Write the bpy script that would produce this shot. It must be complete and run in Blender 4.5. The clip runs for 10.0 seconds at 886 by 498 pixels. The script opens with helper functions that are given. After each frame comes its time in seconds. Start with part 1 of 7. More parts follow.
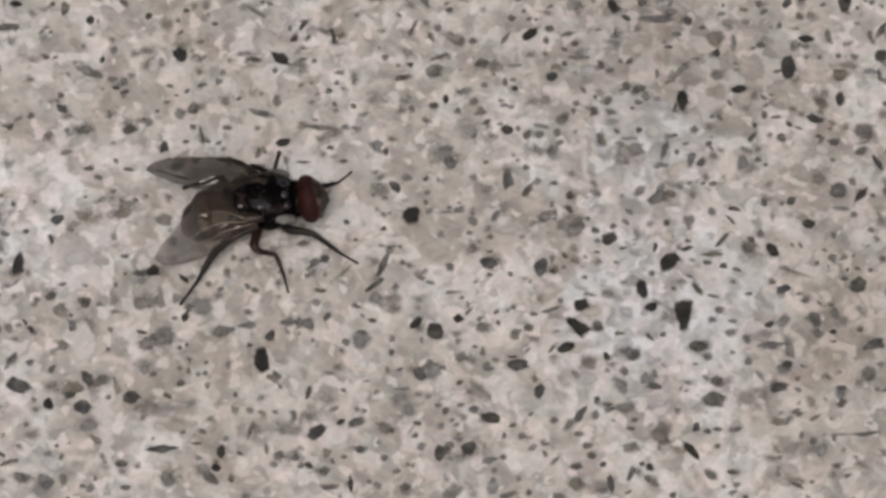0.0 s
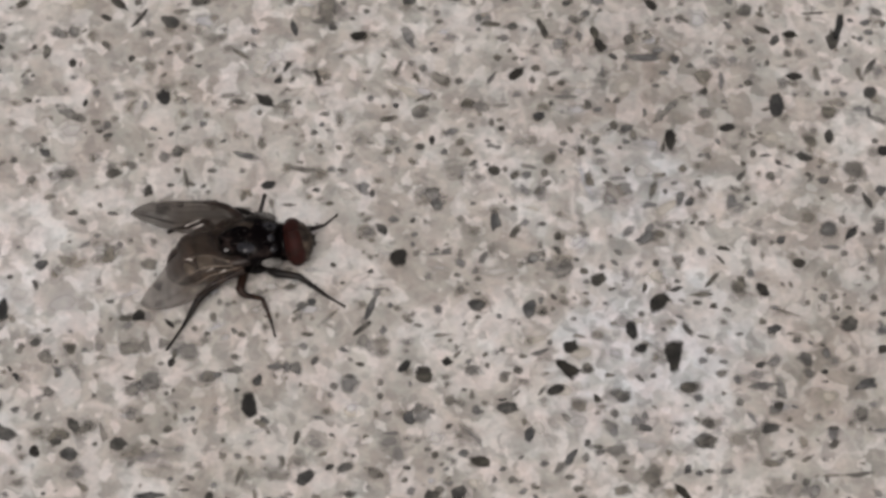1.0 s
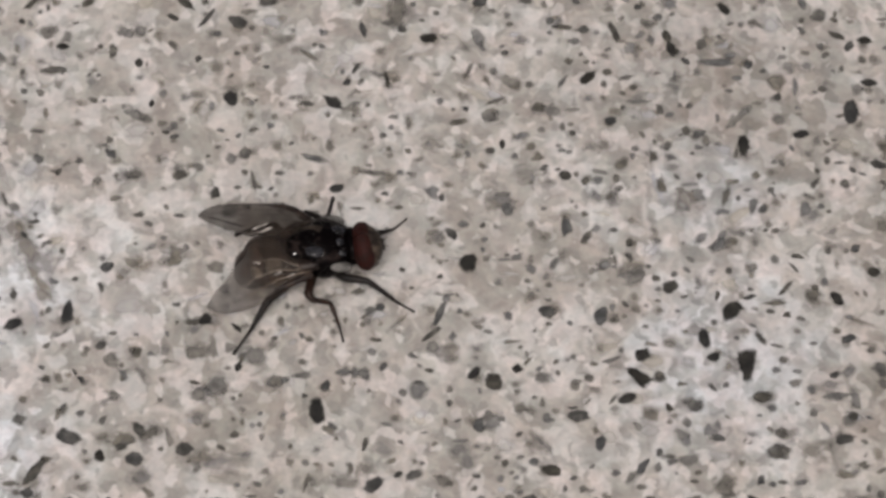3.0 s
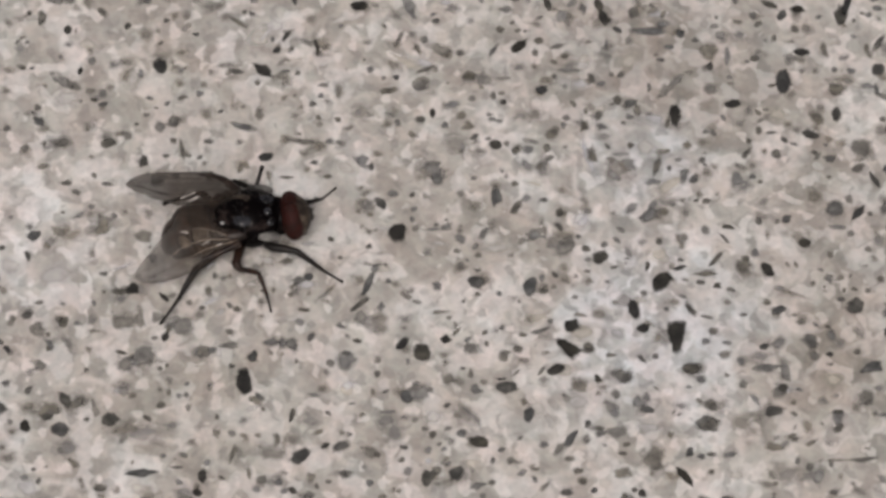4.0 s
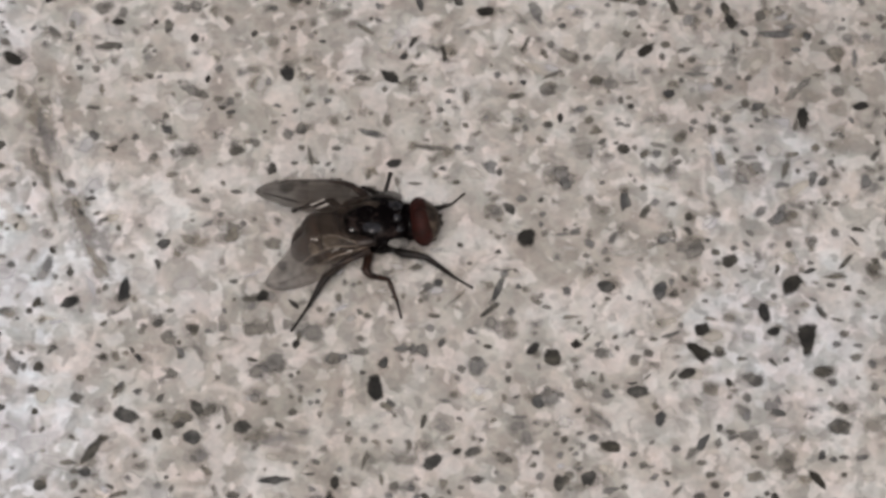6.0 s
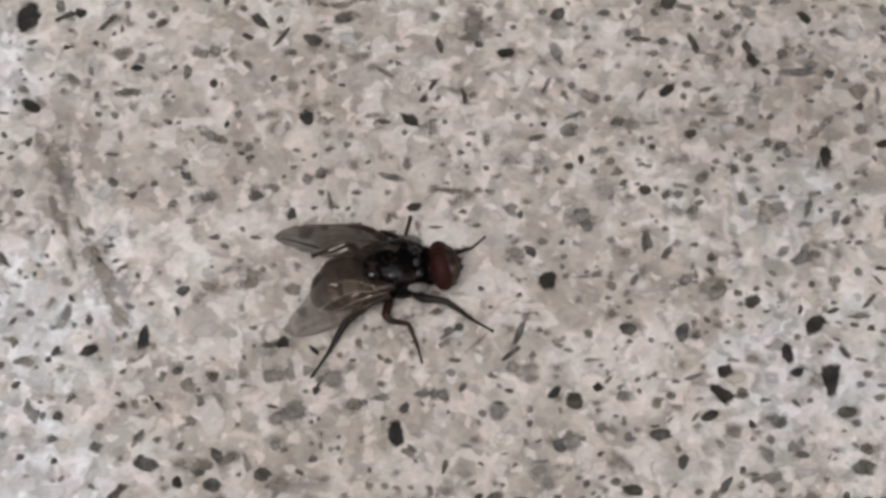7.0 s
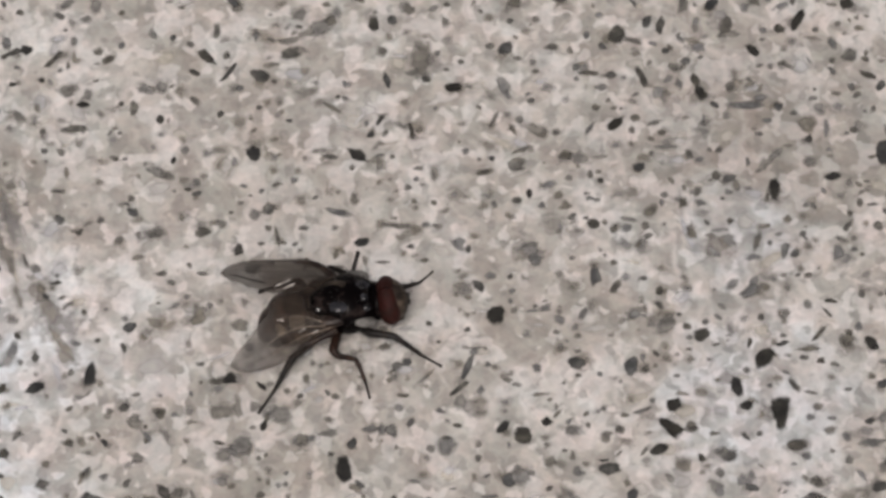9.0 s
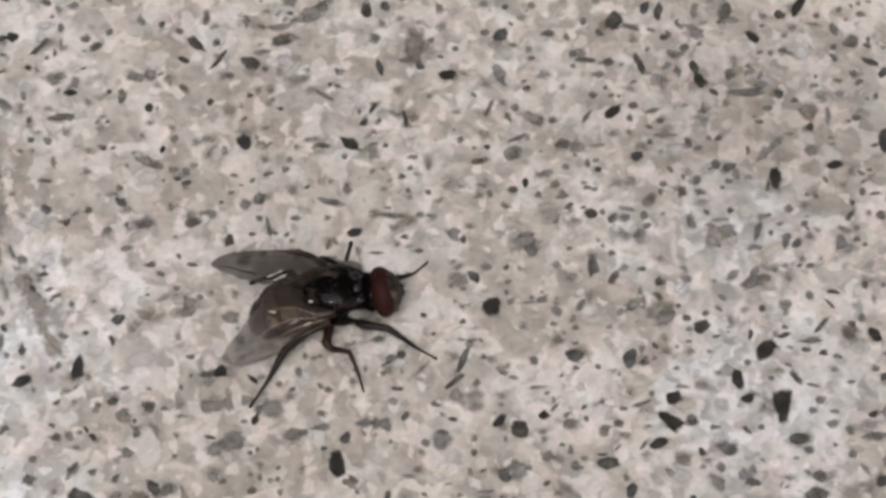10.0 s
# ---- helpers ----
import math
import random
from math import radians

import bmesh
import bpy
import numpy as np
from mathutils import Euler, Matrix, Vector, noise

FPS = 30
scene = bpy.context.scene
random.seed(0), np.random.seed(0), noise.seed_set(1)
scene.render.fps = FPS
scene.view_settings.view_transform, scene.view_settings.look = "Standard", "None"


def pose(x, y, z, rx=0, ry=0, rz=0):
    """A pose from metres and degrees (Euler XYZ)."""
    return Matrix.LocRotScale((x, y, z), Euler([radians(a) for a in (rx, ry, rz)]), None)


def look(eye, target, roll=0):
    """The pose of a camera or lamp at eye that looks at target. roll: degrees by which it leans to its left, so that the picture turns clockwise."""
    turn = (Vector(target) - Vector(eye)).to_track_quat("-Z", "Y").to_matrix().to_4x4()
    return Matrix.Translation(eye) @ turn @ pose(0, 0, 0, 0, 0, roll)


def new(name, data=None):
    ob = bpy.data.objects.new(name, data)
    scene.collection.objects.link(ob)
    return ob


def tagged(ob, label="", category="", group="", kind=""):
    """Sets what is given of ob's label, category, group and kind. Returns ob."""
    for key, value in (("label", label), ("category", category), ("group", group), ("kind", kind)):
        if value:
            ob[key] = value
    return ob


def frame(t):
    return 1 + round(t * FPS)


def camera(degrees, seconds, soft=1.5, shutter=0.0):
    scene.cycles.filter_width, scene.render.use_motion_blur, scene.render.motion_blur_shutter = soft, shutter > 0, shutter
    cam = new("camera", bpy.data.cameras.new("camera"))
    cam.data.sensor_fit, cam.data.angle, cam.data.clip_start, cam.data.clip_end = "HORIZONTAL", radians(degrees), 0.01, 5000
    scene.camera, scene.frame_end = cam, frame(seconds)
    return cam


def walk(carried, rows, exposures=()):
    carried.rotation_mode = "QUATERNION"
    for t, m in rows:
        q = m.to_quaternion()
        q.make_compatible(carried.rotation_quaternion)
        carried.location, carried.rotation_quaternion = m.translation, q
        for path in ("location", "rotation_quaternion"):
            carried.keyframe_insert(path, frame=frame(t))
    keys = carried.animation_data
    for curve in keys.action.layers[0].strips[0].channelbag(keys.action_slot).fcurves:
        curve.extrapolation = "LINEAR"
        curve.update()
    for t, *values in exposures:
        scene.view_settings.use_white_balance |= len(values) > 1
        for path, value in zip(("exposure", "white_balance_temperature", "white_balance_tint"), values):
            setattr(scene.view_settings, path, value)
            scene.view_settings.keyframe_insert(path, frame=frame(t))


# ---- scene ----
# A house fly rests on a speckled stone floor, seen from close by through a long lens.
MM = 0.001
cam = camera(11.0, 10.0, soft=3.25)
walk(cam, [
    (0.0, look((0.00000, -0.12509, 0.17865), (0.00000, -0.00000, 0), 0.000)),
    (0.1, look((-0.00001, -0.12483, 0.17870), (-0.00173, 0.00118, 0), -0.694)),
    (0.2, look((-0.00002, -0.12458, 0.17875), (-0.00143, 0.00150, 0), -0.639)),
    (0.3, look((-0.00004, -0.12432, 0.17880), (-0.00090, 0.00183, 0), -0.497)),
    (0.4, look((-0.00005, -0.12406, 0.17884), (-0.00011, 0.00236, 0), -0.255)),
    (0.5, look((-0.00006, -0.12380, 0.17889), (0.00128, 0.00288, 0), 0.205)),
    (0.6, look((-0.00020, -0.12374, 0.17863), (0.00161, 0.00296, 0), 0.342)),
    (0.7, look((-0.00035, -0.12369, 0.17837), (0.00164, 0.00318, 0), 0.368)),
    (0.8, look((-0.00049, -0.12364, 0.17812), (0.00163, 0.00306, 0), 0.385)),
    (0.9, look((-0.00064, -0.12358, 0.17786), (0.00098, 0.00289, 0), 0.163)),
    (1.0, look((-0.00078, -0.12353, 0.17760), (0.00060, 0.00244, 0), 0.044)),
    (1.1, look((-0.00078, -0.12326, 0.17767), (-0.00029, 0.00218, 0), -0.275)),
    (1.2, look((-0.00077, -0.12299, 0.17774), (-0.00028, 0.00315, 0), -0.262)),
    (1.3, look((-0.00077, -0.12272, 0.17781), (0.00019, 0.00411, 0), -0.076)),
    (1.4, look((-0.00076, -0.12245, 0.17788), (0.00070, 0.00454, 0), 0.122)),
    (1.5, look((-0.00076, -0.12218, 0.17796), (0.00076, 0.00491, 0), 0.158)),
    (1.6, look((-0.00088, -0.12216, 0.17761), (0.00067, 0.00483, 0), 0.204)),
    (1.7, look((-0.00100, -0.12213, 0.17726), (0.00072, 0.00483, 0), 0.306)),
    (1.8, look((-0.00113, -0.12211, 0.17692), (0.00139, 0.00443, 0), 0.638)),
    (1.9, look((-0.00125, -0.12208, 0.17657), (0.00220, 0.00417, 0), 1.024)),
    (2.0, look((-0.00138, -0.12206, 0.17623), (0.00127, 0.00359, 0), 0.767)),
    (2.1, look((-0.00160, -0.12216, 0.17624), (-0.00062, 0.00305, 0), 0.167)),
    (2.2, look((-0.00182, -0.12226, 0.17625), (-0.00282, 0.00280, 0), -0.553)),
    (2.3, look((-0.00205, -0.12236, 0.17626), (-0.00372, 0.00280, 0), -0.787)),
    (2.4, look((-0.00227, -0.12246, 0.17627), (-0.00357, 0.00287, 0), -0.627)),
    (2.5, look((-0.00249, -0.12255, 0.17628), (-0.00270, 0.00295, 0), -0.200)),
    (2.7, look((-0.00325, -0.12237, 0.17571), (-0.00278, 0.00247, 0), 0.161)),
    (3.8, look((-0.00272, -0.12040, 0.17561), (-0.00136, 0.00258, 0), 0.671)),
    (4.0, look((-0.00149, -0.12040, 0.17533), (0.00061, 0.00104, 0), 1.018)),
    (4.1, look((-0.00155, -0.12039, 0.17515), (-0.00087, 0.00043, 0), 0.493)),
    (4.2, look((-0.00160, -0.12038, 0.17496), (-0.00208, 0.00024, 0), 0.064)),
    (4.3, look((-0.00165, -0.12036, 0.17477), (-0.00226, 0.00042, 0), 0.038)),
    (4.4, look((-0.00171, -0.12035, 0.17458), (-0.00078, 0.00040, 0), 0.656)),
    (4.5, look((-0.00176, -0.12034, 0.17439), (0.00000, 0.00002, 0), 1.006)),
    (4.6, look((-0.00209, -0.12038, 0.17419), (-0.00061, 0.00000, 0), 0.882)),
    (4.7, look((-0.00241, -0.12042, 0.17398), (-0.00264, -0.00004, 0), 0.202)),
    (4.8, look((-0.00274, -0.12045, 0.17377), (-0.00397, 0.00002, 0), -0.200)),
    (4.9, look((-0.00306, -0.12049, 0.17356), (-0.00471, 0.00009, 0), -0.372)),
    (5.0, look((-0.00339, -0.12053, 0.17335), (-0.00531, -0.00080, 0), -0.500)),
    (5.1, look((-0.00349, -0.12042, 0.17370), (-0.00596, -0.00141, 0), -0.747)),
    (5.2, look((-0.00360, -0.12031, 0.17406), (-0.00692, -0.00035, 0), -1.092)),
    (5.3, look((-0.00371, -0.12020, 0.17441), (-0.00774, 0.00116, 0), -1.370)),
    (5.4, look((-0.00382, -0.12008, 0.17476), (-0.00805, 0.00163, 0), -1.465)),
    (5.5, look((-0.00392, -0.11997, 0.17512), (-0.00792, 0.00155, 0), -1.403)),
    (5.7, look((-0.00363, -0.12038, 0.17541), (-0.00639, 0.00069, 0), -1.052)),
    (6.8, look((-0.00080, -0.12036, 0.17483), (-0.00563, 0.00401, 0), -2.600)),
    (7.0, look((-0.00045, -0.11917, 0.17462), (-0.00635, 0.00384, 0), -3.172)),
    (7.1, look((-0.00041, -0.11947, 0.17508), (-0.00614, 0.00437, 0), -3.129)),
    (7.2, look((-0.00037, -0.11977, 0.17554), (-0.00613, 0.00458, 0), -3.166)),
    (7.3, look((-0.00033, -0.12007, 0.17600), (-0.00587, 0.00494, 0), -3.109)),
    (7.4, look((-0.00029, -0.12037, 0.17646), (-0.00520, 0.00590, 0), -2.890)),
    (7.5, look((-0.00024, -0.12067, 0.17692), (-0.00550, 0.00630, 0), -3.042)),
    (7.6, look((0.00002, -0.12078, 0.17669), (-0.00564, 0.00533, 0), -3.237)),
    (7.7, look((0.00028, -0.12088, 0.17646), (-0.00535, 0.00371, 0), -3.284)),
    (7.8, look((0.00054, -0.12098, 0.17623), (-0.00492, 0.00390, 0), -3.243)),
    (7.9, look((0.00080, -0.12109, 0.17600), (-0.00518, 0.00427, 0), -3.460)),
    (8.0, look((0.00106, -0.12119, 0.17576), (-0.00534, 0.00451, 0), -3.636)),
    (8.1, look((0.00090, -0.12105, 0.17540), (-0.00555, 0.00503, 0), -3.659)),
    (8.2, look((0.00075, -0.12091, 0.17504), (-0.00567, 0.00523, 0), -3.657)),
    (8.3, look((0.00059, -0.12077, 0.17468), (-0.00558, 0.00539, 0), -3.576)),
    (8.4, look((0.00043, -0.12063, 0.17431), (-0.00566, 0.00480, 0), -3.572)),
    (8.5, look((0.00028, -0.12049, 0.17395), (-0.00557, 0.00477, 0), -3.495)),
    (8.6, look((0.00036, -0.12028, 0.17380), (-0.00538, 0.00524, 0), -3.439)),
    (8.7, look((0.00044, -0.12006, 0.17366), (-0.00465, 0.00558, 0), -3.189)),
    (8.8, look((0.00053, -0.11985, 0.17351), (-0.00401, 0.00614, 0), -2.965)),
    (8.9, look((0.00061, -0.11964, 0.17336), (-0.00382, 0.00643, 0), -2.914)),
    (9.0, look((0.00069, -0.11942, 0.17322), (-0.00392, 0.00577, 0), -2.986)),
    (9.1, look((0.00062, -0.11907, 0.17298), (-0.00398, 0.00470, 0), -2.998)),
    (9.2, look((0.00055, -0.11871, 0.17274), (-0.00416, 0.00443, 0), -3.040)),
    (9.3, look((0.00048, -0.11836, 0.17250), (-0.00413, 0.00444, 0), -3.001)),
    (9.4, look((0.00041, -0.11800, 0.17226), (-0.00332, 0.00497, 0), -2.651)),
    (9.5, look((0.00034, -0.11765, 0.17202), (-0.00237, 0.00581, 0), -2.251)),
    (9.6, look((0.00026, -0.11755, 0.17157), (-0.00221, 0.00624, 0), -2.176)),
    (9.7, look((0.00019, -0.11745, 0.17113), (-0.00268, 0.00610, 0), -2.345)),
    (9.8, look((0.00011, -0.11736, 0.17068), (-0.00321, 0.00609, 0), -2.533)),
    (9.9, look((0.00003, -0.11726, 0.17024), (-0.00356, 0.00612, 0), -2.654)),
    (10.0, look((-0.00005, -0.11717, 0.16979), (-0.00368, 0.00522, 0), -2.702)),
], exposures=[(0.0, -0.115, 6740, 13.8), (2.5, -0.095, 6740, 13.8), (4.5, -0.05, 6740, 13.8), (5.5, -0.06, 6740, 13.8), (7.5, -0.09, 6740, 13.8), (10.0, 0.01, 6740, 13.8)])

# ---------------------------------------------------------------- light
SUN_UP, SUN_FROM = 58.0, 184.0          # degrees over the floor; compass bearing it shines from
world = bpy.data.worlds.new("overcast_sky")
scene.world = world
world.use_nodes = True
wn = world.node_tree
sky = wn.nodes.new("ShaderNodeTexSky")
sky.sky_type, sky.sun_disc = "NISHITA", False
sky.sun_elevation, sky.sun_rotation = radians(SUN_UP), radians(SUN_FROM)
sky.dust_density, sky.air_density, sky.ozone_density = 6.0, 1.0, 0.6
wn.nodes["Background"].inputs["Strength"].default_value = 0.093
cloud = wn.nodes.new("ShaderNodeHueSaturation")          # cloud takes the blue out of the sky
cloud.inputs["Saturation"].default_value = 0.3
wn.links.new(sky.outputs["Color"], cloud.inputs["Color"])
wn.links.new(cloud.outputs["Color"], wn.nodes["Background"].inputs["Color"])
sun_data = bpy.data.lights.new("sun", "SUN")
sun_data.energy, sun_data.angle, sun_data.color = 1.43, radians(11), (1.0, 0.965, 0.92)
sun = new("sun", sun_data)
b, u = radians(SUN_FROM), radians(SUN_UP)
sun.matrix_world = look((3 * math.sin(b) * math.cos(u), 3 * math.cos(b) * math.cos(u), 3 * math.sin(u)), (0, 0, 0))


# ---------------------------------------------------------------- materials
def material(name):
    m = bpy.data.materials.new(name)
    m.use_nodes = True
    return m, m.node_tree.nodes, m.node_tree.links, m.node_tree.nodes["Principled BSDF"]


def ramp(nodes, stops, mode="LINEAR"):
    r = nodes.new("ShaderNodeValToRGB")
    r.color_ramp.interpolation = mode
    els = r.color_ramp.elements
    els[0].position, els[0].color = stops[0][0], (*stops[0][1], 1)
    els[1].position, els[1].color = stops[-1][0], (*stops[-1][1], 1)
    for p, c in stops[1:-1]:
        e = els.new(p)
        e.color = (*c, 1)
    return r


def mix(nodes, links, fac, a, b_, blend="MIX"):
    n = nodes.new("ShaderNodeMix")
    n.data_type, n.blend_type = "RGBA", blend
    for key, v in ((0, fac), (6, a), (7, b_)):
        if isinstance(v, (int, float)):
            n.inputs[key].default_value = v
        elif isinstance(v, tuple):
            n.inputs[key].default_value = (*v, 1)
        else:
            links.new(v, n.inputs[key])
    return n.outputs[2]


def noise_tex(nodes, links, coord, scale, detail=3.0, rough=0.55):
    n = nodes.new("ShaderNodeTexNoise")
    n.inputs["Scale"].default_value, n.inputs["Detail"].default_value, n.inputs["Roughness"].default_value = scale, detail, rough
    links.new(coord, n.inputs["Vector"])
    return n


CLOUDS = []


def cloud(x, y, reach, r, g, b_):
    """A paler or duller stretch of the binder: place and reach in mm, tint."""
    CLOUDS.append((x, y, reach, (r, g, b_)))


cloud(-20.5, 4.5, 5.0, 1.10, 1.105, 1.12)
cloud(10.2, -3.4, 6.5, 1.06, 1.11, 1.185)
cloud(10.2, 6.0, 3.6, 1.05, 1.10, 1.17)
cloud(6.0, 6.5, 4.0, 1.08, 1.10, 1.12)
cloud(-18.5, 0.0, 4.5, 1.12, 1.14, 1.17)
cloud(-27.2, 0.6, 6.8, 1.32, 1.43, 1.58)
cloud(-25.3, -9.4, 5.8, 1.28, 1.38, 1.52)
cloud(-28.3, 14.6, 4.2, 1.22, 1.32, 1.44)
cloud(-8.5, 13.0, 3.0, 1.10, 1.12, 1.15)
cloud(-4.0, 5.0, 2.2, 1.10, 1.12, 1.14)
cloud(-13.5, -12.0, 3.0, 1.12, 1.13, 1.15)
cloud(10.5, 12.0, 9.0, 0.79, 0.78, 0.77)
cloud(20.0, 2.0, 6.0, 0.88, 0.875, 0.87)
cloud(19.0, -5.5, 4.0, 0.88, 0.87, 0.855)
cloud(17.5, -9.5, 5.0, 0.90, 0.89, 0.875)
cloud(-10.0, -8.5, 5.5, 0.90, 0.89, 0.87)
cloud(18.0, -3.5, 5.0, 0.90, 0.885, 0.87)
cloud(-12.0, 10.0, 4.0, 0.92, 0.91, 0.89)
cloud(1.0, 2.0, 3.5, 0.94, 0.93, 0.92)
cloud(2.0, -8.0, 4.0, 0.95, 0.94, 0.93)
cloud(14.3, -4.8, 3.0, 0.90, 0.89, 0.875)
cloud(3.2, 11.3, 2.8, 0.91, 0.905, 0.90)
cloud(-3.3, 0.6, 2.2, 0.96, 0.955, 0.950)
cloud(6.3, -1.5, 3.2, 0.945, 0.940, 0.935)
cloud(-9.7, 6.4, 3.2, 0.94, 0.935, 0.930)


def binder_group():
    """The pale binder of the floor: milky, beige and greyish crystals, by the place on the floor in metres."""
    group = bpy.data.node_groups.new("stone_binder", "ShaderNodeTree")
    group.interface.new_socket("Colour", in_out="OUTPUT", socket_type="NodeSocketColor")
    nodes, links = group.nodes, group.links
    geo = nodes.new("ShaderNodeNewGeometry")
    lengthen = nodes.new("ShaderNodeVectorMath")          # crystals lie a little longer one way
    lengthen.operation = "MULTIPLY"
    links.new(geo.outputs["Position"], lengthen.inputs[0])
    lengthen.inputs[1].default_value = (1.0, 0.82, 1.0)
    where, grainy = geo.outputs["Position"], lengthen.outputs[0]

    def warped(source, scale, reach):
        n = noise_tex(nodes, links, where, scale, 2.0, 0.5)
        off = nodes.new("ShaderNodeVectorMath")
        off.operation = "MULTIPLY_ADD"
        links.new(n.outputs["Color"], off.inputs[0])
        off.inputs[1].default_value = (reach, reach, 0)
        links.new(source, off.inputs[2])
        return off.outputs[0]

    bent = warped(warped(grainy, 620, 0.0008), 2300, 0.0004)

    def times(value, by):
        n = nodes.new("ShaderNodeMath")
        n.operation = "MULTIPLY"
        for key, v in enumerate((value, by)):
            if isinstance(v, (int, float)):
                n.inputs[key].default_value = v
            else:
                links.new(v, n.inputs[key])
        return n.outputs[0]

    def tones(scale, detail, stops):
        n = noise_tex(nodes, links, bent, scale, detail, 0.5)
        r = ramp(nodes, stops)
        links.new(n.outputs["Fac"], r.inputs[0])
        return r.outputs[0]

    def patch(scale, low, high, weight, detail=1.5):
        return times(tones(scale, detail, [(low, (0, 0, 0)), (high, (1, 1, 1))]), weight)

    # fields of even tone with narrow borders, large and small
    c = tones(400, 1.0, [(0.36, (0.358, 0.336, 0.307)), (0.41, (0.356, 0.335, 0.306)), (0.43, (0.388, 0.364, 0.333)), (0.50, (0.392, 0.368, 0.337)), (0.525, (0.418, 0.394, 0.365)), (0.58, (0.42, 0.397, 0.369)), (0.61, (0.49, 0.473, 0.452))])
    c = mix(nodes, links, 1.0, c, tones(1000, 1.0, [(0.35, (0.82, 0.815, 0.81)), (0.39, (0.84, 0.835, 0.83)), (0.42, (0.97, 0.97, 0.968)), (0.54, (1.02, 1.02, 1.02)), (0.565, (1.12, 1.12, 1.12)), (0.64, (1.2, 1.2, 1.2))]), "MULTIPLY")
    wide = noise_tex(nodes, links, where, 105, 3.0)
    tint = ramp(nodes, [(0.36, (0.87, 0.86, 0.85)), (0.5, (1, 1, 1)), (0.64, (1.13, 1.145, 1.16))])
    links.new(wide.outputs["Fac"], tint.inputs[0])
    c = mix(nodes, links, 1.0, c, tint.outputs[0], "MULTIPLY")
    # grey stone deep in the binder, milky crystals and the pale rims between them
    c = mix(nodes, links, patch(560, 0.575, 0.605, 0.45), c, (0.275, 0.261, 0.240))
    c = mix(nodes, links, patch(1250, 0.585, 0.615, 0.5), c, (0.215, 0.206, 0.192))
    c = mix(nodes, links, patch(700, 0.57, 0.60, 0.65), c, (0.58, 0.553, 0.535))
    rim = nodes.new("ShaderNodeTexVoronoi")
    rim.voronoi_dimensions, rim.feature = "2D", "DISTANCE_TO_EDGE"
    rim.inputs["Scale"].default_value = 560
    links.new(bent, rim.inputs["Vector"])
    line = ramp(nodes, [(0.02, (1, 1, 1)), (0.14, (0, 0, 0))])
    links.new(rim.outputs["Distance"], line.inputs[0])
    c = mix(nodes, links, times(line.outputs[0], patch(330, 0.49, 0.58, 0.5)), c, (0.66, 0.618, 0.592))
    c = mix(nodes, links, patch(1150, 0.585, 0.625, 0.7), c, (0.66, 0.622, 0.598))
    fine = noise_tex(nodes, links, where, 3000, 3.0, 0.6)
    grit = ramp(nodes, [(0.36, (0.91, 0.912, 0.915)), (0.5, (1, 1, 1)), (0.64, (1.08, 1.072, 1.065))])
    links.new(fine.outputs["Fac"], grit.inputs[0])
    c = mix(nodes, links, 1.0, c, grit.outputs[0], "MULTIPLY")
    warm = noise_tex(nodes, links, where, 520, 4.0, 0.7)
    hue = ramp(nodes, [(0.36, (0.965, 1.008, 1.012)), (0.5, (1, 1, 1)), (0.64, (1.038, 0.992, 0.985))])
    links.new(warm.outputs["Fac"], hue.inputs[0])
    c = mix(nodes, links, 1.0, c, hue.outputs[0], "MULTIPLY")
    ragged = noise_tex(nodes, links, where, 260, 3.0, 0.6)
    for x, y, reach, tint_ in CLOUDS:
        gap = nodes.new("ShaderNodeVectorMath")
        gap.operation = "DISTANCE"
        links.new(where, gap.inputs[0])
        gap.inputs[1].default_value = (x * MM, y * MM, 0)
        wob = nodes.new("ShaderNodeMath")
        wob.operation = "MULTIPLY_ADD"
        links.new(ragged.outputs["Fac"], wob.inputs[0])
        wob.inputs[1].default_value = 1.1 * reach * MM
        links.new(gap.outputs["Value"], wob.inputs[2])
        near = nodes.new("ShaderNodeMapRange")
        near.interpolation_type = "SMOOTHSTEP"
        near.inputs[1].default_value, near.inputs[2].default_value = 0.7 * reach * MM, 1.7 * reach * MM
        near.inputs[3].default_value, near.inputs[4].default_value = 1.0, 0.0
        links.new(wob.outputs[0], near.inputs[0])
        c = mix(nodes, links, near.outputs[0], c, tint_, "MULTIPLY")
    c = mix(nodes, links, 1.0, c, (1.0, 1.0, 0.997), "MULTIPLY")
    end = nodes.new("NodeGroupOutput")
    links.new(c, end.inputs[0])
    return group


BINDER = binder_group()


def stone_colour(nodes, links):
    geo = nodes.new("ShaderNodeNewGeometry")
    use = nodes.new("ShaderNodeGroup")
    use.node_tree = BINDER
    return geo.outputs["Position"], use.outputs[0]


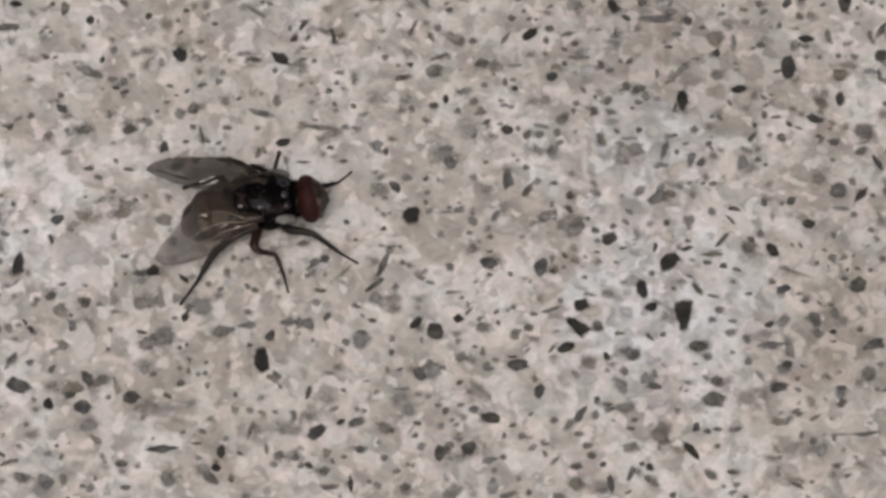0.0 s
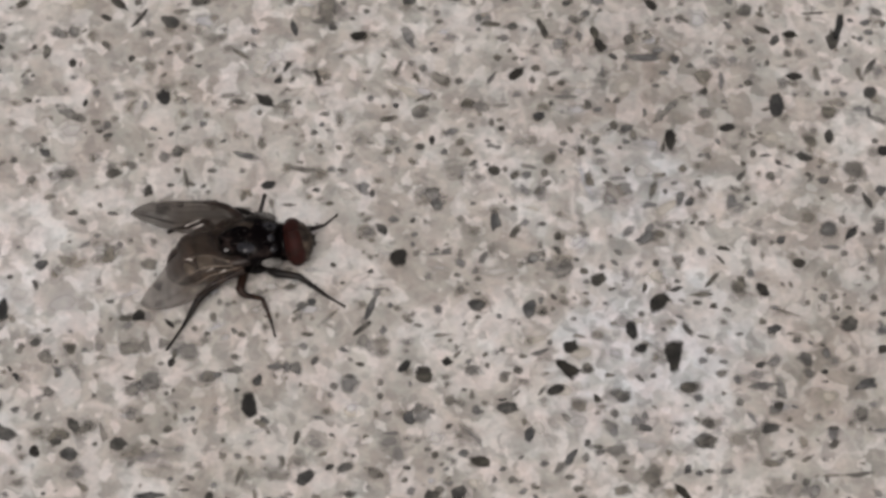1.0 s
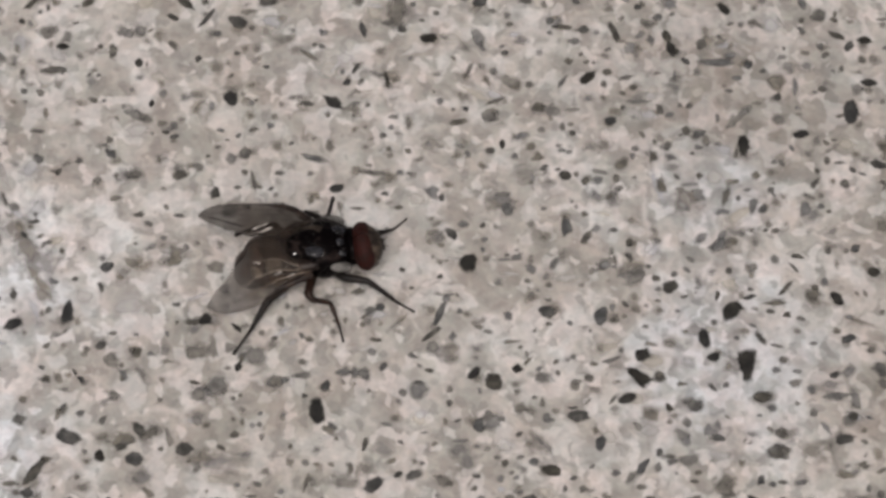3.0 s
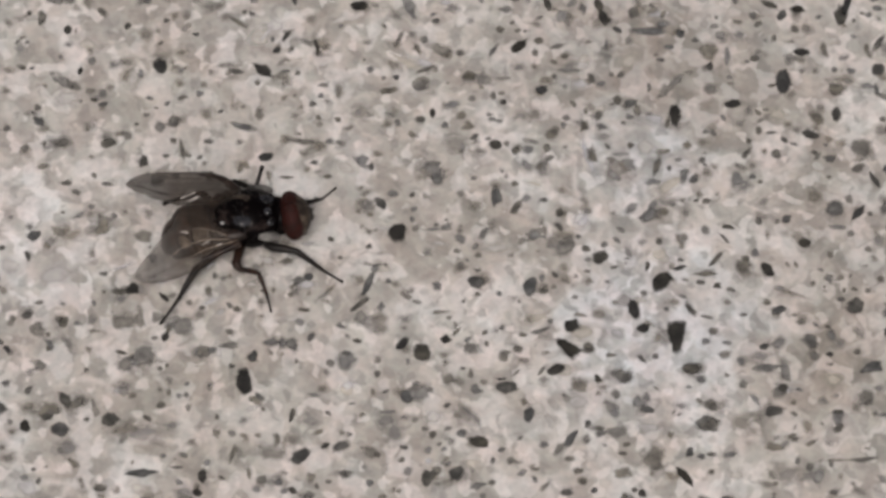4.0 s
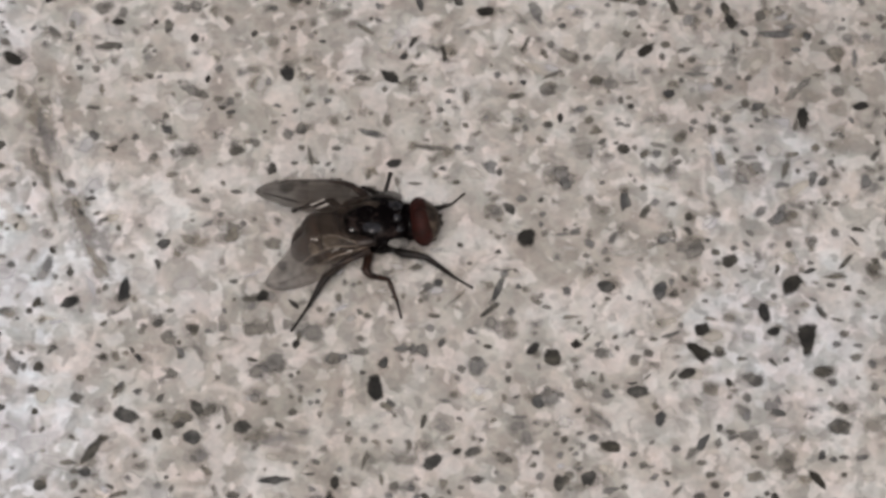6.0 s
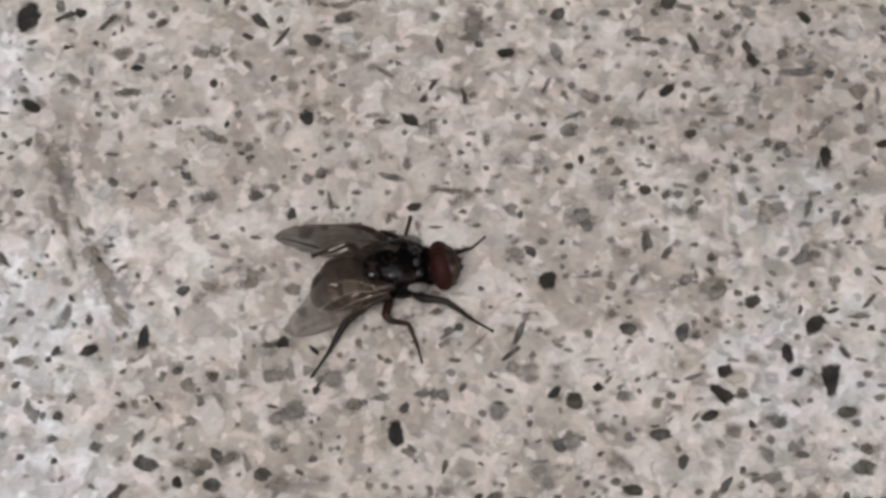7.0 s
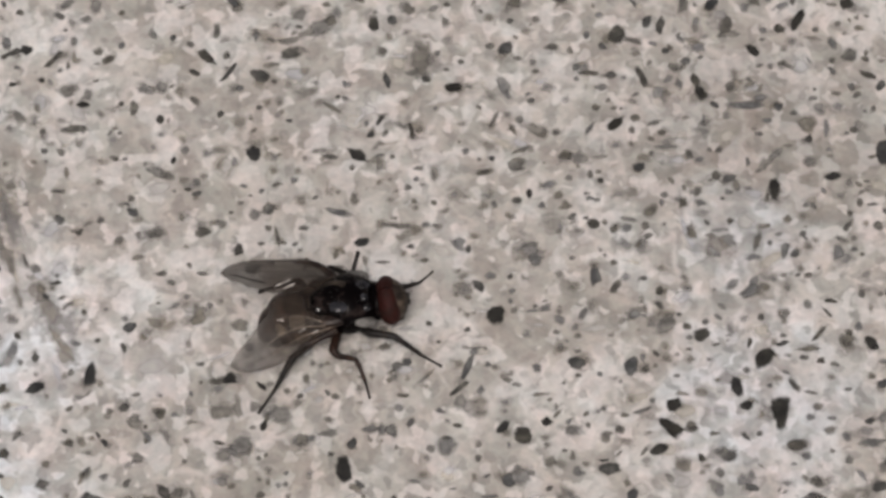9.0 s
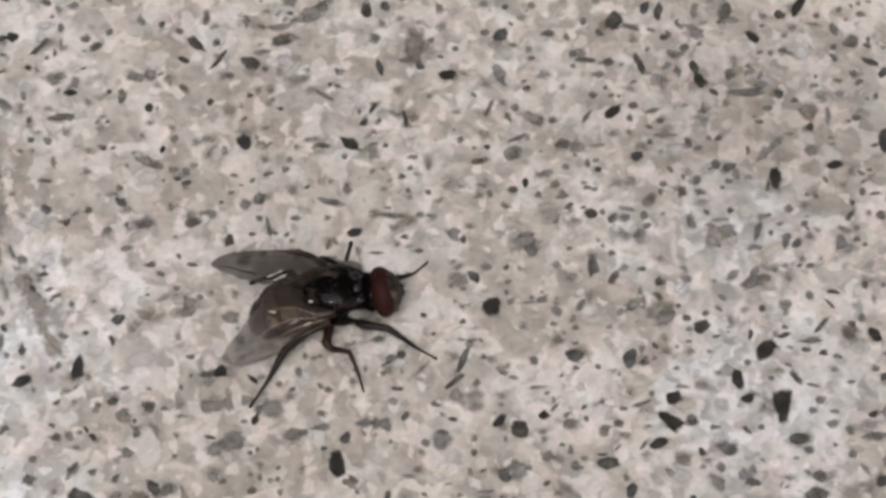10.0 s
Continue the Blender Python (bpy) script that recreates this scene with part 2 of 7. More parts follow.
def stone_material():
    m, n, l, p = material("pale_stone")
    where, c = stone_colour(n, l)
    fine = n.new("ShaderNodeTexVoronoi")
    fine.inputs["Scale"].default_value = 1500
    l.new(where, fine.inputs["Vector"])
    pick = n.new("ShaderNodeSeparateColor")
    l.new(fine.outputs["Color"], pick.inputs[0])
    some = n.new("ShaderNodeMath")
    some.operation, some.inputs[1].default_value = "GREATER_THAN", 0.94
    l.new(pick.outputs[1], some.inputs[0])
    near = ramp(n, [(0.16, (1, 1, 1)), (0.42, (0, 0, 0))])
    l.new(fine.outputs["Distance"], near.inputs[0])
    both = n.new("ShaderNodeMath")
    both.operation = "MULTIPLY"
    l.new(some.outputs[0], both.inputs[0])
    l.new(near.outputs[0], both.inputs[1])
    part_ = n.new("ShaderNodeMath")
    part_.operation, part_.inputs[1].default_value = "MULTIPLY", 0.4
    l.new(both.outputs[0], part_.inputs[0])
    c = mix(n, l, part_.outputs[0], c, (0.16, 0.15, 0.14))
    l.new(c, p.inputs["Base Color"])
    gloss = noise_tex(n, l, where, 400, 2.0)
    rough = n.new("ShaderNodeMapRange")
    rough.inputs[3].default_value, rough.inputs[4].default_value = 0.42, 0.62
    l.new(gloss.outputs["Fac"], rough.inputs[0])
    l.new(rough.outputs[0], p.inputs["Roughness"])
    bump = n.new("ShaderNodeBump")
    bump.inputs["Strength"].default_value, bump.inputs["Distance"].default_value = 0.35, 0.00004
    grain_ = noise_tex(n, l, where, 2600, 4.0, 0.65)
    l.new(grain_.outputs["Fac"], bump.inputs["Height"])
    l.new(bump.outputs[0], p.inputs["Normal"])
    return m


def chip_material(name, colour, edge, spread):
    """A stone grain set in the binder: its rim thins out, so that the milky binder shows through."""
    m, n, l, p = material(name)
    where = n.new("ShaderNodeNewGeometry").outputs["Position"]
    core = n.new("ShaderNodeAttribute")
    core.attribute_name = "core"
    rnd = n.new("ShaderNodeObjectInfo")
    isl = n.new("ShaderNodeNewGeometry")
    add = n.new("ShaderNodeMath")
    add.operation = "ADD"
    l.new(rnd.outputs["Random"], add.inputs[0])
    l.new(isl.outputs["Random Per Island"], add.inputs[1])
    wrap = n.new("ShaderNodeMath")
    wrap.operation = "FRACT"
    l.new(add.outputs[0], wrap.inputs[0])
    r, g, b2 = colour
    shade = ramp(n, [(0.0, (1.05 * r * (1 - spread), g * (1 - spread), 0.88 * b2 * (1 - spread))), (0.6, colour), (1.0, (0.96 * r * (1 + spread), g * (1 + spread), 1.08 * b2 * (1 + spread)))])
    l.new(wrap.outputs[0], shade.inputs[0])
    mott = noise_tex(n, l, where, 1700, 2.0)
    mm_ = ramp(n, [(0.34, (0.62, 0.62, 0.62)), (0.47, (1, 1, 1)), (0.57, (1.5, 1.5, 1.47)), (0.66, (2.2, 2.18, 2.1))] if g < 0.1 else [(0.34, (0.55, 0.54, 0.53)), (0.47, (0.95, 0.95, 0.95)), (0.56, (1.2, 1.2, 1.18)), (0.66, (1.6, 1.58, 1.53))] if g < 0.2 else [(0.32, (0.74, 0.73, 0.72)), (0.5, (1, 1, 1)), (0.68, (1.22, 1.21, 1.19))])
    l.new(mott.outputs["Fac"], mm_.inputs[0])
    c = mix(n, l, 0.8, shade.outputs[0], mm_.outputs[0], "MULTIPLY")
    ragged = noise_tex(n, l, where, 2400, 2.0)
    shift = n.new("ShaderNodeMath")
    shift.operation = "MULTIPLY_ADD"
    l.new(ragged.outputs["Fac"], shift.inputs[0])
    shift.inputs[1].default_value = 2.6 * edge
    l.new(core.outputs["Fac"], shift.inputs[2])
    fade = n.new("ShaderNodeMapRange")
    fade.inputs[1].default_value, fade.inputs[2].default_value = 1.3 * edge + (0.05 if g < 0.2 else 0.0), 1.3 * edge + (0.46 if g < 0.09 else 0.70 if g < 0.2 else 0.95)
    l.new(shift.outputs[0], fade.inputs[0])
    clarity = n.new("ShaderNodeMath")
    clarity.operation, clarity.inputs[1].default_value = "MULTIPLY", 1.0 if g < 0.09 else 0.85 if g < 0.12 else 0.72 if g < 0.2 else 0.6
    l.new(fade.outputs[0], clarity.inputs[0])
    l.new(c, p.inputs["Base Color"])
    clear = n.new("ShaderNodeBsdfTransparent")
    both = n.new("ShaderNodeMixShader")
    l.new(clarity.outputs[0], both.inputs[0])
    l.new(clear.outputs[0], both.inputs[1])
    l.new(p.outputs[0], both.inputs[2])
    l.new(both.outputs[0], n["Material Output"].inputs["Surface"])
    p.inputs["Roughness"].default_value = 0.6
    p.inputs["Specular IOR Level"].default_value = 0.25
    return m


PALE = stone_material()
CHIP = [
    chip_material("black_basalt", (0.024, 0.0232, 0.0218), 0.30, 0.25),
    chip_material("charcoal_stone", (0.053, 0.0515, 0.048), 0.36, 0.25),
    chip_material("dark_grey_stone", (0.098, 0.095, 0.089), 0.42, 0.2),
    chip_material("grey_stone", (0.142, 0.137, 0.129), 0.48, 0.17),
    chip_material("mid_grey_stone", (0.19, 0.182, 0.171), 0.55, 0.14),
    chip_material("light_grey_stone", (0.22, 0.207, 0.191), 0.6, 0.10),
    chip_material("beige_quartz", (0.285, 0.266, 0.245), 0.7, 0.12),
    chip_material("milky_quartz", (0.52, 0.508, 0.495), 0.2, 0.06),
    chip_material("white_quartz", (0.60, 0.585, 0.572), 0.2, 0.05),
]


def shell_material(name, dark, dust, rough, dust_scale, dust_at=(0.5, 0.68), coat=0.0, bump_h=0.00001, gloss=0.2):
    m, n, l, p = material(name)
    tc = n.new("ShaderNodeTexCoord")
    big = noise_tex(n, l, tc.outputs["Object"], dust_scale, 4.0, 0.6)
    r = ramp(n, [(dust_at[0], dark), (dust_at[1], dust)])
    l.new(big.outputs["Fac"], r.inputs[0])
    l.new(r.outputs[0], p.inputs["Base Color"])
    fine = noise_tex(n, l, tc.outputs["Object"], 14000, 2.0)
    rr = n.new("ShaderNodeMapRange")
    rr.inputs[3].default_value, rr.inputs[4].default_value = rough * 0.7, rough * 1.4
    l.new(fine.outputs["Fac"], rr.inputs[0])
    l.new(rr.outputs[0], p.inputs["Roughness"])
    p.inputs["Coat Weight"].default_value = coat
    p.inputs["Specular IOR Level"].default_value = gloss
    p.inputs["Coat Roughness"].default_value = 0.12
    bp = n.new("ShaderNodeBump")
    bp.inputs["Strength"].default_value, bp.inputs["Distance"].default_value = 0.5, bump_h
    l.new(fine.outputs["Fac"], bp.inputs["Height"])
    l.new(bp.outputs[0], p.inputs["Normal"])
    return m


def wing_material(name, film, veil, thick, root):
    """A clear film with a dull, finely rippled skin: film tints what lies below, veil is the skin's own colour, root the same at the hinge."""
    m, n, l, p = material(name)
    tc = n.new("ShaderNodeTexCoord")
    smoke = noise_tex(n, l, tc.outputs["Object"], 700, 3.0)
    tone = ramp(n, [(0.35, tuple(0.93 * v for v in film)), (0.65, film)])
    l.new(smoke.outputs["Fac"], tone.inputs[0])
    clear = n.new("ShaderNodeBsdfTransparent")
    l.new(tone.outputs[0], clear.inputs[0])
    skin = ramp(n, [(0.38, tuple(0.6 * v for v in veil)), (0.64, tuple(1.35 * v for v in veil))])
    blotch = noise_tex(n, l, tc.outputs["Object"], 1500, 3.0)
    l.new(blotch.outputs["Fac"], skin.inputs[0])
    p.inputs["Roughness"].default_value = 0.32
    bp = n.new("ShaderNodeBump")
    bp.inputs["Strength"].default_value, bp.inputs["Distance"].default_value = 0.6, 0.00002
    ripple = noise_tex(n, l, tc.outputs["Object"], 2500, 2.0)
    l.new(ripple.outputs["Fac"], bp.inputs["Height"])
    l.new(bp.outputs[0], p.inputs["Normal"])
    both = n.new("ShaderNodeMixShader")
    xyz = n.new("ShaderNodeSeparateXYZ")
    l.new(tc.outputs["Object"], xyz.inputs[0])
    denser = n.new("ShaderNodeMapRange")          # the skin is denser towards the tip
    denser.inputs[1].default_value, denser.inputs[2].default_value = -0.0030, -0.0043
    denser.inputs[3].default_value, denser.inputs[4].default_value = thick
    l.new(xyz.outputs[0], denser.inputs[0])
    l.new(denser.outputs[0], both.inputs[0])
    greyer = n.new("ShaderNodeMapRange")
    greyer.inputs[1].default_value, greyer.inputs[2].default_value = -0.0030, -0.0043
    l.new(xyz.outputs[0], greyer.inputs[0])
    l.new(mix(n, l, greyer.outputs[0], root, skin.outputs[0]), p.inputs["Base Color"])
    l.new(clear.outputs[0], both.inputs[1])
    l.new(p.outputs[0], both.inputs[2])
    l.new(both.outputs[0], n["Material Output"].inputs["Surface"])
    return m


def eye_material():
    m, n, l, p = material("red_brown_compound_eye")
    tc = n.new("ShaderNodeTexCoord")
    facets = n.new("ShaderNodeTexVoronoi")
    facets.inputs["Scale"].default_value = 16000
    l.new(tc.outputs["Object"], facets.inputs["Vector"])
    r = ramp(n, [(0.0, (0.050, 0.0115, 0.0085)), (0.7, (0.017, 0.0044, 0.0036))])
    l.new(facets.outputs["Distance"], r.inputs[0])
    bands = noise_tex(n, l, tc.outputs["Object"], 1300, 2.0)
    brown = ramp(n, [(0.48, (0, 0, 0)), (0.64, (0.7, 0.7, 0.7))])
    l.new(bands.outputs["Fac"], brown.inputs[0])
    l.new(mix(n, l, brown.outputs[0], r.outputs[0], (0.014, 0.0072, 0.0058)), p.inputs["Base Color"])
    p.inputs["Roughness"].default_value = 0.6
    p.inputs["Specular IOR Level"].default_value = 0.12
    bp = n.new("ShaderNodeBump")
    bp.inputs["Strength"].default_value, bp.inputs["Distance"].default_value = 0.4, 0.00002
    l.new(facets.outputs["Distance"], bp.inputs["Height"])
    l.new(bp.outputs[0], p.inputs["Normal"])
    return m


BLACK = shell_material("black_cuticle", (0.002, 0.0014, 0.0015), (0.026, 0.0185, 0.0165), 0.2, 1350, (0.53, 0.66), 0.0, gloss=0.04)
LEG = shell_material("dark_leg_cuticle", (0.008, 0.0065, 0.006), (0.022, 0.016, 0.013), 0.4, 2500)
AMBER = shell_material("amber_brown_cuticle", (0.014, 0.009, 0.0075), (0.045, 0.030, 0.022), 0.35, 2500)
TAN = shell_material("banded_abdomen_cuticle", (0.035, 0.024, 0.017), (0.12, 0.085, 0.062), 0.35, 900, (0.40, 0.58), 0.0)
FACE = shell_material("dusty_brown_face", (0.012, 0.0085, 0.0065), (0.08, 0.059, 0.044), 0.5, 2600, (0.4, 0.65))
def back_darkened(m):
    """Dark back and pale flanks of the abdomen, by the height on the body."""
    n, l = m.node_tree.nodes, m.node_tree.links
    p = n["Principled BSDF"]
    old = p.inputs["Base Color"].links[0].from_socket
    tc = n.new("ShaderNodeTexCoord")
    xyz = n.new("ShaderNodeSeparateXYZ")
    l.new(tc.outputs["Object"], xyz.inputs[0])
    wob = noise_tex(n, l, tc.outputs["Object"], 1400, 2.0)
    h = n.new("ShaderNodeMath")
    h.operation = "MULTIPLY_ADD"
    l.new(wob.outputs["Fac"], h.inputs[0])
    h.inputs[1].default_value = 0.0006
    l.new(xyz.outputs[2], h.inputs[2])
    up = n.new("ShaderNodeMapRange")
    up.inputs[1].default_value, up.inputs[2].default_value = 0.00175, 0.0021
    l.new(h.outputs[0], up.inputs[0])
    l.new(mix(n, l, up.outputs[0], old, (0.034, 0.026, 0.021)), p.inputs["Base Color"])


back_darkened(TAN)
DUST = shell_material("pale_grey_dust", (0.025, 0.024, 0.022), (0.16, 0.153, 0.143), 0.5, 1800, (0.36, 0.6))
RUST = shell_material("rusty_leg_cuticle", (0.009, 0.0055, 0.0045), (0.028, 0.0135, 0.009), 0.4, 1800, (0.4, 0.6))
GOLD = shell_material("golden_vein", (0.15, 0.113, 0.085), (0.33, 0.263, 0.208), 0.3, 2500, gloss=0.4)
# near-white material for glints painted along the wing folds
GLINT = shell_material("painted_wing_glint", (0.22, 0.20, 0.18), (0.62, 0.58, 0.54), 0.2, 1800, (0.4, 0.6), gloss=0.8)
RING = shell_material("brown_abdomen_cuticle", (0.014, 0.010, 0.0085), (0.085, 0.061, 0.049), 0.4, 1200, (0.42, 0.62), gloss=0.25)
BLOOM = shell_material("grey_bloom_on_cuticle", (0.005, 0.005, 0.0055), (0.030, 0.030, 0.034), 0.13, 2200, (0.38, 0.62), gloss=0.25)
DUSKY = shell_material("brown_bloom_on_cuticle", (0.012, 0.009, 0.007), (0.052, 0.041, 0.032), 0.5, 1500, (0.38, 0.62), gloss=0.1)
TAN_PANEL = shell_material("tan_abdomen_cuticle", (0.07, 0.056, 0.044), (0.20, 0.165, 0.132), 0.3, 1500, (0.36, 0.62))
EYE = eye_material()
WING = wing_material("smoky_wing_film", (0.93, 0.915, 0.897), (0.20, 0.188, 0.178), (0.13, 0.36), (0.07, 0.053, 0.042))
# far wing: the same film tinted darker, shade and overlap put into its colour
SHADED_WING = wing_material("shaded_brown_wing_film", (0.87, 0.855, 0.835), (0.125, 0.115, 0.105), (0.34, 0.46), (0.050, 0.036, 0.027))
VEIN = shell_material("smoky_brown_vein", (0.030, 0.024, 0.020), (0.075, 0.062, 0.052), 0.4, 2500)
GLOSS = shell_material("polished_black_cuticle", (0.003, 0.0025, 0.0025), (0.01, 0.009, 0.009), 0.16, 1500, gloss=0.5)


# ---------------------------------------------------------------- building
def part(name, bm, mat, parent=None, label=""):
    me = bpy.data.meshes.new(name)
    bm.to_mesh(me)
    bm.free()
    me.materials.append(mat)
    for poly in me.polygons:
        poly.use_smooth = True
    ob = new(name, me)
    if parent:
        ob.parent = parent
    if label:
        tagged(ob, label)
    return ob


# ---------------------------------------------------------------- floor
bm = bmesh.new()
steps = [-60, -8, -1, -0.2, -0.04, 0.04, 0.2, 1, 8, 60]
grid = [[bm.verts.new((x, y, 0)) for x in steps] for y in steps]
for j in range(9):
    for i in range(9):
        bm.faces.new((grid[j][i], grid[j][i + 1], grid[j + 1][i + 1], grid[j + 1][i]))
floor = part("floor", bm, PALE)
tagged(floor, "pale beige-grey terrazzo stone floor speckled with dark grains", "floor", kind="structure")

SIDES = 14


def outline(rng, worn=0.0):
    """Unit outline of a broken grain: a crooked polygon with worn corners."""
    n = rng.choice((4, 5, 5, 6, 7))
    turn = rng.uniform(0, 6.28)
    corners = []
    for k in range(n):
        a = turn + 2 * math.pi * (k + rng.uniform(-0.3, 0.3)) / n
        r = rng.uniform(0.86, 1.28)
        corners.append((r * math.cos(a), r * math.sin(a)))
    pts = []
    for k in range(SIDES):
        a = 2 * math.pi * (k + rng.uniform(-0.2, 0.2)) / SIDES
        c, s = math.cos(a), math.sin(a)
        r = 0.5
        for (x0, y0), (x1, y1) in zip(corners, corners[1:] + corners[:1]):
            ex, ey = x1 - x0, y1 - y0
            det = c * ey - s * ex
            if abs(det) > 1e-6:
                along, share = (x0 * ey - y0 * ex) / det, (x0 * s - y0 * c) / det
                if along > 0 and -0.001 <= share <= 1.001:
                    r = along
        r = min(max(r, 0.62), 1.12) * rng.uniform(0.84, 1.1) * (1 - worn) + 0.93 * worn
        pts.append((c * r, s * r))
    return pts


TOP, DEEP = 0.000009, -0.0003


def grain_points(pts, cx, cy, lx, ly, ang, crisp=True, lean=(0, 0)):
    c, s = math.cos(radians(ang)), math.sin(radians(ang))
    out = []
    rim, shoulder = (1.20, 0.66) if crisp else (1.28, 0.66)
    for scale, z in ((rim, DEEP), (rim, 0.000006), (shoulder, TOP), (0.45, TOP)):
        for x, y in pts:
            x, y = (x * scale + lean[0] * (rim - scale)) * lx / 2, (y * scale + lean[1] * (rim - scale)) * ly / 2
            out.append((cx + c * x - s * y, cy + s * x + c * y, z))
    x, y = lean[0] * rim * lx / 2, lean[1] * rim * ly / 2
    return out + [(cx + c * x - s * y, cy + s * x + c * y, TOP)]


def grain_faces(base=0):
    faces = []
    for ring in range(3):
        for k in range(SIDES):
            a, b_ = ring * SIDES + k, ring * SIDES + (k + 1) % SIDES
            faces.append((base + a, base + b_, base + b_ + SIDES, base + a + SIDES))
    return faces + [(base + 3 * SIDES + k, base + 3 * SIDES + (k + 1) % SIDES, base + 4 * SIDES) for k in range(SIDES)]


CORE = [0.0] * (2 * SIDES) + [0.66] * SIDES + [1.0] * (SIDES + 1)
SOFT_CORE = [0.0] * (2 * SIDES) + [0.45] * SIDES + [0.95] * (SIDES + 1)      # milky, translucent grains
shape_rng = random.Random(7)
OUTLINES = [outline(shape_rng, 0.35 if k < 12 else 0.05) for k in range(24)]


def leaning(rng):
    """Where a grain is densest, off its middle."""
    a, r = rng.uniform(0, 6.28), rng.uniform(0.1, 0.45)
    return r * math.cos(a), r * math.sin(a)


LEANS = [leaning(shape_rng) for _ in range(24)]
WEDGE = len(OUTLINES)
OUTLINES.append([(0.98, 0.2), (0.92, 0.33), (0.8, 0.42), (0.2, 0.66), (-0.4, 0.85), (-0.88, 0.95), (-0.95, 0.6), (-0.93, 0.0), (-0.9, -0.65), (-0.8, -0.88), (-0.3, -0.8), (0.35, -0.58), (0.9, -0.3), (0.97, -0.05)])
_shapes = {}


def chip_mesh(form, tone):
    """A unit grain, 1 mm long and wide, shared by all grains of that form and stone."""
    if (form, tone) not in _shapes:
        me = bpy.data.meshes.new("stone_chip")
        me.from_pydata(grain_points(OUTLINES[form], 0, 0, MM, MM, 0, tone < 4, LEANS[form] if form < 24 else (0, 0)), [], grain_faces())
        me.attributes.new("core", "FLOAT", "POINT").data.foreach_set("value", CORE if tone < 5 else SOFT_CORE)
        me.materials.append(CHIP[tone])
        _shapes[form, tone] = me
    return _shapes[form, tone]


def chip(x, y, length, width, angle, tone, form=None):
    """One dark stone grain of the floor: place and size in mm."""
    ob = new("stone_chip", chip_mesh(shape_rng.randrange(17) if form is None else form, tone))
    ob.parent = floor
    ob.matrix_basis = pose(x * MM, y * MM, (6 - tone) * 0.000002 + shape_rng.uniform(0.000014, 0.000016), 0, 0, angle) @ Matrix.Diagonal((1.04 * length, 1.04 * width, 1, 1))
    return ob


LOOSE = {}


def grain(x, y, length, width, angle, tone):
    """A fainter grain, joined with its like."""
    verts, faces, core = LOOSE.setdefault(tone, ([], [], []))
    faces.extend(grain_faces(len(verts)))
    lift = (7 - tone) * 0.0000012 + shape_rng.uniform(0, 0.000001) if tone < 7 else shape_rng.uniform(-0.000003, -0.000001)
    verts.extend((px, py, pz + lift) for px, py, pz in grain_points(shape_rng.choice(OUTLINES[:24]), x * MM, y * MM, length * MM, width * MM, angle, tone < 4, leaning(shape_rng)))
    core.extend(CORE if tone < 5 else SOFT_CORE)


# ---------------------------------------------------------------- the fly
def ellipsoid(centre, radii, seg=32, rings=20, tilt=0.0, warp=None):
    bm_ = bmesh.new()
    bmesh.ops.create_uvsphere(bm_, u_segments=seg, v_segments=rings, radius=1)
    turn = Euler((0, radians(tilt), 0)).to_matrix()
    for v in bm_.verts:
        p = v.co.copy()
        if warp:
            p = Vector(warp(*p))
        p = turn @ Vector((p.x * radii[0], p.y * radii[1], p.z * radii[2]))
        v.co = (p + Vector(centre)) * MM
    return bm_


def tube(points, widths, sides=10, closed=True):
    """A jointed, tapering limb through points in mm."""
    pts = [Vector(p) for p in points]
    fine, wide = [], []
    for k in range(len(pts) - 1):
        a, b_, c, d = pts[max(k - 1, 0)], pts[k], pts[k + 1], pts[min(k + 2, len(pts) - 1)]
        for s in range(6):
            t = s / 6
            bend = 0.2
            p = b_.lerp(c, t) + bend * ((c - a) * (t * (1 - t) ** 2) - (d - b_) * (t * t * (1 - t))) * 0.5
            fine.append(p)
            wide.append(widths[k] * (1 - t) + widths[k + 1] * t)
    fine.append(pts[-1])
    wide.append(widths[-1])
    bm_ = bmesh.new()
    rings = []
    for k, p in enumerate(fine):
        d = (fine[min(k + 1, len(fine) - 1)] - fine[max(k - 1, 0)]).normalized()
        side = d.cross(Vector((0.13, 0.21, 1))).normalized()
        over = side.cross(d)
        rings.append([bm_.verts.new((p + wide[k] * (math.cos(2 * math.pi * i / sides) * side + math.sin(2 * math.pi * i / sides) * over)) * MM) for i in range(sides)])
    for a, b_ in zip(rings, rings[1:]):
        for i in range(sides):
            bm_.faces.new((a[i], a[(i + 1) % sides], b_[(i + 1) % sides], b_[i]))
    for ring in (rings[0][::-1], rings[-1]):
        bm_.faces.new(ring)
    bmesh.ops.recalc_face_normals(bm_, faces=bm_.faces)
    return bm_


def bristles(spots, length, thick, rng, parent):
    """Stiff hairs: thin cones on a body part; spots are places and directions in mm."""
    bm_ = bmesh.new()
    for p, d in spots:
        p, d = Vector(p), Vector(d).normalized()
        side = d.orthogonal().normalized()
        over = d.cross(side)
        n = length * rng.uniform(0.7, 1.2)
        ring = [bm_.verts.new((p - 0.05 * d + thick * (math.cos(a) * side + math.sin(a) * over)) * MM) for a in (0, 2.09, 4.19)]
        tip = bm_.verts.new((p + n * d + Vector((-0.12 * n, 0, 0))) * MM)
        for i in range(3):
            bm_.faces.new((ring[i], ring[(i + 1) % 3], tip))
    return tagged(part("bristles", bm_, LEG, parent), kind="stuff")


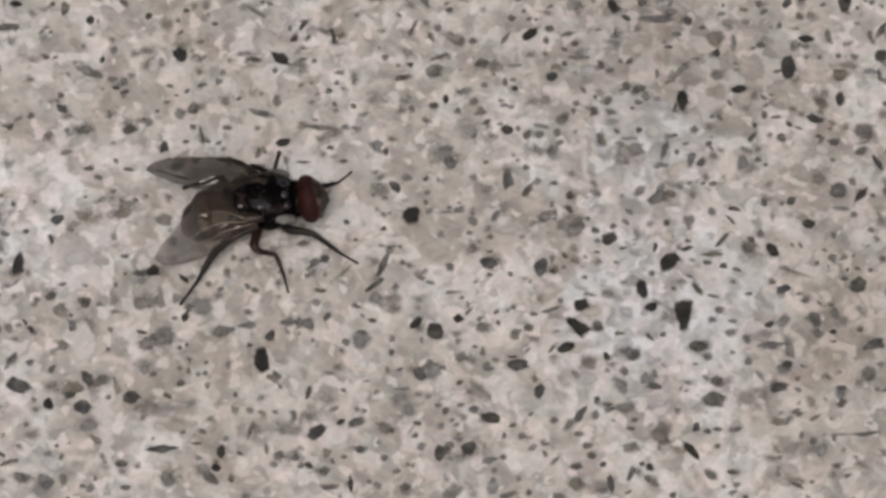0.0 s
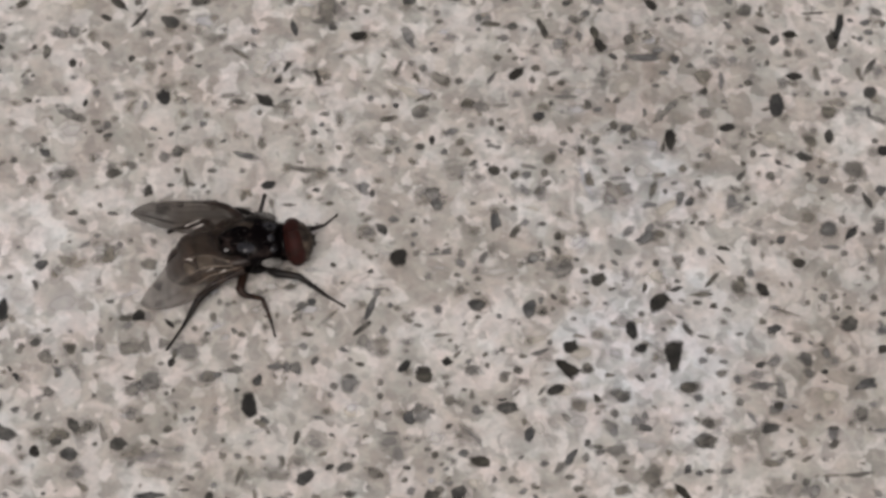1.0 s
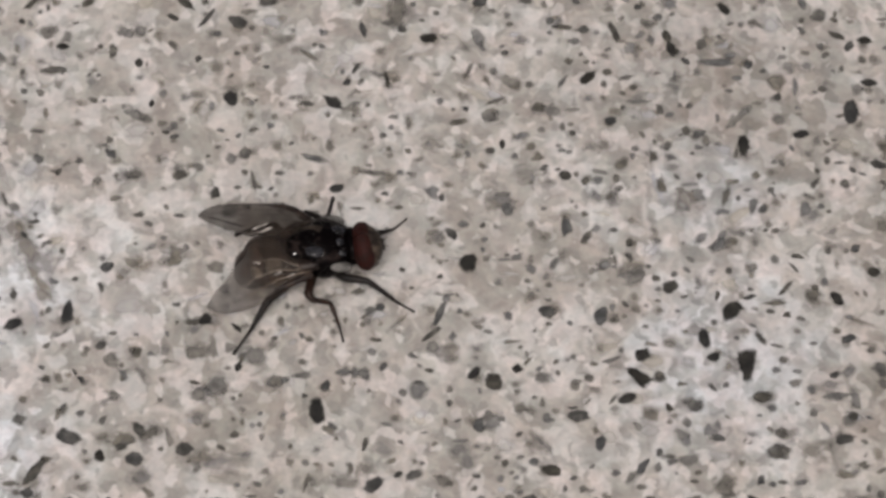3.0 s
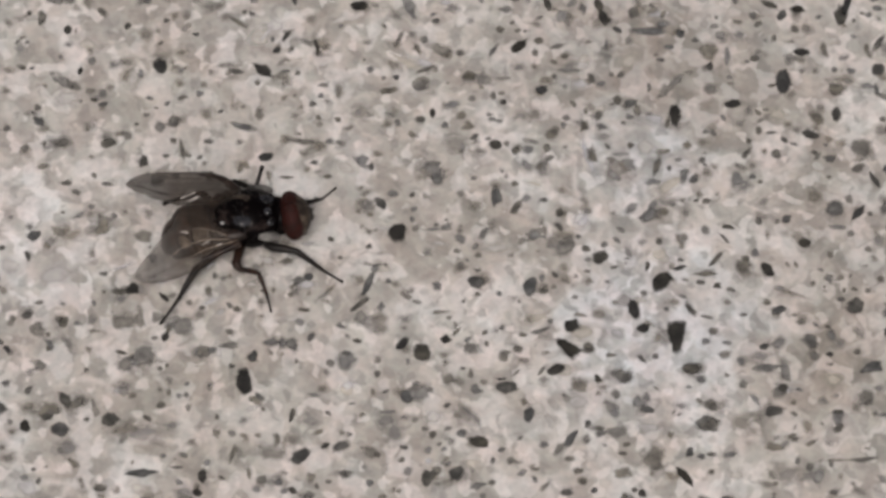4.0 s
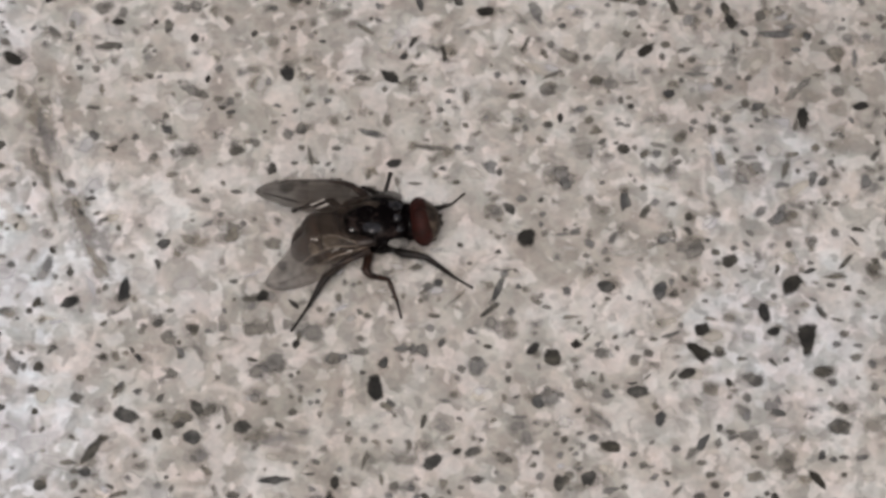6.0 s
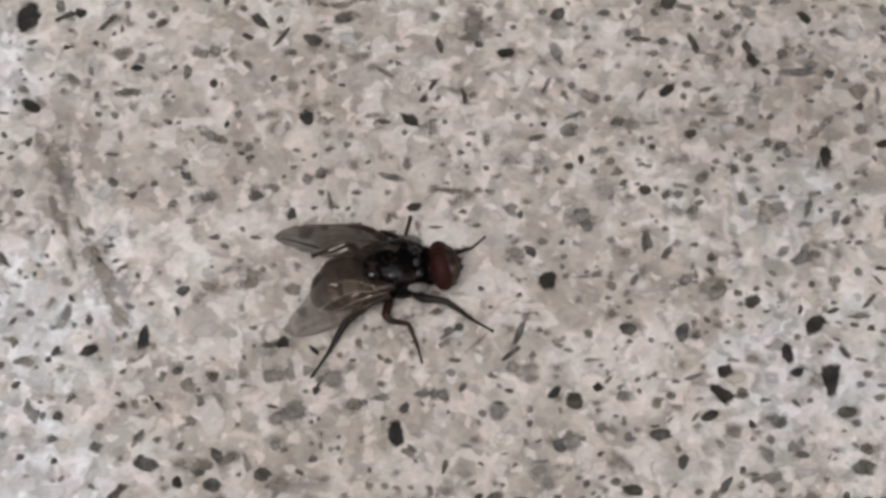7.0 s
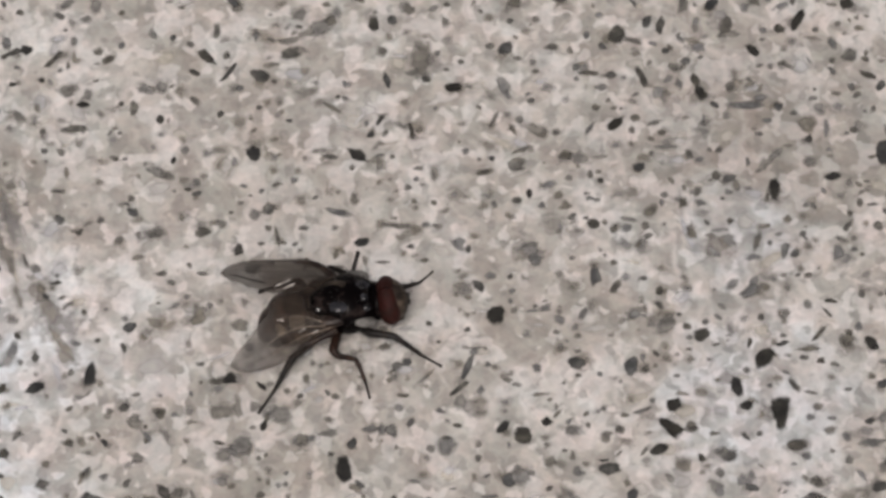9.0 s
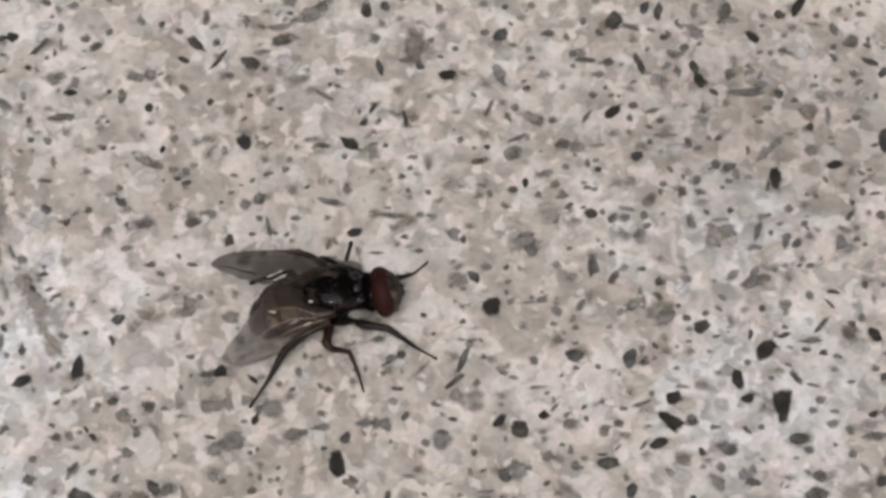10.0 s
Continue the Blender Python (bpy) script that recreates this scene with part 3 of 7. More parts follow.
def on_ellipsoid(centre, radii, rng, count, low=0.0, back=0.0):
    out = []
    while len(out) < count:
        d = Vector((rng.gauss(0, 1), rng.gauss(0, 1), rng.gauss(0, 1))).normalized()
        if d.z < low:
            continue
        p = Vector((d.x * radii[0] + centre[0], d.y * radii[1] + centre[1], d.z * radii[2] + centre[2]))
        out.append((p, (d.x - back, d.y, d.z)))
    return out


def glide(points, t):
    """A smooth line through points, at t from 0 to 1."""
    k = min(int(t * (len(points) - 1)), len(points) - 2)
    u = t * (len(points) - 1) - k
    p0, p1, p2, p3 = (Vector(points[min(max(k + d, 0), len(points) - 1)]) for d in (-1, 0, 1, 2))
    return 0.5 * (2 * p1 + (p2 - p0) * u + (2 * p0 - 5 * p1 + 4 * p2 - p3) * u * u + (3 * p1 - p0 - 3 * p2 + p3) * u ** 3)


def wing(lead, trail, film, parent):
    """A wing blade between its leading and trailing edges, both from the hinge to the tip, with its veins. Points in mm."""
    normal = (Vector(lead[-1]) - Vector(lead[0])).cross(Vector(trail[3]) - Vector(lead[3])).normalized()
    if normal.z < 0:
        normal = -normal

    def at(t, s):
        # s from 0 at the leading to 1 at the trailing edge
        sag = 0.12 * math.sin(math.pi * s) * math.sin(math.pi * t) + 0.035 * math.sin(11 * s + 3 * t) * math.sin(math.pi * s)
        frill = 0.025 * math.sin(31 * t) * math.sin(math.pi * t)
        return glide(lead, t).lerp(glide(trail, t), s * (1 + frill)) + normal * sag

    long_, cross = 34, 12
    bm_ = bmesh.new()
    sides_ = []
    for h in (0.006, -0.006):
        rows_ = [[bm_.verts.new((at(i / long_, j / cross) + normal * h) * MM) for j in range(cross + 1)] for i in range(long_ + 1)]
        sides_.append(rows_)
        for i in range(long_):
            for j in range(cross):
                bm_.faces.new((rows_[i][j], rows_[i + 1][j], rows_[i + 1][j + 1], rows_[i][j + 1]))
    up, dn = sides_
    rim = [(i, 0) for i in range(long_)] + [(long_, j) for j in range(cross)] + [(i, cross) for i in range(long_, 0, -1)] + [(0, j) for j in range(cross, 0, -1)]
    for (i, j), (i2, j2) in zip(rim, rim[1:] + rim[:1]):
        bm_.faces.new((up[i][j], up[i2][j2], dn[i2][j2], dn[i][j]))
    bmesh.ops.recalc_face_normals(bm_, faces=bm_.faces)
    blade = part("wing", bm_, film, parent, "smoky translucent wing with fine brown veins")

    def vein(t0, t1, s0, s1, w, mat, kind="vein", bow=0.0, steps_=8):
        pts = [at(t0 + (t1 - t0) * k / steps_, s0 + (s1 - s0) * k / steps_ + bow * math.sin(math.pi * k / steps_)) for k in range(steps_ + 1)]
        part(kind, tube(pts, [w * (1 - 0.6 * k / steps_) for k in range(steps_ + 1)], 6), mat, blade)

    vein(0.0, 0.98, 0.0, 0.0, 0.024, AMBER)
    vein(0.0, 0.72, 0.10, 0.02, 0.026, AMBER)
    vein(0.0, 0.96, 0.18, 0.16, 0.024, VEIN, bow=0.05)
    vein(0.0, 0.97, 0.26, 0.44, 0.022, VEIN, bow=0.06)
    vein(0.05, 0.78, 0.40, 0.30, 0.018, VEIN, bow=0.32)
    vein(0.05, 0.80, 0.50, 0.92, 0.018, VEIN)
    vein(0.05, 0.45, 0.65, 0.97, 0.015, VEIN)
    vein(0.36, 0.40, 0.26, 0.52, 0.014, VEIN, steps_=3)
    vein(0.58, 0.64, 0.46, 0.72, 0.014, VEIN, steps_=3)
    # brown thickened root of the leading edge
    part("wing_root", tube([at(0.01 + 0.06 * k, 0.05 + 0.01 * k) for k in range(6)], [0.17, 0.17, 0.14, 0.11, 0.08, 0.04], 8), AMBER, blade, "thick brown root of the wing's leading edge")
    return blade, vein


def leg(points, thick, parent, rng, mat):
    """Coxa and femur, tibia, and a thin jointed foot; points in mm from the body outwards."""
    k = len(points)
    widths = [thick * ((1.15, 1.15, 0.98, 0.56, 0.38) if k < 6 else (1.15, 1.2, 0.85, 0.62, 0.42))[i] for i in range(k - 1)] + [thick * 0.32]
    limb = part("leg", tube(points[:k - 1], widths[:k - 1]), mat, parent)
    spots = []
    for a, b_ in zip(points[:k - 1], points[1:k - 1]):
        for _ in range(12):
            p = Vector(a).lerp(Vector(b_), rng.random())
            spots.append((p, (rng.uniform(-1, 1), rng.uniform(-1, 1), rng.uniform(-0.6, 0.8))))
    bristles(spots, 0.34, 0.034, rng, limb)
    a, b_ = Vector(points[-2]), Vector(points[-1])
    beads = [a.lerp(b_, t) for t in (0, 0.3, 0.5, 0.68, 0.84, 1.0)]
    w0 = widths[-2]
    part("foot", tube(beads, [w0, w0 * 0.75, w0 * 0.7, w0 * 0.68, w0 * 0.75, w0 * 0.85], 8), LEG, limb)
    return limb


def build_fly():
    rng = random.Random(11)
    fly = new("fly")
    tagged(fly, "black house fly with red-brown eyes and smoky wings on stone", "fly")
    # thorax with its hind shield
    tc, tr = (-0.05, 0.14, 1.80), (1.76, 1.50, 1.18)
    thorax = part("thorax", ellipsoid(tc, tr, 44, 28, 4, lambda x, y, z: (x * (1 - 0.06 * z), y * (1 - 0.04 * x * x + (0.08 if x > 0 else 0.40) * x), z * (1 - 0.03 * x) - 0.03 * math.exp(-((x + 0.05) / 0.06) ** 2) * (z > 0))), BLACK, fly, "glossy black bristly thorax with grey dusting")
    bristles(on_ellipsoid(tc, tr, rng, 110, 0.05, 0.8), 0.42, 0.018, rng, thorax)
    sc, sr = (-1.20, -0.22, 2.28), (0.52, 0.50, 0.38)
    part("scutellum", ellipsoid(sc, sr, 24, 14, -8), BLACK, thorax)
    part("flank_knob", ellipsoid((-0.22, -0.54, 2.47), (0.42, 0.33, 0.21), 22, 14), BLACK, thorax)
    part("flank_knob", ellipsoid((0.22, -1.12, 2.12), (0.3, 0.22, 0.2), 22, 14), BLACK, thorax)
    # discs added and tilted between sun and camera to throw the glints
    for x, y, z, rx, ry in ((-1.28, -0.54, 2.575, 0.16, 0.11), (-0.32, -0.80, 2.68, 0.22, 0.12)):
        shine = ellipsoid((0, 0, 0), (rx, ry, 0.025), 20, 10)
        shine.transform(Matrix.Translation(Vector((x, y, z)) * MM) @ Euler((radians(33), radians(-5), 0)).to_matrix().to_4x4())
        part("polished_facet", shine, GLOSS, thorax, "glossy black disc added on the thorax for a glint")
    bristles(on_ellipsoid(sc, sr, rng, 14, 0.1, 1.2), 0.5, 0.016, rng, thorax)
    for sgn in (-1, 1):
        part("shoulder", ellipsoid((1.0, sgn * 0.55 + 0.08, 2.32), (0.34, 0.32, 0.36), 18, 12), BLACK, thorax)
        part("side_plate", ellipsoid((0.74, sgn * 1.30 + 0.14, 2.04), (0.58, 0.30, 0.19), 20, 12, 16), DUST, thorax, "pale grey dusted plate on the flank")
        part("wing_hinge", ellipsoid((-0.75, 0.14 + sgn * 1.05, 2.12), (0.85, 0.36, 0.26), 20, 12, -4), AMBER, thorax, "brown hinge plate at the wing base")
        part("calypter", ellipsoid((-1.35, sgn * 1.05, 1.6), (0.5, 0.4, 0.1), 18, 10, 12), TAN, thorax, "pale scale under the wing base")
    # grey bloom; the first patch is put under the glint to hold it
    for x, y, z, rx, ry in ((-0.34, -0.56, 2.69, 0.34, 0.30), (0.82, -0.22, 2.62, 0.2, 0.18), (0.88, -0.66, 2.41, 0.2, 0.16), (0.7, 0.4, 2.68, 0.4, 0.22)):
        part("bloom_patch", ellipsoid((x, y, z), (1.35 * rx, 1.3 * ry, 0.17), 20, 12), BLOOM, thorax, "grey powdery patch on the back that also holds glints")
    for x, y, z, rx, ry, lean in ((-0.55, 0.42, 2.70, 0.78, 0.42, -14), (-0.45, 0.95, 2.42, 0.75, 0.34, -10)):
        part("bloom_patch", ellipsoid((x, y, z), (rx, ry, 0.2), 24, 14, lean), DUSKY, thorax, "brown powdery stripe on the back")
    part("back_seam", tube([(-0.3, 0.14 + 1.48 * math.sin(a), 1.8 + 1.165 * math.cos(a)) for a in (-1.15, -0.8, -0.4, 0.0, 0.4, 0.8, 1.15)], [0.03] * 7, 6), LEG, thorax)
    # abdomen in overlapping rings
    for k, (x, y, z, rx, ry, rz) in enumerate(((-1.6, 0.22, 1.46, 0.95, 1.32, 0.88), (-2.2, 0.24, 1.34, 1.0, 1.46, 0.86), (-2.72, 0.16, 1.22, 0.98, 1.42, 0.80), (-3.25, -0.06, 1.08, 0.85, 1.1, 0.66), (-3.65, -0.22, 0.98, 0.5, 0.68, 0.45))):
        ring = part("abdomen_segment", ellipsoid((x, y, z), (rx, ry, rz), 32, 20, -10), (RING, TAN, RING, RING, RING)[k], fly, "dark-backed abdomen ring with tan flank" if k == 1 else "dark brown abdomen ring")
        bristles(on_ellipsoid((x, y, z), (rx, ry, rz), rng, 16, -0.1, 1.0), 0.3, 0.012, rng, ring)
    part("tan_panel", ellipsoid((-2.25, -0.60, 1.92), (0.42, 0.46, 0.24), 22, 14, 6, lambda x, y, z: (math.copysign(abs(x) ** 0.7, x), math.copysign(abs(y) ** 0.7, y), z)), TAN_PANEL, ring, "tan flank panel of the abdomen")
    part("tan_panel", ellipsoid((-3.02, -0.62, 1.62), (0.34, 0.42, 0.22), 22, 14, 6), TAN_PANEL, ring, "tan flank panel of the abdomen")
    for x, y, z, ry, rz in ((-1.72, 0.22, 1.48, 1.42, 0.98), (-2.62, 0.18, 1.30, 1.47, 0.90), (-3.30, -0.02, 1.12, 1.16, 0.74)):
        part("abdomen_seam", tube([(x - 0.12 * math.cos(a), y + ry * math.sin(a), z + rz * math.cos(a)) for a in (-1.2, -0.8, -0.4, 0.0, 0.4, 0.8, 1.2)], [0.035] * 7, 6), LEG, ring)
    # head
    hc = (2.08, -0.13, 1.95)
    head = part("head", ellipsoid(hc, (0.80, 1.02, 0.95), 32, 20, 0, lambda x, y, z: (x if x > 0 else x * 0.75, y, z)), FACE, fly, "dusty dark brown face between the eyes")
    bristles(on_ellipsoid(hc, (0.74, 0.5, 0.98), rng, 34, 0.1, -0.4), 0.32, 0.03, rng, head)
    part("neck", ellipsoid((1.42, 0.04, 1.85), (0.45, 0.98, 0.78), 24, 14), BLACK, fly)
    for sgn in (-1, 1):
        part("compound_eye", ellipsoid((hc[0] - 0.10, hc[1], hc[2] + 0.02), (0.70, 1.20, 1.05), 40, 28, -6, lambda x, y, z: (x * (0.86 if x > 0 else 0.8) * (1 + 0.16 * abs(y)), max(y * sgn, 0.035) * sgn, z)), EYE, head, "dark red-brown compound eye")
        part("antenna", tube([(2.72, hc[1] + sgn * 0.14, 2.2), (2.86, hc[1] + sgn * 0.16, 2.05), (2.9, hc[1] + sgn * 0.17, 1.75)], [0.06, 0.09, 0.06], 8), LEG, head)
        part("antenna_hair", tube([(2.88, hc[1] + sgn * 0.16, 2.0), (3.0, hc[1] + sgn * 0.24, 2.1), (3.12, hc[1] + sgn * 0.3, 2.14)], [0.02, 0.014, 0.006], 6), LEG, head)
    part("proboscis", tube([(2.35, -0.15, 1.15), (2.45, -0.16, 0.85), (2.45, -0.17, 0.62)], [0.2, 0.17, 0.22], 10), FACE, head)
    # legs
    for pts, w, mat in (
        ([(0.55, -0.75, 1.1), (0.95, -1.2, 1.16), (1.97, -1.63, 1.25), (2.65, -2.07, 0.85), (3.19, -2.36, 0.4), (3.99, -2.83, 0.05)], 0.185, LEG),
        ([(-0.45, -0.7, 1.2), (-0.86, -2.0, 1.35), (-0.66, -2.27, 1.22), (0.14, -2.36, 0.85), (0.40, -3.2, 0.3), (0.50, -4.03, 0.05)], 0.18, RUST),
        ([(-1.11, -0.8, 1.1), (-2.66, -2.1, 1.4), (-3.03, -2.42, 1.1), (-3.67, -3.1, 0.55), (-4.62, -4.02, 0.05)], 0.165, LEG),
        ([(0.06, 0.7, 1.1), (-0.41, 2.35, 1.7), (0.55, 2.43, 0.7), (1.06, 4.17, 0.05)], 0.13, LEG),
        ([(0.9, 0.6, 1.1), (2.6, 1.2, 1.0), (3.08, 1.36, 0.8), (3.62, 1.74, 0.4), (4.34, 2.52, 0.05)], 0.12, LEG),
        ([(-1.04, 0.7, 1.1), (-1.92, 2.0, 1.5), (-2.95, 2.5, 0.6), (-3.73, 2.7, 0.05)], 0.14, LEG),
    ):
        leg(pts, w, fly, rng, mat)
    # wings: the near one spread over the flank, the far one swept back over the abdomen
    blade, vein = wing(
        [(-0.55, -1.42, 2.05), (-1.45, -1.85, 1.95), (-2.3, -2.2, 1.8), (-3.1, -2.45, 1.6), (-3.95, -2.56, 1.4), (-4.75, -2.5, 1.25), (-5.3, -2.28, 1.2), (-5.55, -2.0, 1.2)],
        [(-0.75, -0.95, 2.25), (-1.35, -0.25, 2.5), (-2.15, 0.42, 2.62), (-3.0, 0.48, 2.5), (-3.65, -0.18, 2.2), (-4.45, -0.85, 1.75), (-5.15, -1.42, 1.38), (-5.55, -1.92, 1.2)], WING, fly)
    for t0, t1, s0, s1, w in ((0.0, 0.52, 0.30, 0.20, 0.036), (0.02, 0.60, 0.42, 0.42, 0.03), (0.02, 0.46, 0.55, 0.66, 0.024)):
        vein(t0, t1, s0, s1, w, GOLD, "golden_vein")
    vein(0.24, 0.16, 0.98, 0.45, 0.04, LEG, "crease")
    # glints of the near wing, painted as short pale streaks
    for t0, t1, s0, s1 in ((0.40, 0.46, 0.60, 0.66), (0.24, 0.30, 0.38, 0.34), (0.14, 0.19, 0.30, 0.28)):
        vein(t0, t1, s0, s1, 0.05, GLINT, "pale_fold", steps_=3)
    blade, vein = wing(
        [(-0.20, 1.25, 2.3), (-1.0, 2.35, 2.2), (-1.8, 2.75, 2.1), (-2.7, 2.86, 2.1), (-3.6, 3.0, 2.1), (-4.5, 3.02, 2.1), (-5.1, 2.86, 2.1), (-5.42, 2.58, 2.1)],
        [(-0.75, 0.95, 2.6), (-1.5, 0.62, 2.72), (-2.3, 0.48, 2.76), (-3.1, 0.62, 2.72), (-3.8, 1.05, 2.55), (-4.5, 1.58, 2.35), (-5.05, 2.05, 2.2), (-5.42, 2.5, 2.1)], SHADED_WING, fly)
    vein(0.52, 0.86, 0.80, 0.62, 0.05, LEG, "crease")
    # two glints on the far wing's fold, painted as pale streaks
    for a, b2 in (((-2.80, 0.62, 2.93), (-2.15, 0.84, 2.93)), ((-3.05, 0.86, 2.90), (-2.30, 1.12, 2.90))):
        a, b2 = Vector(a), Vector(b2)
        part("pale_fold", tube([a.lerp(b2, k / 4) for k in range(5)], [0.012, 0.045, 0.055, 0.05, 0.015], 6), GLINT, blade)
    fly.matrix_world = pose(-0.00834, 0.00137, 0, 0, 0, 8.0)
    return fly


build_fly()

# ---------------------------------------------------------------- grains of the floor, place and size in mm
chip(-22.44, 20.17, 0.79, 0.46, 148, 2)
chip(-22.03, 20.88, 0.89, 0.73, 98, 3)
chip(-14.08, 21.02, 1.44, 0.45, 114, 1)
chip(-11.44, 21.45, 1.09, 0.43, 178, 3)
chip(-9.29, 19.52, 0.78, 0.58, 92, 3)
chip(-5.54, 20.05, 0.95, 0.67, 99, 3)
chip(-0.32, 20.41, 0.84, 0.74, 33, 2)
chip(1.77, 20.50, 0.82, 0.51, 6, 1)
chip(7.76, 19.99, 1.04, 0.73, 84, 2)
chip(9.09, 19.95, 1.00, 0.66, 87, 0)
chip(11.09, 20.07, 0.84, 0.57, 147, 3)
chip(11.68, 20.41, 1.07, 0.33, 124, 2)
chip(13.02, 20.06, 0.74, 0.30, 84, 2)
chip(15.58, 19.78, 0.87, 0.67, 77, 0)
chip(-26.40, 17.99, 2.08, 1.21, 74, 0)
chip(-24.39, 18.04, 0.43, 0.40, 161, 1)
chip(-23.91, 18.13, 0.70, 0.67, 97, 0)
chip(-22.60, 17.44, 1.29, 0.37, 51, 1)
chip(-19.93, 17.43, 0.75, 0.51, 36, 2)
chip(-15.13, 17.38, 1.37, 0.56, 129, 1)
chip(-14.76, 19.01, 1.11, 0.42, 88, 2)
chip(-9.68, 18.99, 1.45, 1.07, 62, 4)
chip(-7.20, 19.22, 0.93, 0.58, 91, 1)
chip(-6.31, 19.43, 0.62, 0.45, 91, 1)
chip(-4.93, 17.07, 2.33, 0.90, 83, 4)
chip(-0.89, 17.56, 0.88, 0.70, 35, 1)
chip(1.32, 17.56, 0.72, 0.49, 6, 2)
chip(4.50, 18.21, 1.29, 0.78, 77, 1)
chip(5.23, 17.85, 1.03, 0.56, 164, 3)
chip(5.94, 18.95, 0.90, 0.46, 71, 1)
chip(6.59, 18.69, 1.15, 0.42, 81, 1)
chip(7.71, 16.55, 0.53, 0.48, 87, 2)
chip(9.74, 18.66, 1.31, 0.96, 87, 2)
chip(10.96, 17.03, 0.84, 0.47, 125, 0)
chip(12.30, 18.31, 0.61, 0.51, 116, 1)
chip(13.18, 18.83, 1.53, 0.47, 64, 0)
chip(14.80, 17.39, 0.93, 0.48, 111, 2)
chip(15.52, 16.65, 0.99, 0.82, 84, 2)
chip(19.38, 18.97, 0.58, 0.59, 39, 2)
chip(19.79, 18.22, 1.52, 0.41, 64, 0)
chip(21.36, 18.03, 0.83, 0.42, 152, 3)
chip(21.96, 16.51, 0.94, 0.67, 2, 3)
chip(22.51, 17.66, 0.96, 0.80, 81, 2)
chip(-28.35, 15.49, 1.15, 0.88, 87, 4)
chip(-24.43, 16.05, 0.49, 0.33, 178, 0)
chip(-24.05, 14.06, 0.88, 0.48, 121, 3)
chip(-21.04, 14.72, 0.74, 0.41, 172, 0)
chip(-18.63, 14.46, 0.97, 0.48, 87, 2)
chip(-17.33, 13.70, 0.59, 0.40, 77, 1)
chip(-15.77, 16.49, 0.59, 0.33, 143, 1)
chip(-14.46, 13.92, 0.48, 0.36, 62, 1)
chip(-14.12, 16.41, 1.34, 0.32, 58, 1)
chip(-12.63, 16.23, 1.02, 0.70, 157, 1)
chip(-6.56, 15.84, 1.12, 0.35, 105, 1)
chip(-4.68, 15.79, 0.54, 0.48, 175, 1)
chip(-3.41, 15.24, 0.87, 0.62, 30, 0)
chip(2.51, 16.34, 0.49, 0.41, 89, 1)
chip(3.08, 15.92, 0.97, 0.36, 171, 2)
chip(4.19, 15.75, 0.54, 0.48, 10, 1)
chip(5.61, 15.64, 1.25, 0.47, 110, 1)
chip(7.09, 16.17, 0.63, 0.58, 134, 2)
chip(8.14, 15.33, 0.74, 0.45, 99, 1)
chip(8.32, 14.59, 0.89, 0.48, 100, 0)
chip(8.47, 14.44, 0.55, 0.41, 2, 1)
chip(9.02, 13.83, 0.49, 0.49, 14, 1)
chip(9.81, 14.91, 0.76, 0.57, 87, 2)
chip(10.56, 13.74, 2.04, 0.69, 3, 2)
chip(12.04, 13.58, 0.54, 0.45, 84, 1)
chip(15.54, 14.71, 0.58, 0.39, 102, 2)
chip(16.37, 15.42, 0.98, 0.39, 151, 1)
chip(16.93, 14.73, 0.78, 0.40, 58, 1)
chip(17.67, 15.14, 0.81, 0.50, 166, 0)
chip(19.78, 14.78, 1.26, 0.73, 80, 1)
chip(20.17, 15.71, 1.91, 0.53, 79, 0)
chip(21.44, 15.81, 0.58, 0.49, 25, 2)
chip(-28.62, 12.12, 0.58, 0.33, 6, 2)
chip(-26.05, 12.60, 1.21, 0.61, 136, 0)
chip(-21.35, 13.28, 1.34, 0.49, 180, 2)
chip(-16.61, 11.27, 0.55, 0.30, 76, 0)
chip(-12.84, 11.60, 0.94, 0.65, 103, 0)
chip(-9.19, 11.26, 0.91, 0.36, 173, 2)
chip(-7.88, 11.30, 1.18, 0.60, 141, 0)
chip(-7.31, 12.52, 0.46, 0.39, 92, 0)
chip(-6.87, 13.37, 0.78, 0.30, 77, 1)
chip(-5.35, 12.67, 0.87, 0.33, 102, 1)
chip(-1.42, 13.34, 1.18, 0.30, 67, 3)
chip(1.88, 11.07, 0.68, 0.64, 87, 2)
chip(4.23, 12.84, 1.09, 0.54, 48, 0)
chip(6.55, 11.41, 1.26, 0.28, 1, 3)
chip(7.67, 10.95, 0.73, 0.40, 105, 2)
chip(13.38, 11.63, 0.46, 0.39, 84, 1)
chip(16.86, 10.85, 1.66, 0.84, 92, 0)
chip(17.82, 12.54, 0.79, 0.45, 174, 0)
chip(18.88, 12.61, 1.04, 0.39, 94, 3)
chip(21.42, 11.55, 0.85, 0.72, 81, 1)
chip(21.52, 13.13, 1.27, 0.35, 55, 2)
chip(-28.65, 7.78, 0.94, 0.46, 80, 1)
chip(-26.00, 10.41, 0.57, 0.31, 73, 1)
chip(-21.90, 7.96, 0.60, 0.51, 98, 2)
chip(-18.42, 8.23, 0.73, 0.43, 140, 1)
chip(-16.94, 10.40, 0.86, 0.51, 140, 3)
chip(-15.48, 9.28, 0.54, 0.28, 14, 1)
chip(-12.75, 7.97, 0.82, 0.64, 94, 3)
chip(-12.09, 8.24, 0.75, 0.64, 94, 2)
chip(-8.71, 7.97, 1.50, 0.42, 158, 2)
chip(-1.84, 10.18, 1.05, 0.40, 11, 3)
chip(-0.42, 8.46, 0.61, 0.47, 156, 2)
chip(0.14, 8.86, 0.63, 0.32, 97, 0)
chip(5.30, 10.26, 0.64, 0.53, 39, 0)
chip(5.74, 7.71, 0.80, 0.64, 53, 3)
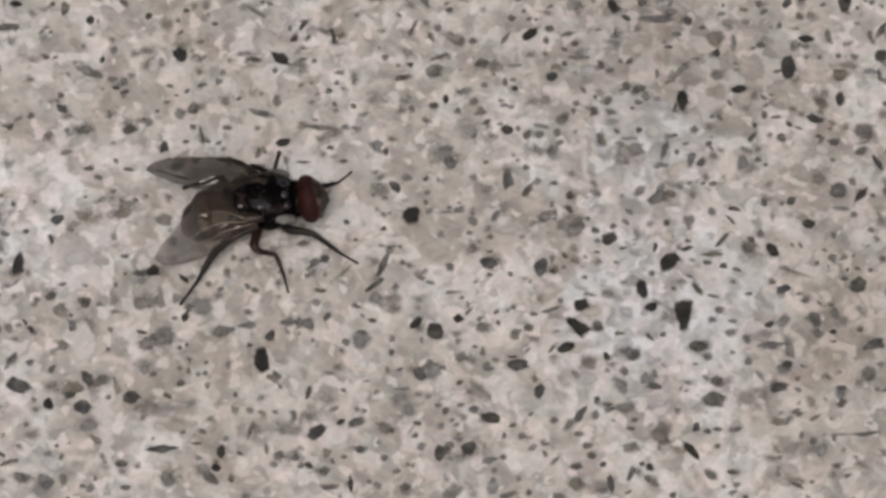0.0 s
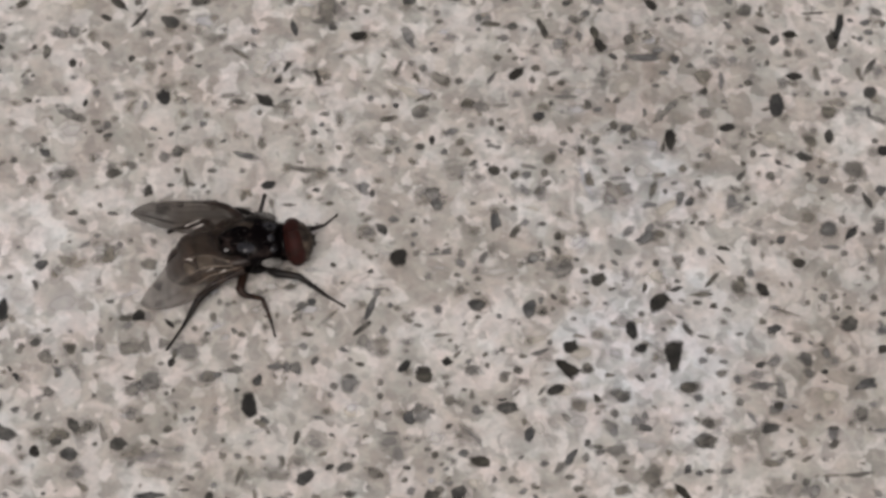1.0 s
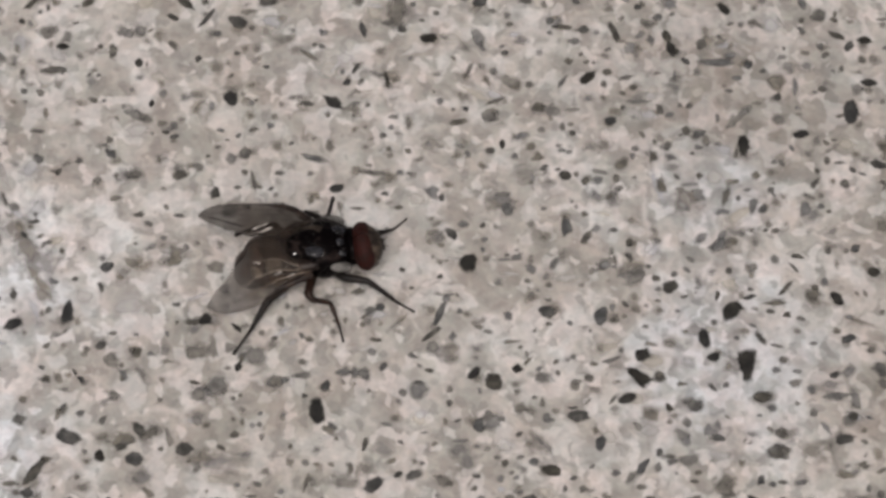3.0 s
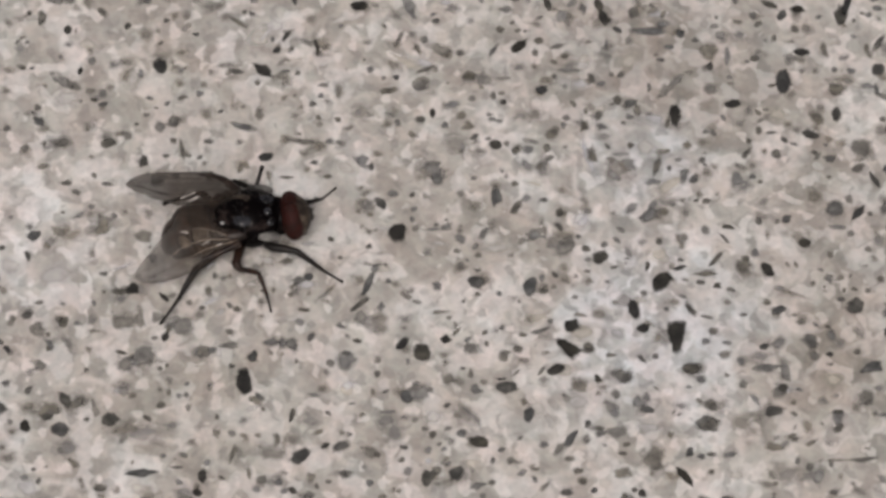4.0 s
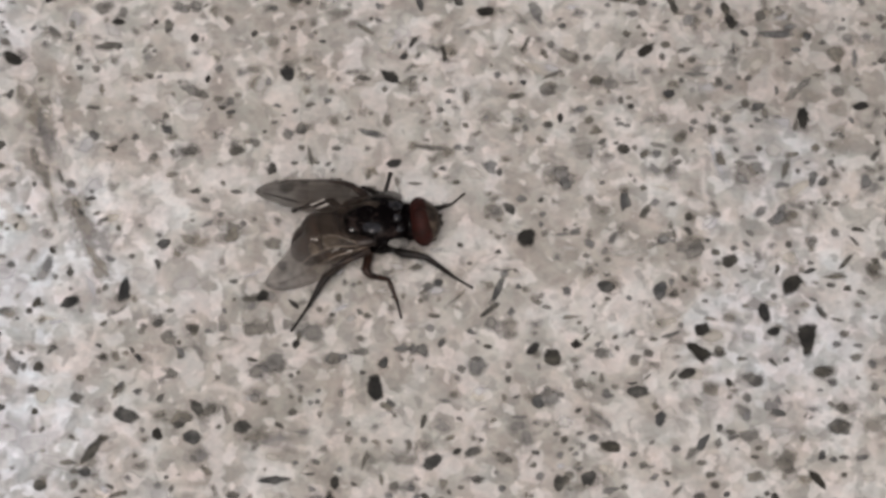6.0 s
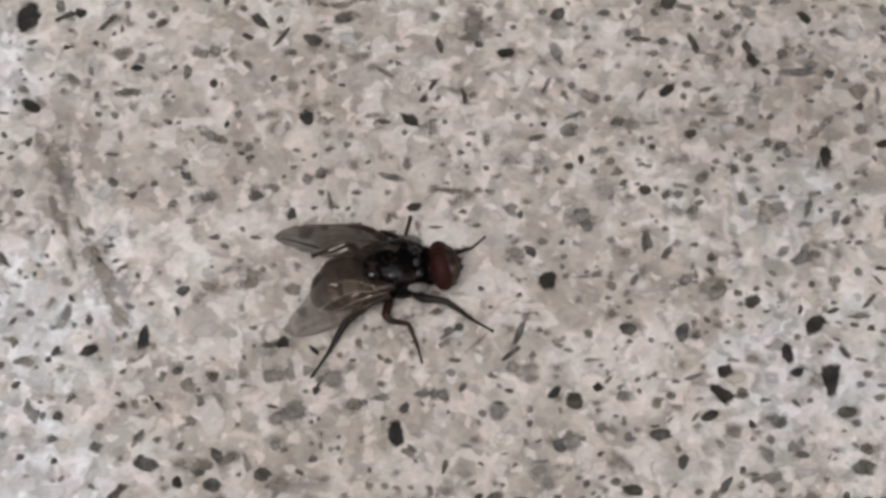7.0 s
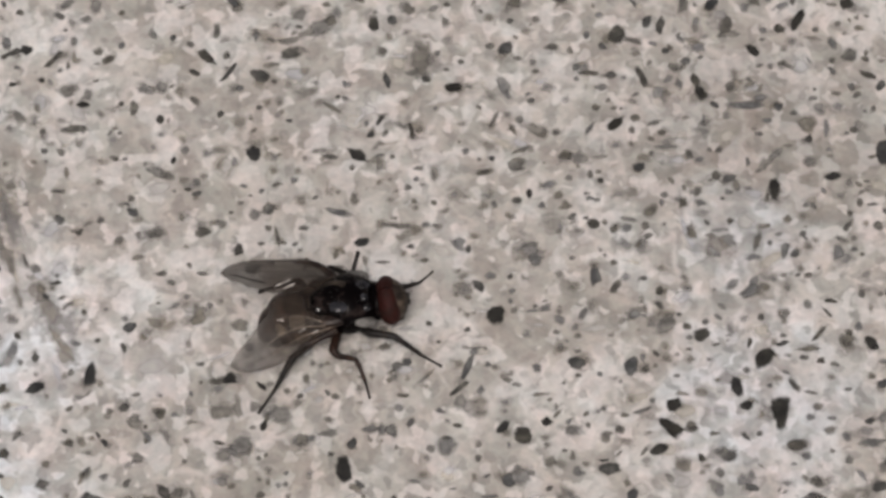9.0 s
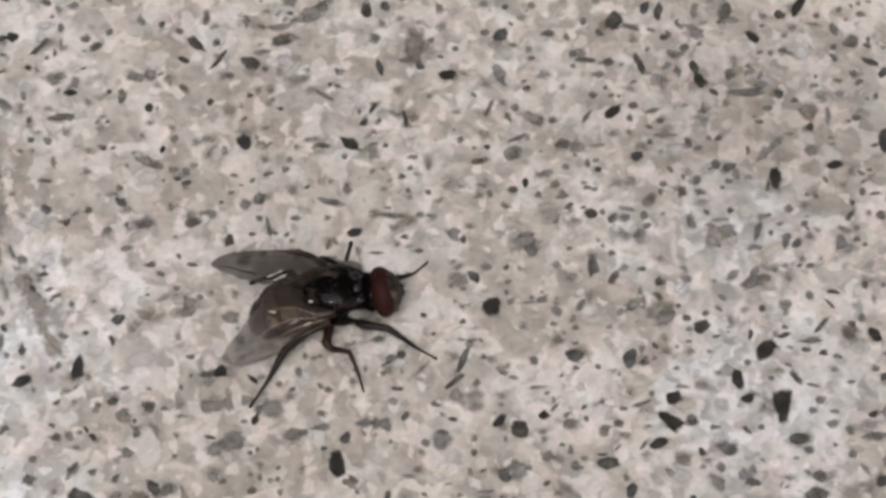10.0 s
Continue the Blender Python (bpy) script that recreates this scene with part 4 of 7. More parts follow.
chip(7.35, 8.12, 0.67, 0.64, 83, 2)
chip(9.51, 9.49, 0.62, 0.47, 19, 1)
chip(11.63, 8.88, 1.46, 0.58, 93, 0)
chip(13.36, 10.32, 0.79, 0.72, 7, 3)
chip(14.40, 9.46, 0.92, 0.51, 13, 0)
chip(17.97, 7.67, 0.95, 0.51, 151, 1)
chip(18.29, 8.69, 1.03, 0.63, 115, 3)
chip(19.23, 8.86, 0.90, 0.45, 83, 1)
chip(19.33, 10.36, 1.05, 0.87, 16, 2)
chip(21.54, 9.95, 1.29, 0.32, 154, 2)
chip(21.85, 8.02, 0.74, 0.72, 17, 0)
chip(-26.28, 7.42, 0.59, 0.50, 44, 1)
chip(-20.88, 7.21, 0.45, 0.44, 110, 1)
chip(-17.25, 7.05, 0.96, 0.71, 178, 3)
chip(-15.13, 7.07, 0.84, 0.71, 17, 2)
chip(-13.39, 5.94, 0.65, 0.52, 84, 1)
chip(-12.75, 4.83, 0.67, 0.69, 128, 2)
chip(-11.65, 6.73, 1.28, 0.22, 100, 2)
chip(-7.72, 6.24, 0.84, 0.49, 31, 0)
chip(-5.94, 7.13, 1.38, 0.39, 177, 3)
chip(0.32, 5.02, 0.81, 0.63, 89, 2)
chip(2.10, 7.45, 0.53, 0.29, 45, 1)
chip(3.13, 7.00, 0.62, 0.49, 146, 1)
chip(4.03, 6.65, 0.57, 0.36, 70, 2)
chip(10.66, 5.84, 1.34, 0.35, 73, 3)
chip(11.94, 5.27, 1.06, 0.44, 81, 2)
chip(12.35, 5.07, 0.62, 0.48, 78, 2)
chip(14.41, 5.06, 0.88, 0.70, 85, 3)
chip(14.92, 6.56, 0.82, 0.30, 61, 2)
chip(16.30, 6.50, 0.59, 0.51, 82, 2)
chip(20.40, 6.83, 1.30, 1.30, 45, 3)
chip(20.87, 5.03, 1.19, 0.31, 116, 1)
chip(21.56, 5.59, 0.74, 0.59, 73, 1)
chip(-27.69, 4.22, 0.63, 0.55, 56, 1)
chip(-26.78, 3.60, 1.33, 0.43, 125, 2)
chip(-22.32, 3.55, 0.49, 0.26, 119, 0)
chip(-18.36, 1.64, 0.69, 0.50, 51, 1)
chip(-13.27, 1.68, 0.90, 0.71, 178, 4)
chip(-2.28, 3.61, 0.82, 0.54, 117, 1)
chip(-1.51, 1.92, 1.07, 0.85, 62, 0)
chip(2.51, 1.91, 1.05, 0.39, 70, 3)
chip(3.13, 4.01, 1.05, 0.70, 95, 1)
chip(4.05, 3.43, 1.05, 0.42, 67, 2)
chip(4.92, 1.83, 0.62, 0.44, 31, 2)
chip(6.03, 2.29, 0.60, 0.31, 120, 2)
chip(6.04, 3.12, 0.62, 0.35, 82, 1)
chip(10.18, 2.93, 1.01, 0.61, 51, 3)
chip(13.68, 1.67, 0.89, 0.21, 127, 2)
chip(13.86, 2.34, 0.65, 0.35, 174, 1)
chip(16.61, 2.78, 0.59, 0.46, 61, 1)
chip(18.93, 3.47, 1.18, 0.93, 61, 2)
chip(19.94, 3.09, 1.20, 0.36, 55, 0)
chip(21.34, 3.45, 1.11, 0.64, 72, 3)
chip(-27.03, 1.20, 0.74, 0.51, 156, 3)
chip(-26.02, -1.02, 0.58, 0.56, 111, 2)
chip(-23.71, 0.57, 1.08, 0.53, 94, 3)
chip(-23.52, 1.34, 0.49, 0.26, 119, 1)
chip(-22.64, 0.10, 0.61, 0.38, 94, 1)
chip(-20.08, -0.90, 1.46, 0.56, 88, 0)
chip(-18.60, 0.59, 0.71, 0.35, 111, 2)
chip(-14.20, -1.40, 0.88, 0.60, 11, 2)
chip(-13.69, -1.27, 0.68, 0.62, 97, 0)
chip(-10.21, -1.34, 0.60, 0.44, 88, 2)
chip(-5.58, -0.58, 0.50, 0.47, 92, 1)
chip(-2.83, -0.91, 1.59, 0.38, 70, 1)
chip(2.13, -0.82, 0.88, 0.68, 9, 1)
chip(4.60, -1.11, 1.05, 0.63, 74, 1)
chip(6.38, 1.30, 1.10, 0.99, 85, 4)
chip(7.90, 0.61, 0.86, 0.81, 83, 1)
chip(10.08, 0.12, 0.61, 0.31, 84, 1)
chip(10.65, -0.82, 1.24, 0.79, 56, 0)
chip(11.54, 0.00, 0.77, 0.29, 23, 1)
chip(12.59, -0.34, 1.22, 0.23, 3, 2)
chip(13.25, 0.52, 1.32, 0.30, 52, 2)
chip(14.49, 0.21, 1.00, 0.75, 85, 3)
chip(15.60, -0.03, 0.87, 0.50, 113, 0)
chip(17.39, 1.44, 0.65, 0.59, 33, 1)
chip(-27.26, -4.45, 0.91, 0.36, 44, 2)
chip(-25.83, -3.36, 0.55, 0.45, 86, 1)
chip(-25.65, -2.02, 0.99, 0.49, 12, 3)
chip(-24.09, -1.58, 0.69, 0.47, 66, 1)
chip(-23.31, -4.25, 0.78, 0.31, 49, 2)
chip(-22.63, -1.57, 0.83, 0.60, 28, 0)
chip(-18.46, -2.74, 0.60, 0.55, 41, 2)
chip(-16.79, -3.07, 0.74, 0.52, 75, 2)
chip(-12.22, -1.73, 0.72, 0.27, 129, 0)
chip(-12.10, -3.94, 0.62, 0.35, 80, 0)
chip(-11.34, -3.31, 1.14, 1.04, 96, 4)
chip(-5.74, -2.43, 0.64, 0.34, 0, 2)
chip(-3.21, -2.07, 1.19, 0.28, 41, 1)
chip(-1.26, -4.24, 0.93, 0.47, 51, 0)
chip(0.72, -4.04, 0.52, 0.53, 86, 0)
chip(5.06, -3.52, 0.97, 0.33, 23, 2)
chip(6.25, -4.38, 1.36, 0.72, 137, 0, WEDGE)
chip(6.48, -3.26, 0.82, 0.76, 57, 0)
chip(9.39, -2.40, 1.08, 0.54, 99, 0)
chip(9.76, -3.33, 0.64, 0.48, 2, 0)
chip(11.27, -3.82, 1.74, 0.90, -91, 0, WEDGE)
chip(11.98, -2.29, 1.23, 0.42, 130, 2)
chip(15.26, -4.35, 0.42, 0.40, 76, 1)
chip(16.02, -2.32, 0.69, 0.48, 17, 1)
chip(17.42, -3.99, 1.01, 0.95, 138, 2)
chip(19.53, -2.08, 0.99, 0.81, 82, 1)
chip(21.02, -3.53, 0.60, 0.49, 4, 1)
chip(-24.00, -6.38, 0.69, 0.37, 56, 2)
chip(-23.84, -5.09, 0.59, 0.52, 100, 1)
chip(-22.07, -6.86, 0.76, 0.66, 24, 2)
chip(-19.29, -4.60, 0.49, 0.33, 129, 0)
chip(-18.20, -6.83, 0.65, 0.43, 91, 2)
chip(-16.55, -7.34, 0.95, 0.56, 113, 1)
chip(-16.03, -7.49, 0.81, 0.61, 57, 3)
chip(-14.04, -4.78, 0.80, 0.29, 176, 2)
chip(-13.09, -4.96, 1.14, 1.14, 119, 4)
chip(-8.46, -6.37, 1.42, 0.77, 95, 0)
chip(-8.08, -4.96, 0.68, 0.41, 78, 1)
chip(-7.71, -7.16, 0.73, 0.27, 134, 2)
chip(-3.82, -5.21, 1.18, 1.05, 91, 3)
chip(-1.07, -7.15, 0.69, 0.55, 86, 1)
chip(-0.38, -4.76, 0.97, 0.83, 88, 1)
chip(3.53, -6.63, 1.07, 0.73, 5, 1)
chip(5.80, -5.61, 0.93, 0.53, 27, 0)
chip(7.61, -6.12, 0.52, 0.32, 114, 1)
chip(8.41, -6.94, 0.67, 0.51, 104, 3)
chip(8.79, -5.99, 1.04, 0.77, 170, 2)
chip(9.71, -5.06, 0.73, 0.30, 126, 2)
chip(12.11, -5.54, 1.10, 0.66, 177, 2)
chip(15.29, -5.52, 1.48, 0.51, 7, 2)
chip(15.80, -6.83, 0.78, 0.71, 31, 3)
chip(16.04, -6.55, 0.52, 0.47, 8, 1)
chip(16.14, -5.60, 1.33, 0.47, 103, 4)
chip(19.88, -7.02, 0.90, 0.73, 82, 3)
chip(20.10, -5.50, 1.16, 0.65, 20, 1)
chip(-22.27, -10.27, 0.79, 0.32, 6, 2)
chip(-21.16, -9.61, 1.79, 0.53, 56, 1)
chip(-20.63, -8.95, 0.59, 0.32, 166, 2)
chip(-19.71, -7.78, 1.38, 0.77, 156, 1)
chip(-18.28, -8.80, 0.68, 0.46, 88, 0)
chip(-17.29, -8.28, 0.57, 0.36, 6, 1)
chip(-16.65, -8.97, 0.94, 0.90, 18, 1)
chip(-14.47, -8.41, 0.90, 0.79, 24, 1)
chip(-12.79, -8.31, 0.55, 0.36, 172, 2)
chip(-8.86, -10.24, 1.13, 0.34, 71, 3)
chip(-6.90, -9.39, 0.88, 0.49, 99, 3)
chip(-6.26, -8.18, 0.77, 0.25, 77, 1)
chip(-5.84, -10.34, 1.04, 0.67, 46, 1)
chip(-4.71, -9.77, 0.56, 0.33, 50, 1)
chip(-4.03, -9.82, 1.02, 0.55, 38, 2)
chip(1.42, -9.07, 0.64, 0.50, 17, 2)
chip(2.18, -9.55, 1.06, 0.72, 170, 1)
chip(4.48, -8.06, 0.96, 0.63, 109, 1)
chip(6.32, -9.40, 1.04, 0.38, 56, 1)
chip(7.15, -8.55, 0.44, 0.40, 85, 1)
chip(9.84, -7.78, 0.81, 0.43, 161, 1)
chip(10.03, -10.25, 1.35, 1.02, 77, 4)
chip(11.70, -10.09, 0.51, 0.48, 79, 1)
chip(12.42, -8.34, 0.88, 0.35, 19, 2)
chip(12.54, -8.52, 1.04, 0.94, 7, 3)
chip(12.76, -7.52, 0.76, 0.67, 82, 3)
chip(15.58, -7.83, 0.94, 0.54, 15, 1)
chip(18.47, -8.75, 0.69, 0.52, 79, 2)
chip(18.51, -7.88, 0.43, 0.36, 6, 1)
chip(19.52, -10.43, 1.34, 0.42, 10, 3)
chip(-23.43, -11.47, 0.64, 0.63, 50, 1)
chip(-21.46, -10.75, 0.61, 0.60, 111, 1)
chip(-20.00, -11.99, 1.05, 0.32, 24, 3)
chip(-19.13, -12.83, 1.02, 0.53, 149, 3)
chip(-18.22, -13.03, 0.93, 0.78, 97, 3)
chip(-14.77, -12.03, 0.74, 0.46, 173, 2)
chip(-13.02, -11.25, 1.50, 0.43, 6, 1)
chip(-12.58, -12.94, 0.91, 0.92, 27, 3)
chip(-10.75, -12.75, 1.42, 0.52, 137, 2)
chip(-10.39, -12.24, 0.44, 0.42, 98, 0)
chip(-10.21, -11.38, 0.85, 0.50, 114, 0)
chip(-6.14, -12.16, 0.50, 0.33, 130, 1)
chip(-4.22, -13.18, 0.99, 0.24, 95, 0)
chip(-1.78, -13.28, 0.68, 0.49, 0, 3)
chip(-0.10, -11.53, 1.00, 0.67, 77, 1)
chip(1.16, -11.26, 0.79, 0.68, 61, 1)
chip(6.04, -12.24, 0.63, 0.39, 1, 2)
chip(7.71, -13.11, 1.06, 0.40, 98, 1)
chip(8.63, -12.57, 1.00, 0.36, 76, 2)
chip(9.49, -12.27, 0.47, 0.36, 86, 1)
chip(11.41, -11.31, 1.43, 0.43, 123, 0)
chip(12.35, -12.67, 0.82, 0.55, 141, 3)
chip(13.21, -12.49, 0.57, 0.32, 1, 2)
chip(-23.53, -13.81, 0.49, 0.49, 153, 1)
chip(0.45, -13.64, 1.15, 0.92, 47, 4)
chip(3.00, -13.71, 0.99, 0.41, 19, 3)
chip(-24.26, 9.40, 0.75, 0.55, 177, 8)
chip(-22.00, 5.40, 0.50, 0.42, 20, 8)

# fainter and smaller grains
grain(-25.73, 19.63, 0.39, 0.37, 117, 4)
grain(-25.56, 20.62, 0.62, 0.44, 97, 4)
grain(-25.16, 21.03, 0.55, 0.31, 113, 2)
grain(-24.33, 20.48, 0.50, 0.51, 166, 2)
grain(-21.49, 21.54, 0.49, 0.46, 108, 3)
grain(-21.09, 19.95, 0.70, 0.61, 168, 4)
grain(-20.68, 20.66, 0.90, 0.64, 87, 4)
grain(-19.38, 20.28, 0.38, 0.34, 170, 2)
grain(-16.44, 20.55, 0.50, 0.38, 13, 3)
grain(-9.48, 20.51, 0.48, 0.47, 160, 4)
grain(-5.73, 21.12, 0.54, 0.40, 177, 4)
grain(-5.31, 21.29, 0.38, 0.26, 178, 2)
grain(-4.29, 20.13, 0.61, 0.56, 94, 4)
grain(-3.65, 20.36, 0.48, 0.40, 91, 3)
grain(-3.64, 21.17, 0.83, 0.42, 164, 3)
grain(-2.04, 19.89, 0.40, 0.36, 135, 2)
grain(-1.56, 21.12, 0.57, 0.34, 178, 3)
grain(0.25, 21.07, 0.38, 0.38, 172, 3)
grain(0.94, 20.95, 0.46, 0.44, 91, 4)
grain(2.55, 20.62, 0.32, 0.33, 94, 1)
grain(5.93, 20.49, 0.32, 0.27, 88, 3)
grain(6.77, 20.72, 0.56, 0.47, 87, 3)
grain(8.32, 19.94, 0.32, 0.30, 86, 3)
grain(10.65, 19.66, 0.69, 0.43, 87, 4)
grain(12.40, 19.69, 0.98, 0.50, 39, 4)
grain(14.88, 19.73, 0.66, 0.36, 179, 4)
grain(14.99, 20.61, 0.44, 0.42, 7, 3)
grain(19.45, 19.61, 0.32, 0.27, 82, 2)
grain(-24.97, 17.74, 0.40, 0.33, 100, 2)
grain(-24.93, 18.59, 0.61, 0.49, 100, 4)
grain(-24.34, 17.05, 0.36, 0.28, 173, 3)
grain(-22.09, 19.30, 0.31, 0.29, 105, 3)
grain(-21.83, 17.08, 0.46, 0.32, 91, 2)
grain(-21.63, 18.60, 0.62, 0.38, 94, 3)
grain(-21.59, 17.65, 0.76, 0.24, 89, 4)
grain(-20.43, 17.95, 0.61, 0.53, 170, 3)
grain(-19.29, 18.26, 0.60, 0.46, 86, 3)
grain(-17.84, 18.90, 0.81, 0.47, 118, 3)
grain(-16.84, 18.66, 0.46, 0.38, 97, 1)
grain(-14.25, 17.53, 0.61, 0.45, 94, 3)
grain(-12.83, 18.67, 0.88, 0.32, 88, 3)
grain(-12.13, 18.38, 0.45, 0.34, 142, 2)
grain(-11.28, 18.32, 1.19, 0.38, 11, 4)
grain(-10.83, 19.16, 0.49, 0.28, 170, 2)
grain(-6.82, 17.47, 0.73, 0.60, 93, 4)
grain(-4.14, 17.32, 0.44, 0.35, 35, 2)
grain(-3.72, 19.25, 0.70, 0.51, 91, 3)
grain(-3.00, 16.78, 0.36, 0.36, 167, 2)
grain(-1.60, 17.72, 0.54, 0.49, 176, 2)
grain(-1.58, 19.35, 0.81, 0.72, 92, 5)
grain(-0.62, 19.22, 0.36, 0.37, 169, 1)
grain(-0.37, 18.22, 0.35, 0.30, 176, 4)
grain(-0.31, 16.93, 0.49, 0.36, 161, 3)
grain(0.42, 16.64, 0.51, 0.36, 89, 4)
grain(0.63, 19.29, 0.56, 0.55, 48, 3)
grain(2.24, 17.30, 0.50, 0.30, 100, 4)
grain(3.04, 18.26, 0.54, 0.35, 84, 2)
grain(3.68, 19.46, 0.42, 0.39, 178, 4)
grain(3.76, 17.49, 0.51, 0.40, 103, 2)
grain(5.40, 17.23, 0.57, 0.53, 179, 5)
grain(6.21, 17.65, 0.65, 0.34, 138, 3)
grain(6.78, 17.16, 0.39, 0.41, 7, 1)
grain(8.27, 17.42, 0.98, 0.60, 163, 4)
grain(8.33, 18.91, 0.52, 0.36, 87, 4)
grain(8.43, 16.73, 0.36, 0.32, 180, 2)
grain(9.77, 18.12, 1.15, 0.61, 179, 4)
grain(11.53, 18.27, 0.46, 0.48, 69, 3)
grain(14.02, 18.23, 0.48, 0.37, 180, 3)
grain(15.10, 18.56, 0.46, 0.37, 84, 4)
grain(16.13, 18.30, 0.58, 0.45, 152, 4)
grain(17.83, 18.55, 0.48, 0.40, 83, 3)
grain(18.29, 17.77, 0.56, 0.53, 77, 3)
grain(20.19, 17.58, 0.46, 0.31, 84, 4)
grain(20.77, 17.40, 1.15, 0.62, 79, 4)
grain(21.85, 18.31, 0.51, 0.34, 9, 3)
grain(-26.46, 13.55, 0.66, 0.47, 132, 4)
grain(-26.15, 16.41, 0.56, 0.50, 12, 3)
grain(-25.10, 14.40, 0.44, 0.36, 98, 4)
grain(-23.27, 14.68, 0.52, 0.36, 95, 4)
grain(-23.08, 16.24, 0.38, 0.32, 99, 1)
grain(-22.67, 16.09, 0.53, 0.32, 111, 3)
grain(-20.24, 14.08, 0.66, 0.54, 97, 5)
grain(-19.22, 14.75, 0.43, 0.35, 118, 2)
grain(-18.19, 15.62, 0.69, 0.60, 170, 4)
grain(-17.34, 15.60, 0.66, 0.53, 97, 4)
grain(-16.90, 13.70, 0.59, 0.24, 93, 5)
grain(-15.73, 14.81, 0.72, 0.40, 119, 3)
grain(-13.58, 15.52, 0.48, 0.36, 4, 2)
grain(-12.99, 13.66, 0.44, 0.30, 93, 5)
grain(-12.61, 14.31, 0.37, 0.33, 177, 1)
grain(-11.91, 15.87, 0.38, 0.38, 109, 3)
grain(-9.12, 14.18, 1.07, 0.27, 142, 4)
grain(-8.86, 14.84, 0.36, 0.36, 162, 2)
grain(-8.51, 14.76, 0.39, 0.22, 143, 3)
grain(-5.23, 16.24, 0.71, 0.55, 33, 4)
grain(-3.69, 16.33, 0.42, 0.28, 177, 2)
grain(-2.15, 14.05, 0.35, 0.34, 1, 4)
grain(-0.95, 15.34, 1.19, 0.61, 110, 4)
grain(0.30, 14.34, 0.39, 0.39, 85, 1)
grain(0.57, 16.10, 0.39, 0.36, 176, 2)
grain(2.52, 15.60, 0.35, 0.34, 62, 2)
grain(3.33, 13.85, 0.49, 0.49, 8, 3)
grain(3.69, 15.06, 0.72, 0.52, 178, 3)
grain(3.95, 14.27, 0.37, 0.30, 88, 4)
grain(4.22, 13.76, 0.38, 0.39, 79, 3)
grain(4.57, 13.73, 0.23, 0.23, 9, 4)
grain(5.17, 14.14, 0.67, 0.51, 146, 5)
grain(6.40, 14.71, 0.83, 0.67, 56, 4)
grain(7.34, 15.09, 0.89, 0.45, 101, 3)
grain(11.74, 16.06, 0.44, 0.30, 86, 4)
grain(12.33, 16.28, 0.61, 0.32, 13, 3)
grain(13.68, 14.13, 0.47, 0.34, 3, 4)
grain(13.80, 14.63, 0.30, 0.28, 81, 3)
grain(13.93, 13.59, 0.53, 0.53, 31, 4)
grain(14.70, 15.70, 0.61, 0.43, 119, 2)
grain(14.74, 16.37, 0.49, 0.35, 57, 3)
grain(14.85, 14.35, 0.53, 0.38, 3, 4)
grain(15.69, 14.17, 0.34, 0.31, 81, 2)
grain(15.85, 14.29, 0.39, 0.39, 67, 3)
grain(17.54, 13.96, 0.54, 0.52, 75, 3)
grain(18.70, 14.68, 0.47, 0.40, 82, 3)
grain(19.05, 16.46, 1.38, 0.23, 3, 4)
grain(20.71, 15.99, 0.44, 0.34, 165, 2)
grain(21.11, 14.83, 0.46, 0.40, 30, 2)
grain(21.55, 15.25, 0.56, 0.42, 174, 2)
grain(22.27, 15.80, 0.63, 0.40, 85, 3)
grain(-28.28, 13.24, 0.39, 0.38, 119, 3)
grain(-27.94, 13.37, 1.00, 0.53, 179, 5)
grain(-27.54, 12.22, 1.36, 0.22, 170, 4)
grain(-27.21, 10.88, 0.52, 0.30, 114, 2)
grain(-26.74, 12.80, 0.46, 0.39, 99, 3)
grain(-22.89, 13.18, 0.61, 0.39, 105, 3)
grain(-22.72, 12.00, 0.49, 0.39, 125, 2)
grain(-22.69, 11.36, 0.35, 0.34, 163, 5)
grain(-21.93, 11.90, 0.65, 0.46, 148, 3)
grain(-21.69, 10.72, 0.56, 0.43, 85, 4)
grain(-20.97, 13.20, 0.61, 0.45, 96, 3)
grain(-19.69, 12.97, 0.34, 0.29, 66, 3)
grain(-19.37, 11.42, 0.37, 0.36, 164, 3)
grain(-19.26, 12.97, 0.30, 0.28, 172, 3)
grain(-18.94, 11.42, 0.37, 0.25, 45, 4)
grain(-17.88, 11.06, 0.46, 0.45, 165, 5)
grain(-17.55, 12.07, 0.66, 0.42, 94, 5)
grain(-16.07, 11.85, 0.61, 0.51, 96, 3)
grain(-13.76, 11.09, 0.58, 0.36, 93, 4)
grain(-12.83, 12.95, 0.46, 0.30, 44, 3)
grain(-12.26, 11.81, 0.36, 0.36, 105, 5)
grain(-11.81, 11.21, 0.65, 0.42, 93, 5)
grain(-11.79, 12.38, 0.72, 0.51, 32, 5)
grain(-11.18, 13.47, 0.37, 0.24, 180, 1)
grain(-8.18, 10.60, 0.43, 0.30, 92, 4)
grain(-7.54, 13.19, 0.54, 0.32, 91, 3)
grain(-6.86, 11.28, 0.48, 0.28, 0, 3)
grain(-6.79, 10.57, 0.94, 0.72, 92, 5)
grain(-6.29, 11.18, 0.38, 0.32, 92, 3)
grain(-3.11, 12.01, 0.25, 0.24, 91, 4)
grain(-2.81, 11.44, 0.52, 0.40, 79, 3)
grain(-2.19, 10.94, 0.29, 0.27, 90, 4)
grain(-1.58, 10.98, 0.36, 0.36, 2, 1)
grain(-0.59, 12.81, 0.88, 0.32, 113, 4)
grain(-0.42, 10.62, 0.97, 0.87, 70, 4)
grain(-0.24, 13.25, 0.54, 0.45, 89, 3)
grain(0.17, 11.40, 0.76, 0.48, 44, 5)
grain(1.48, 12.42, 0.49, 0.49, 5, 3)
grain(3.05, 12.60, 0.98, 0.31, 58, 3)
grain(3.51, 10.92, 0.73, 0.26, 1, 4)
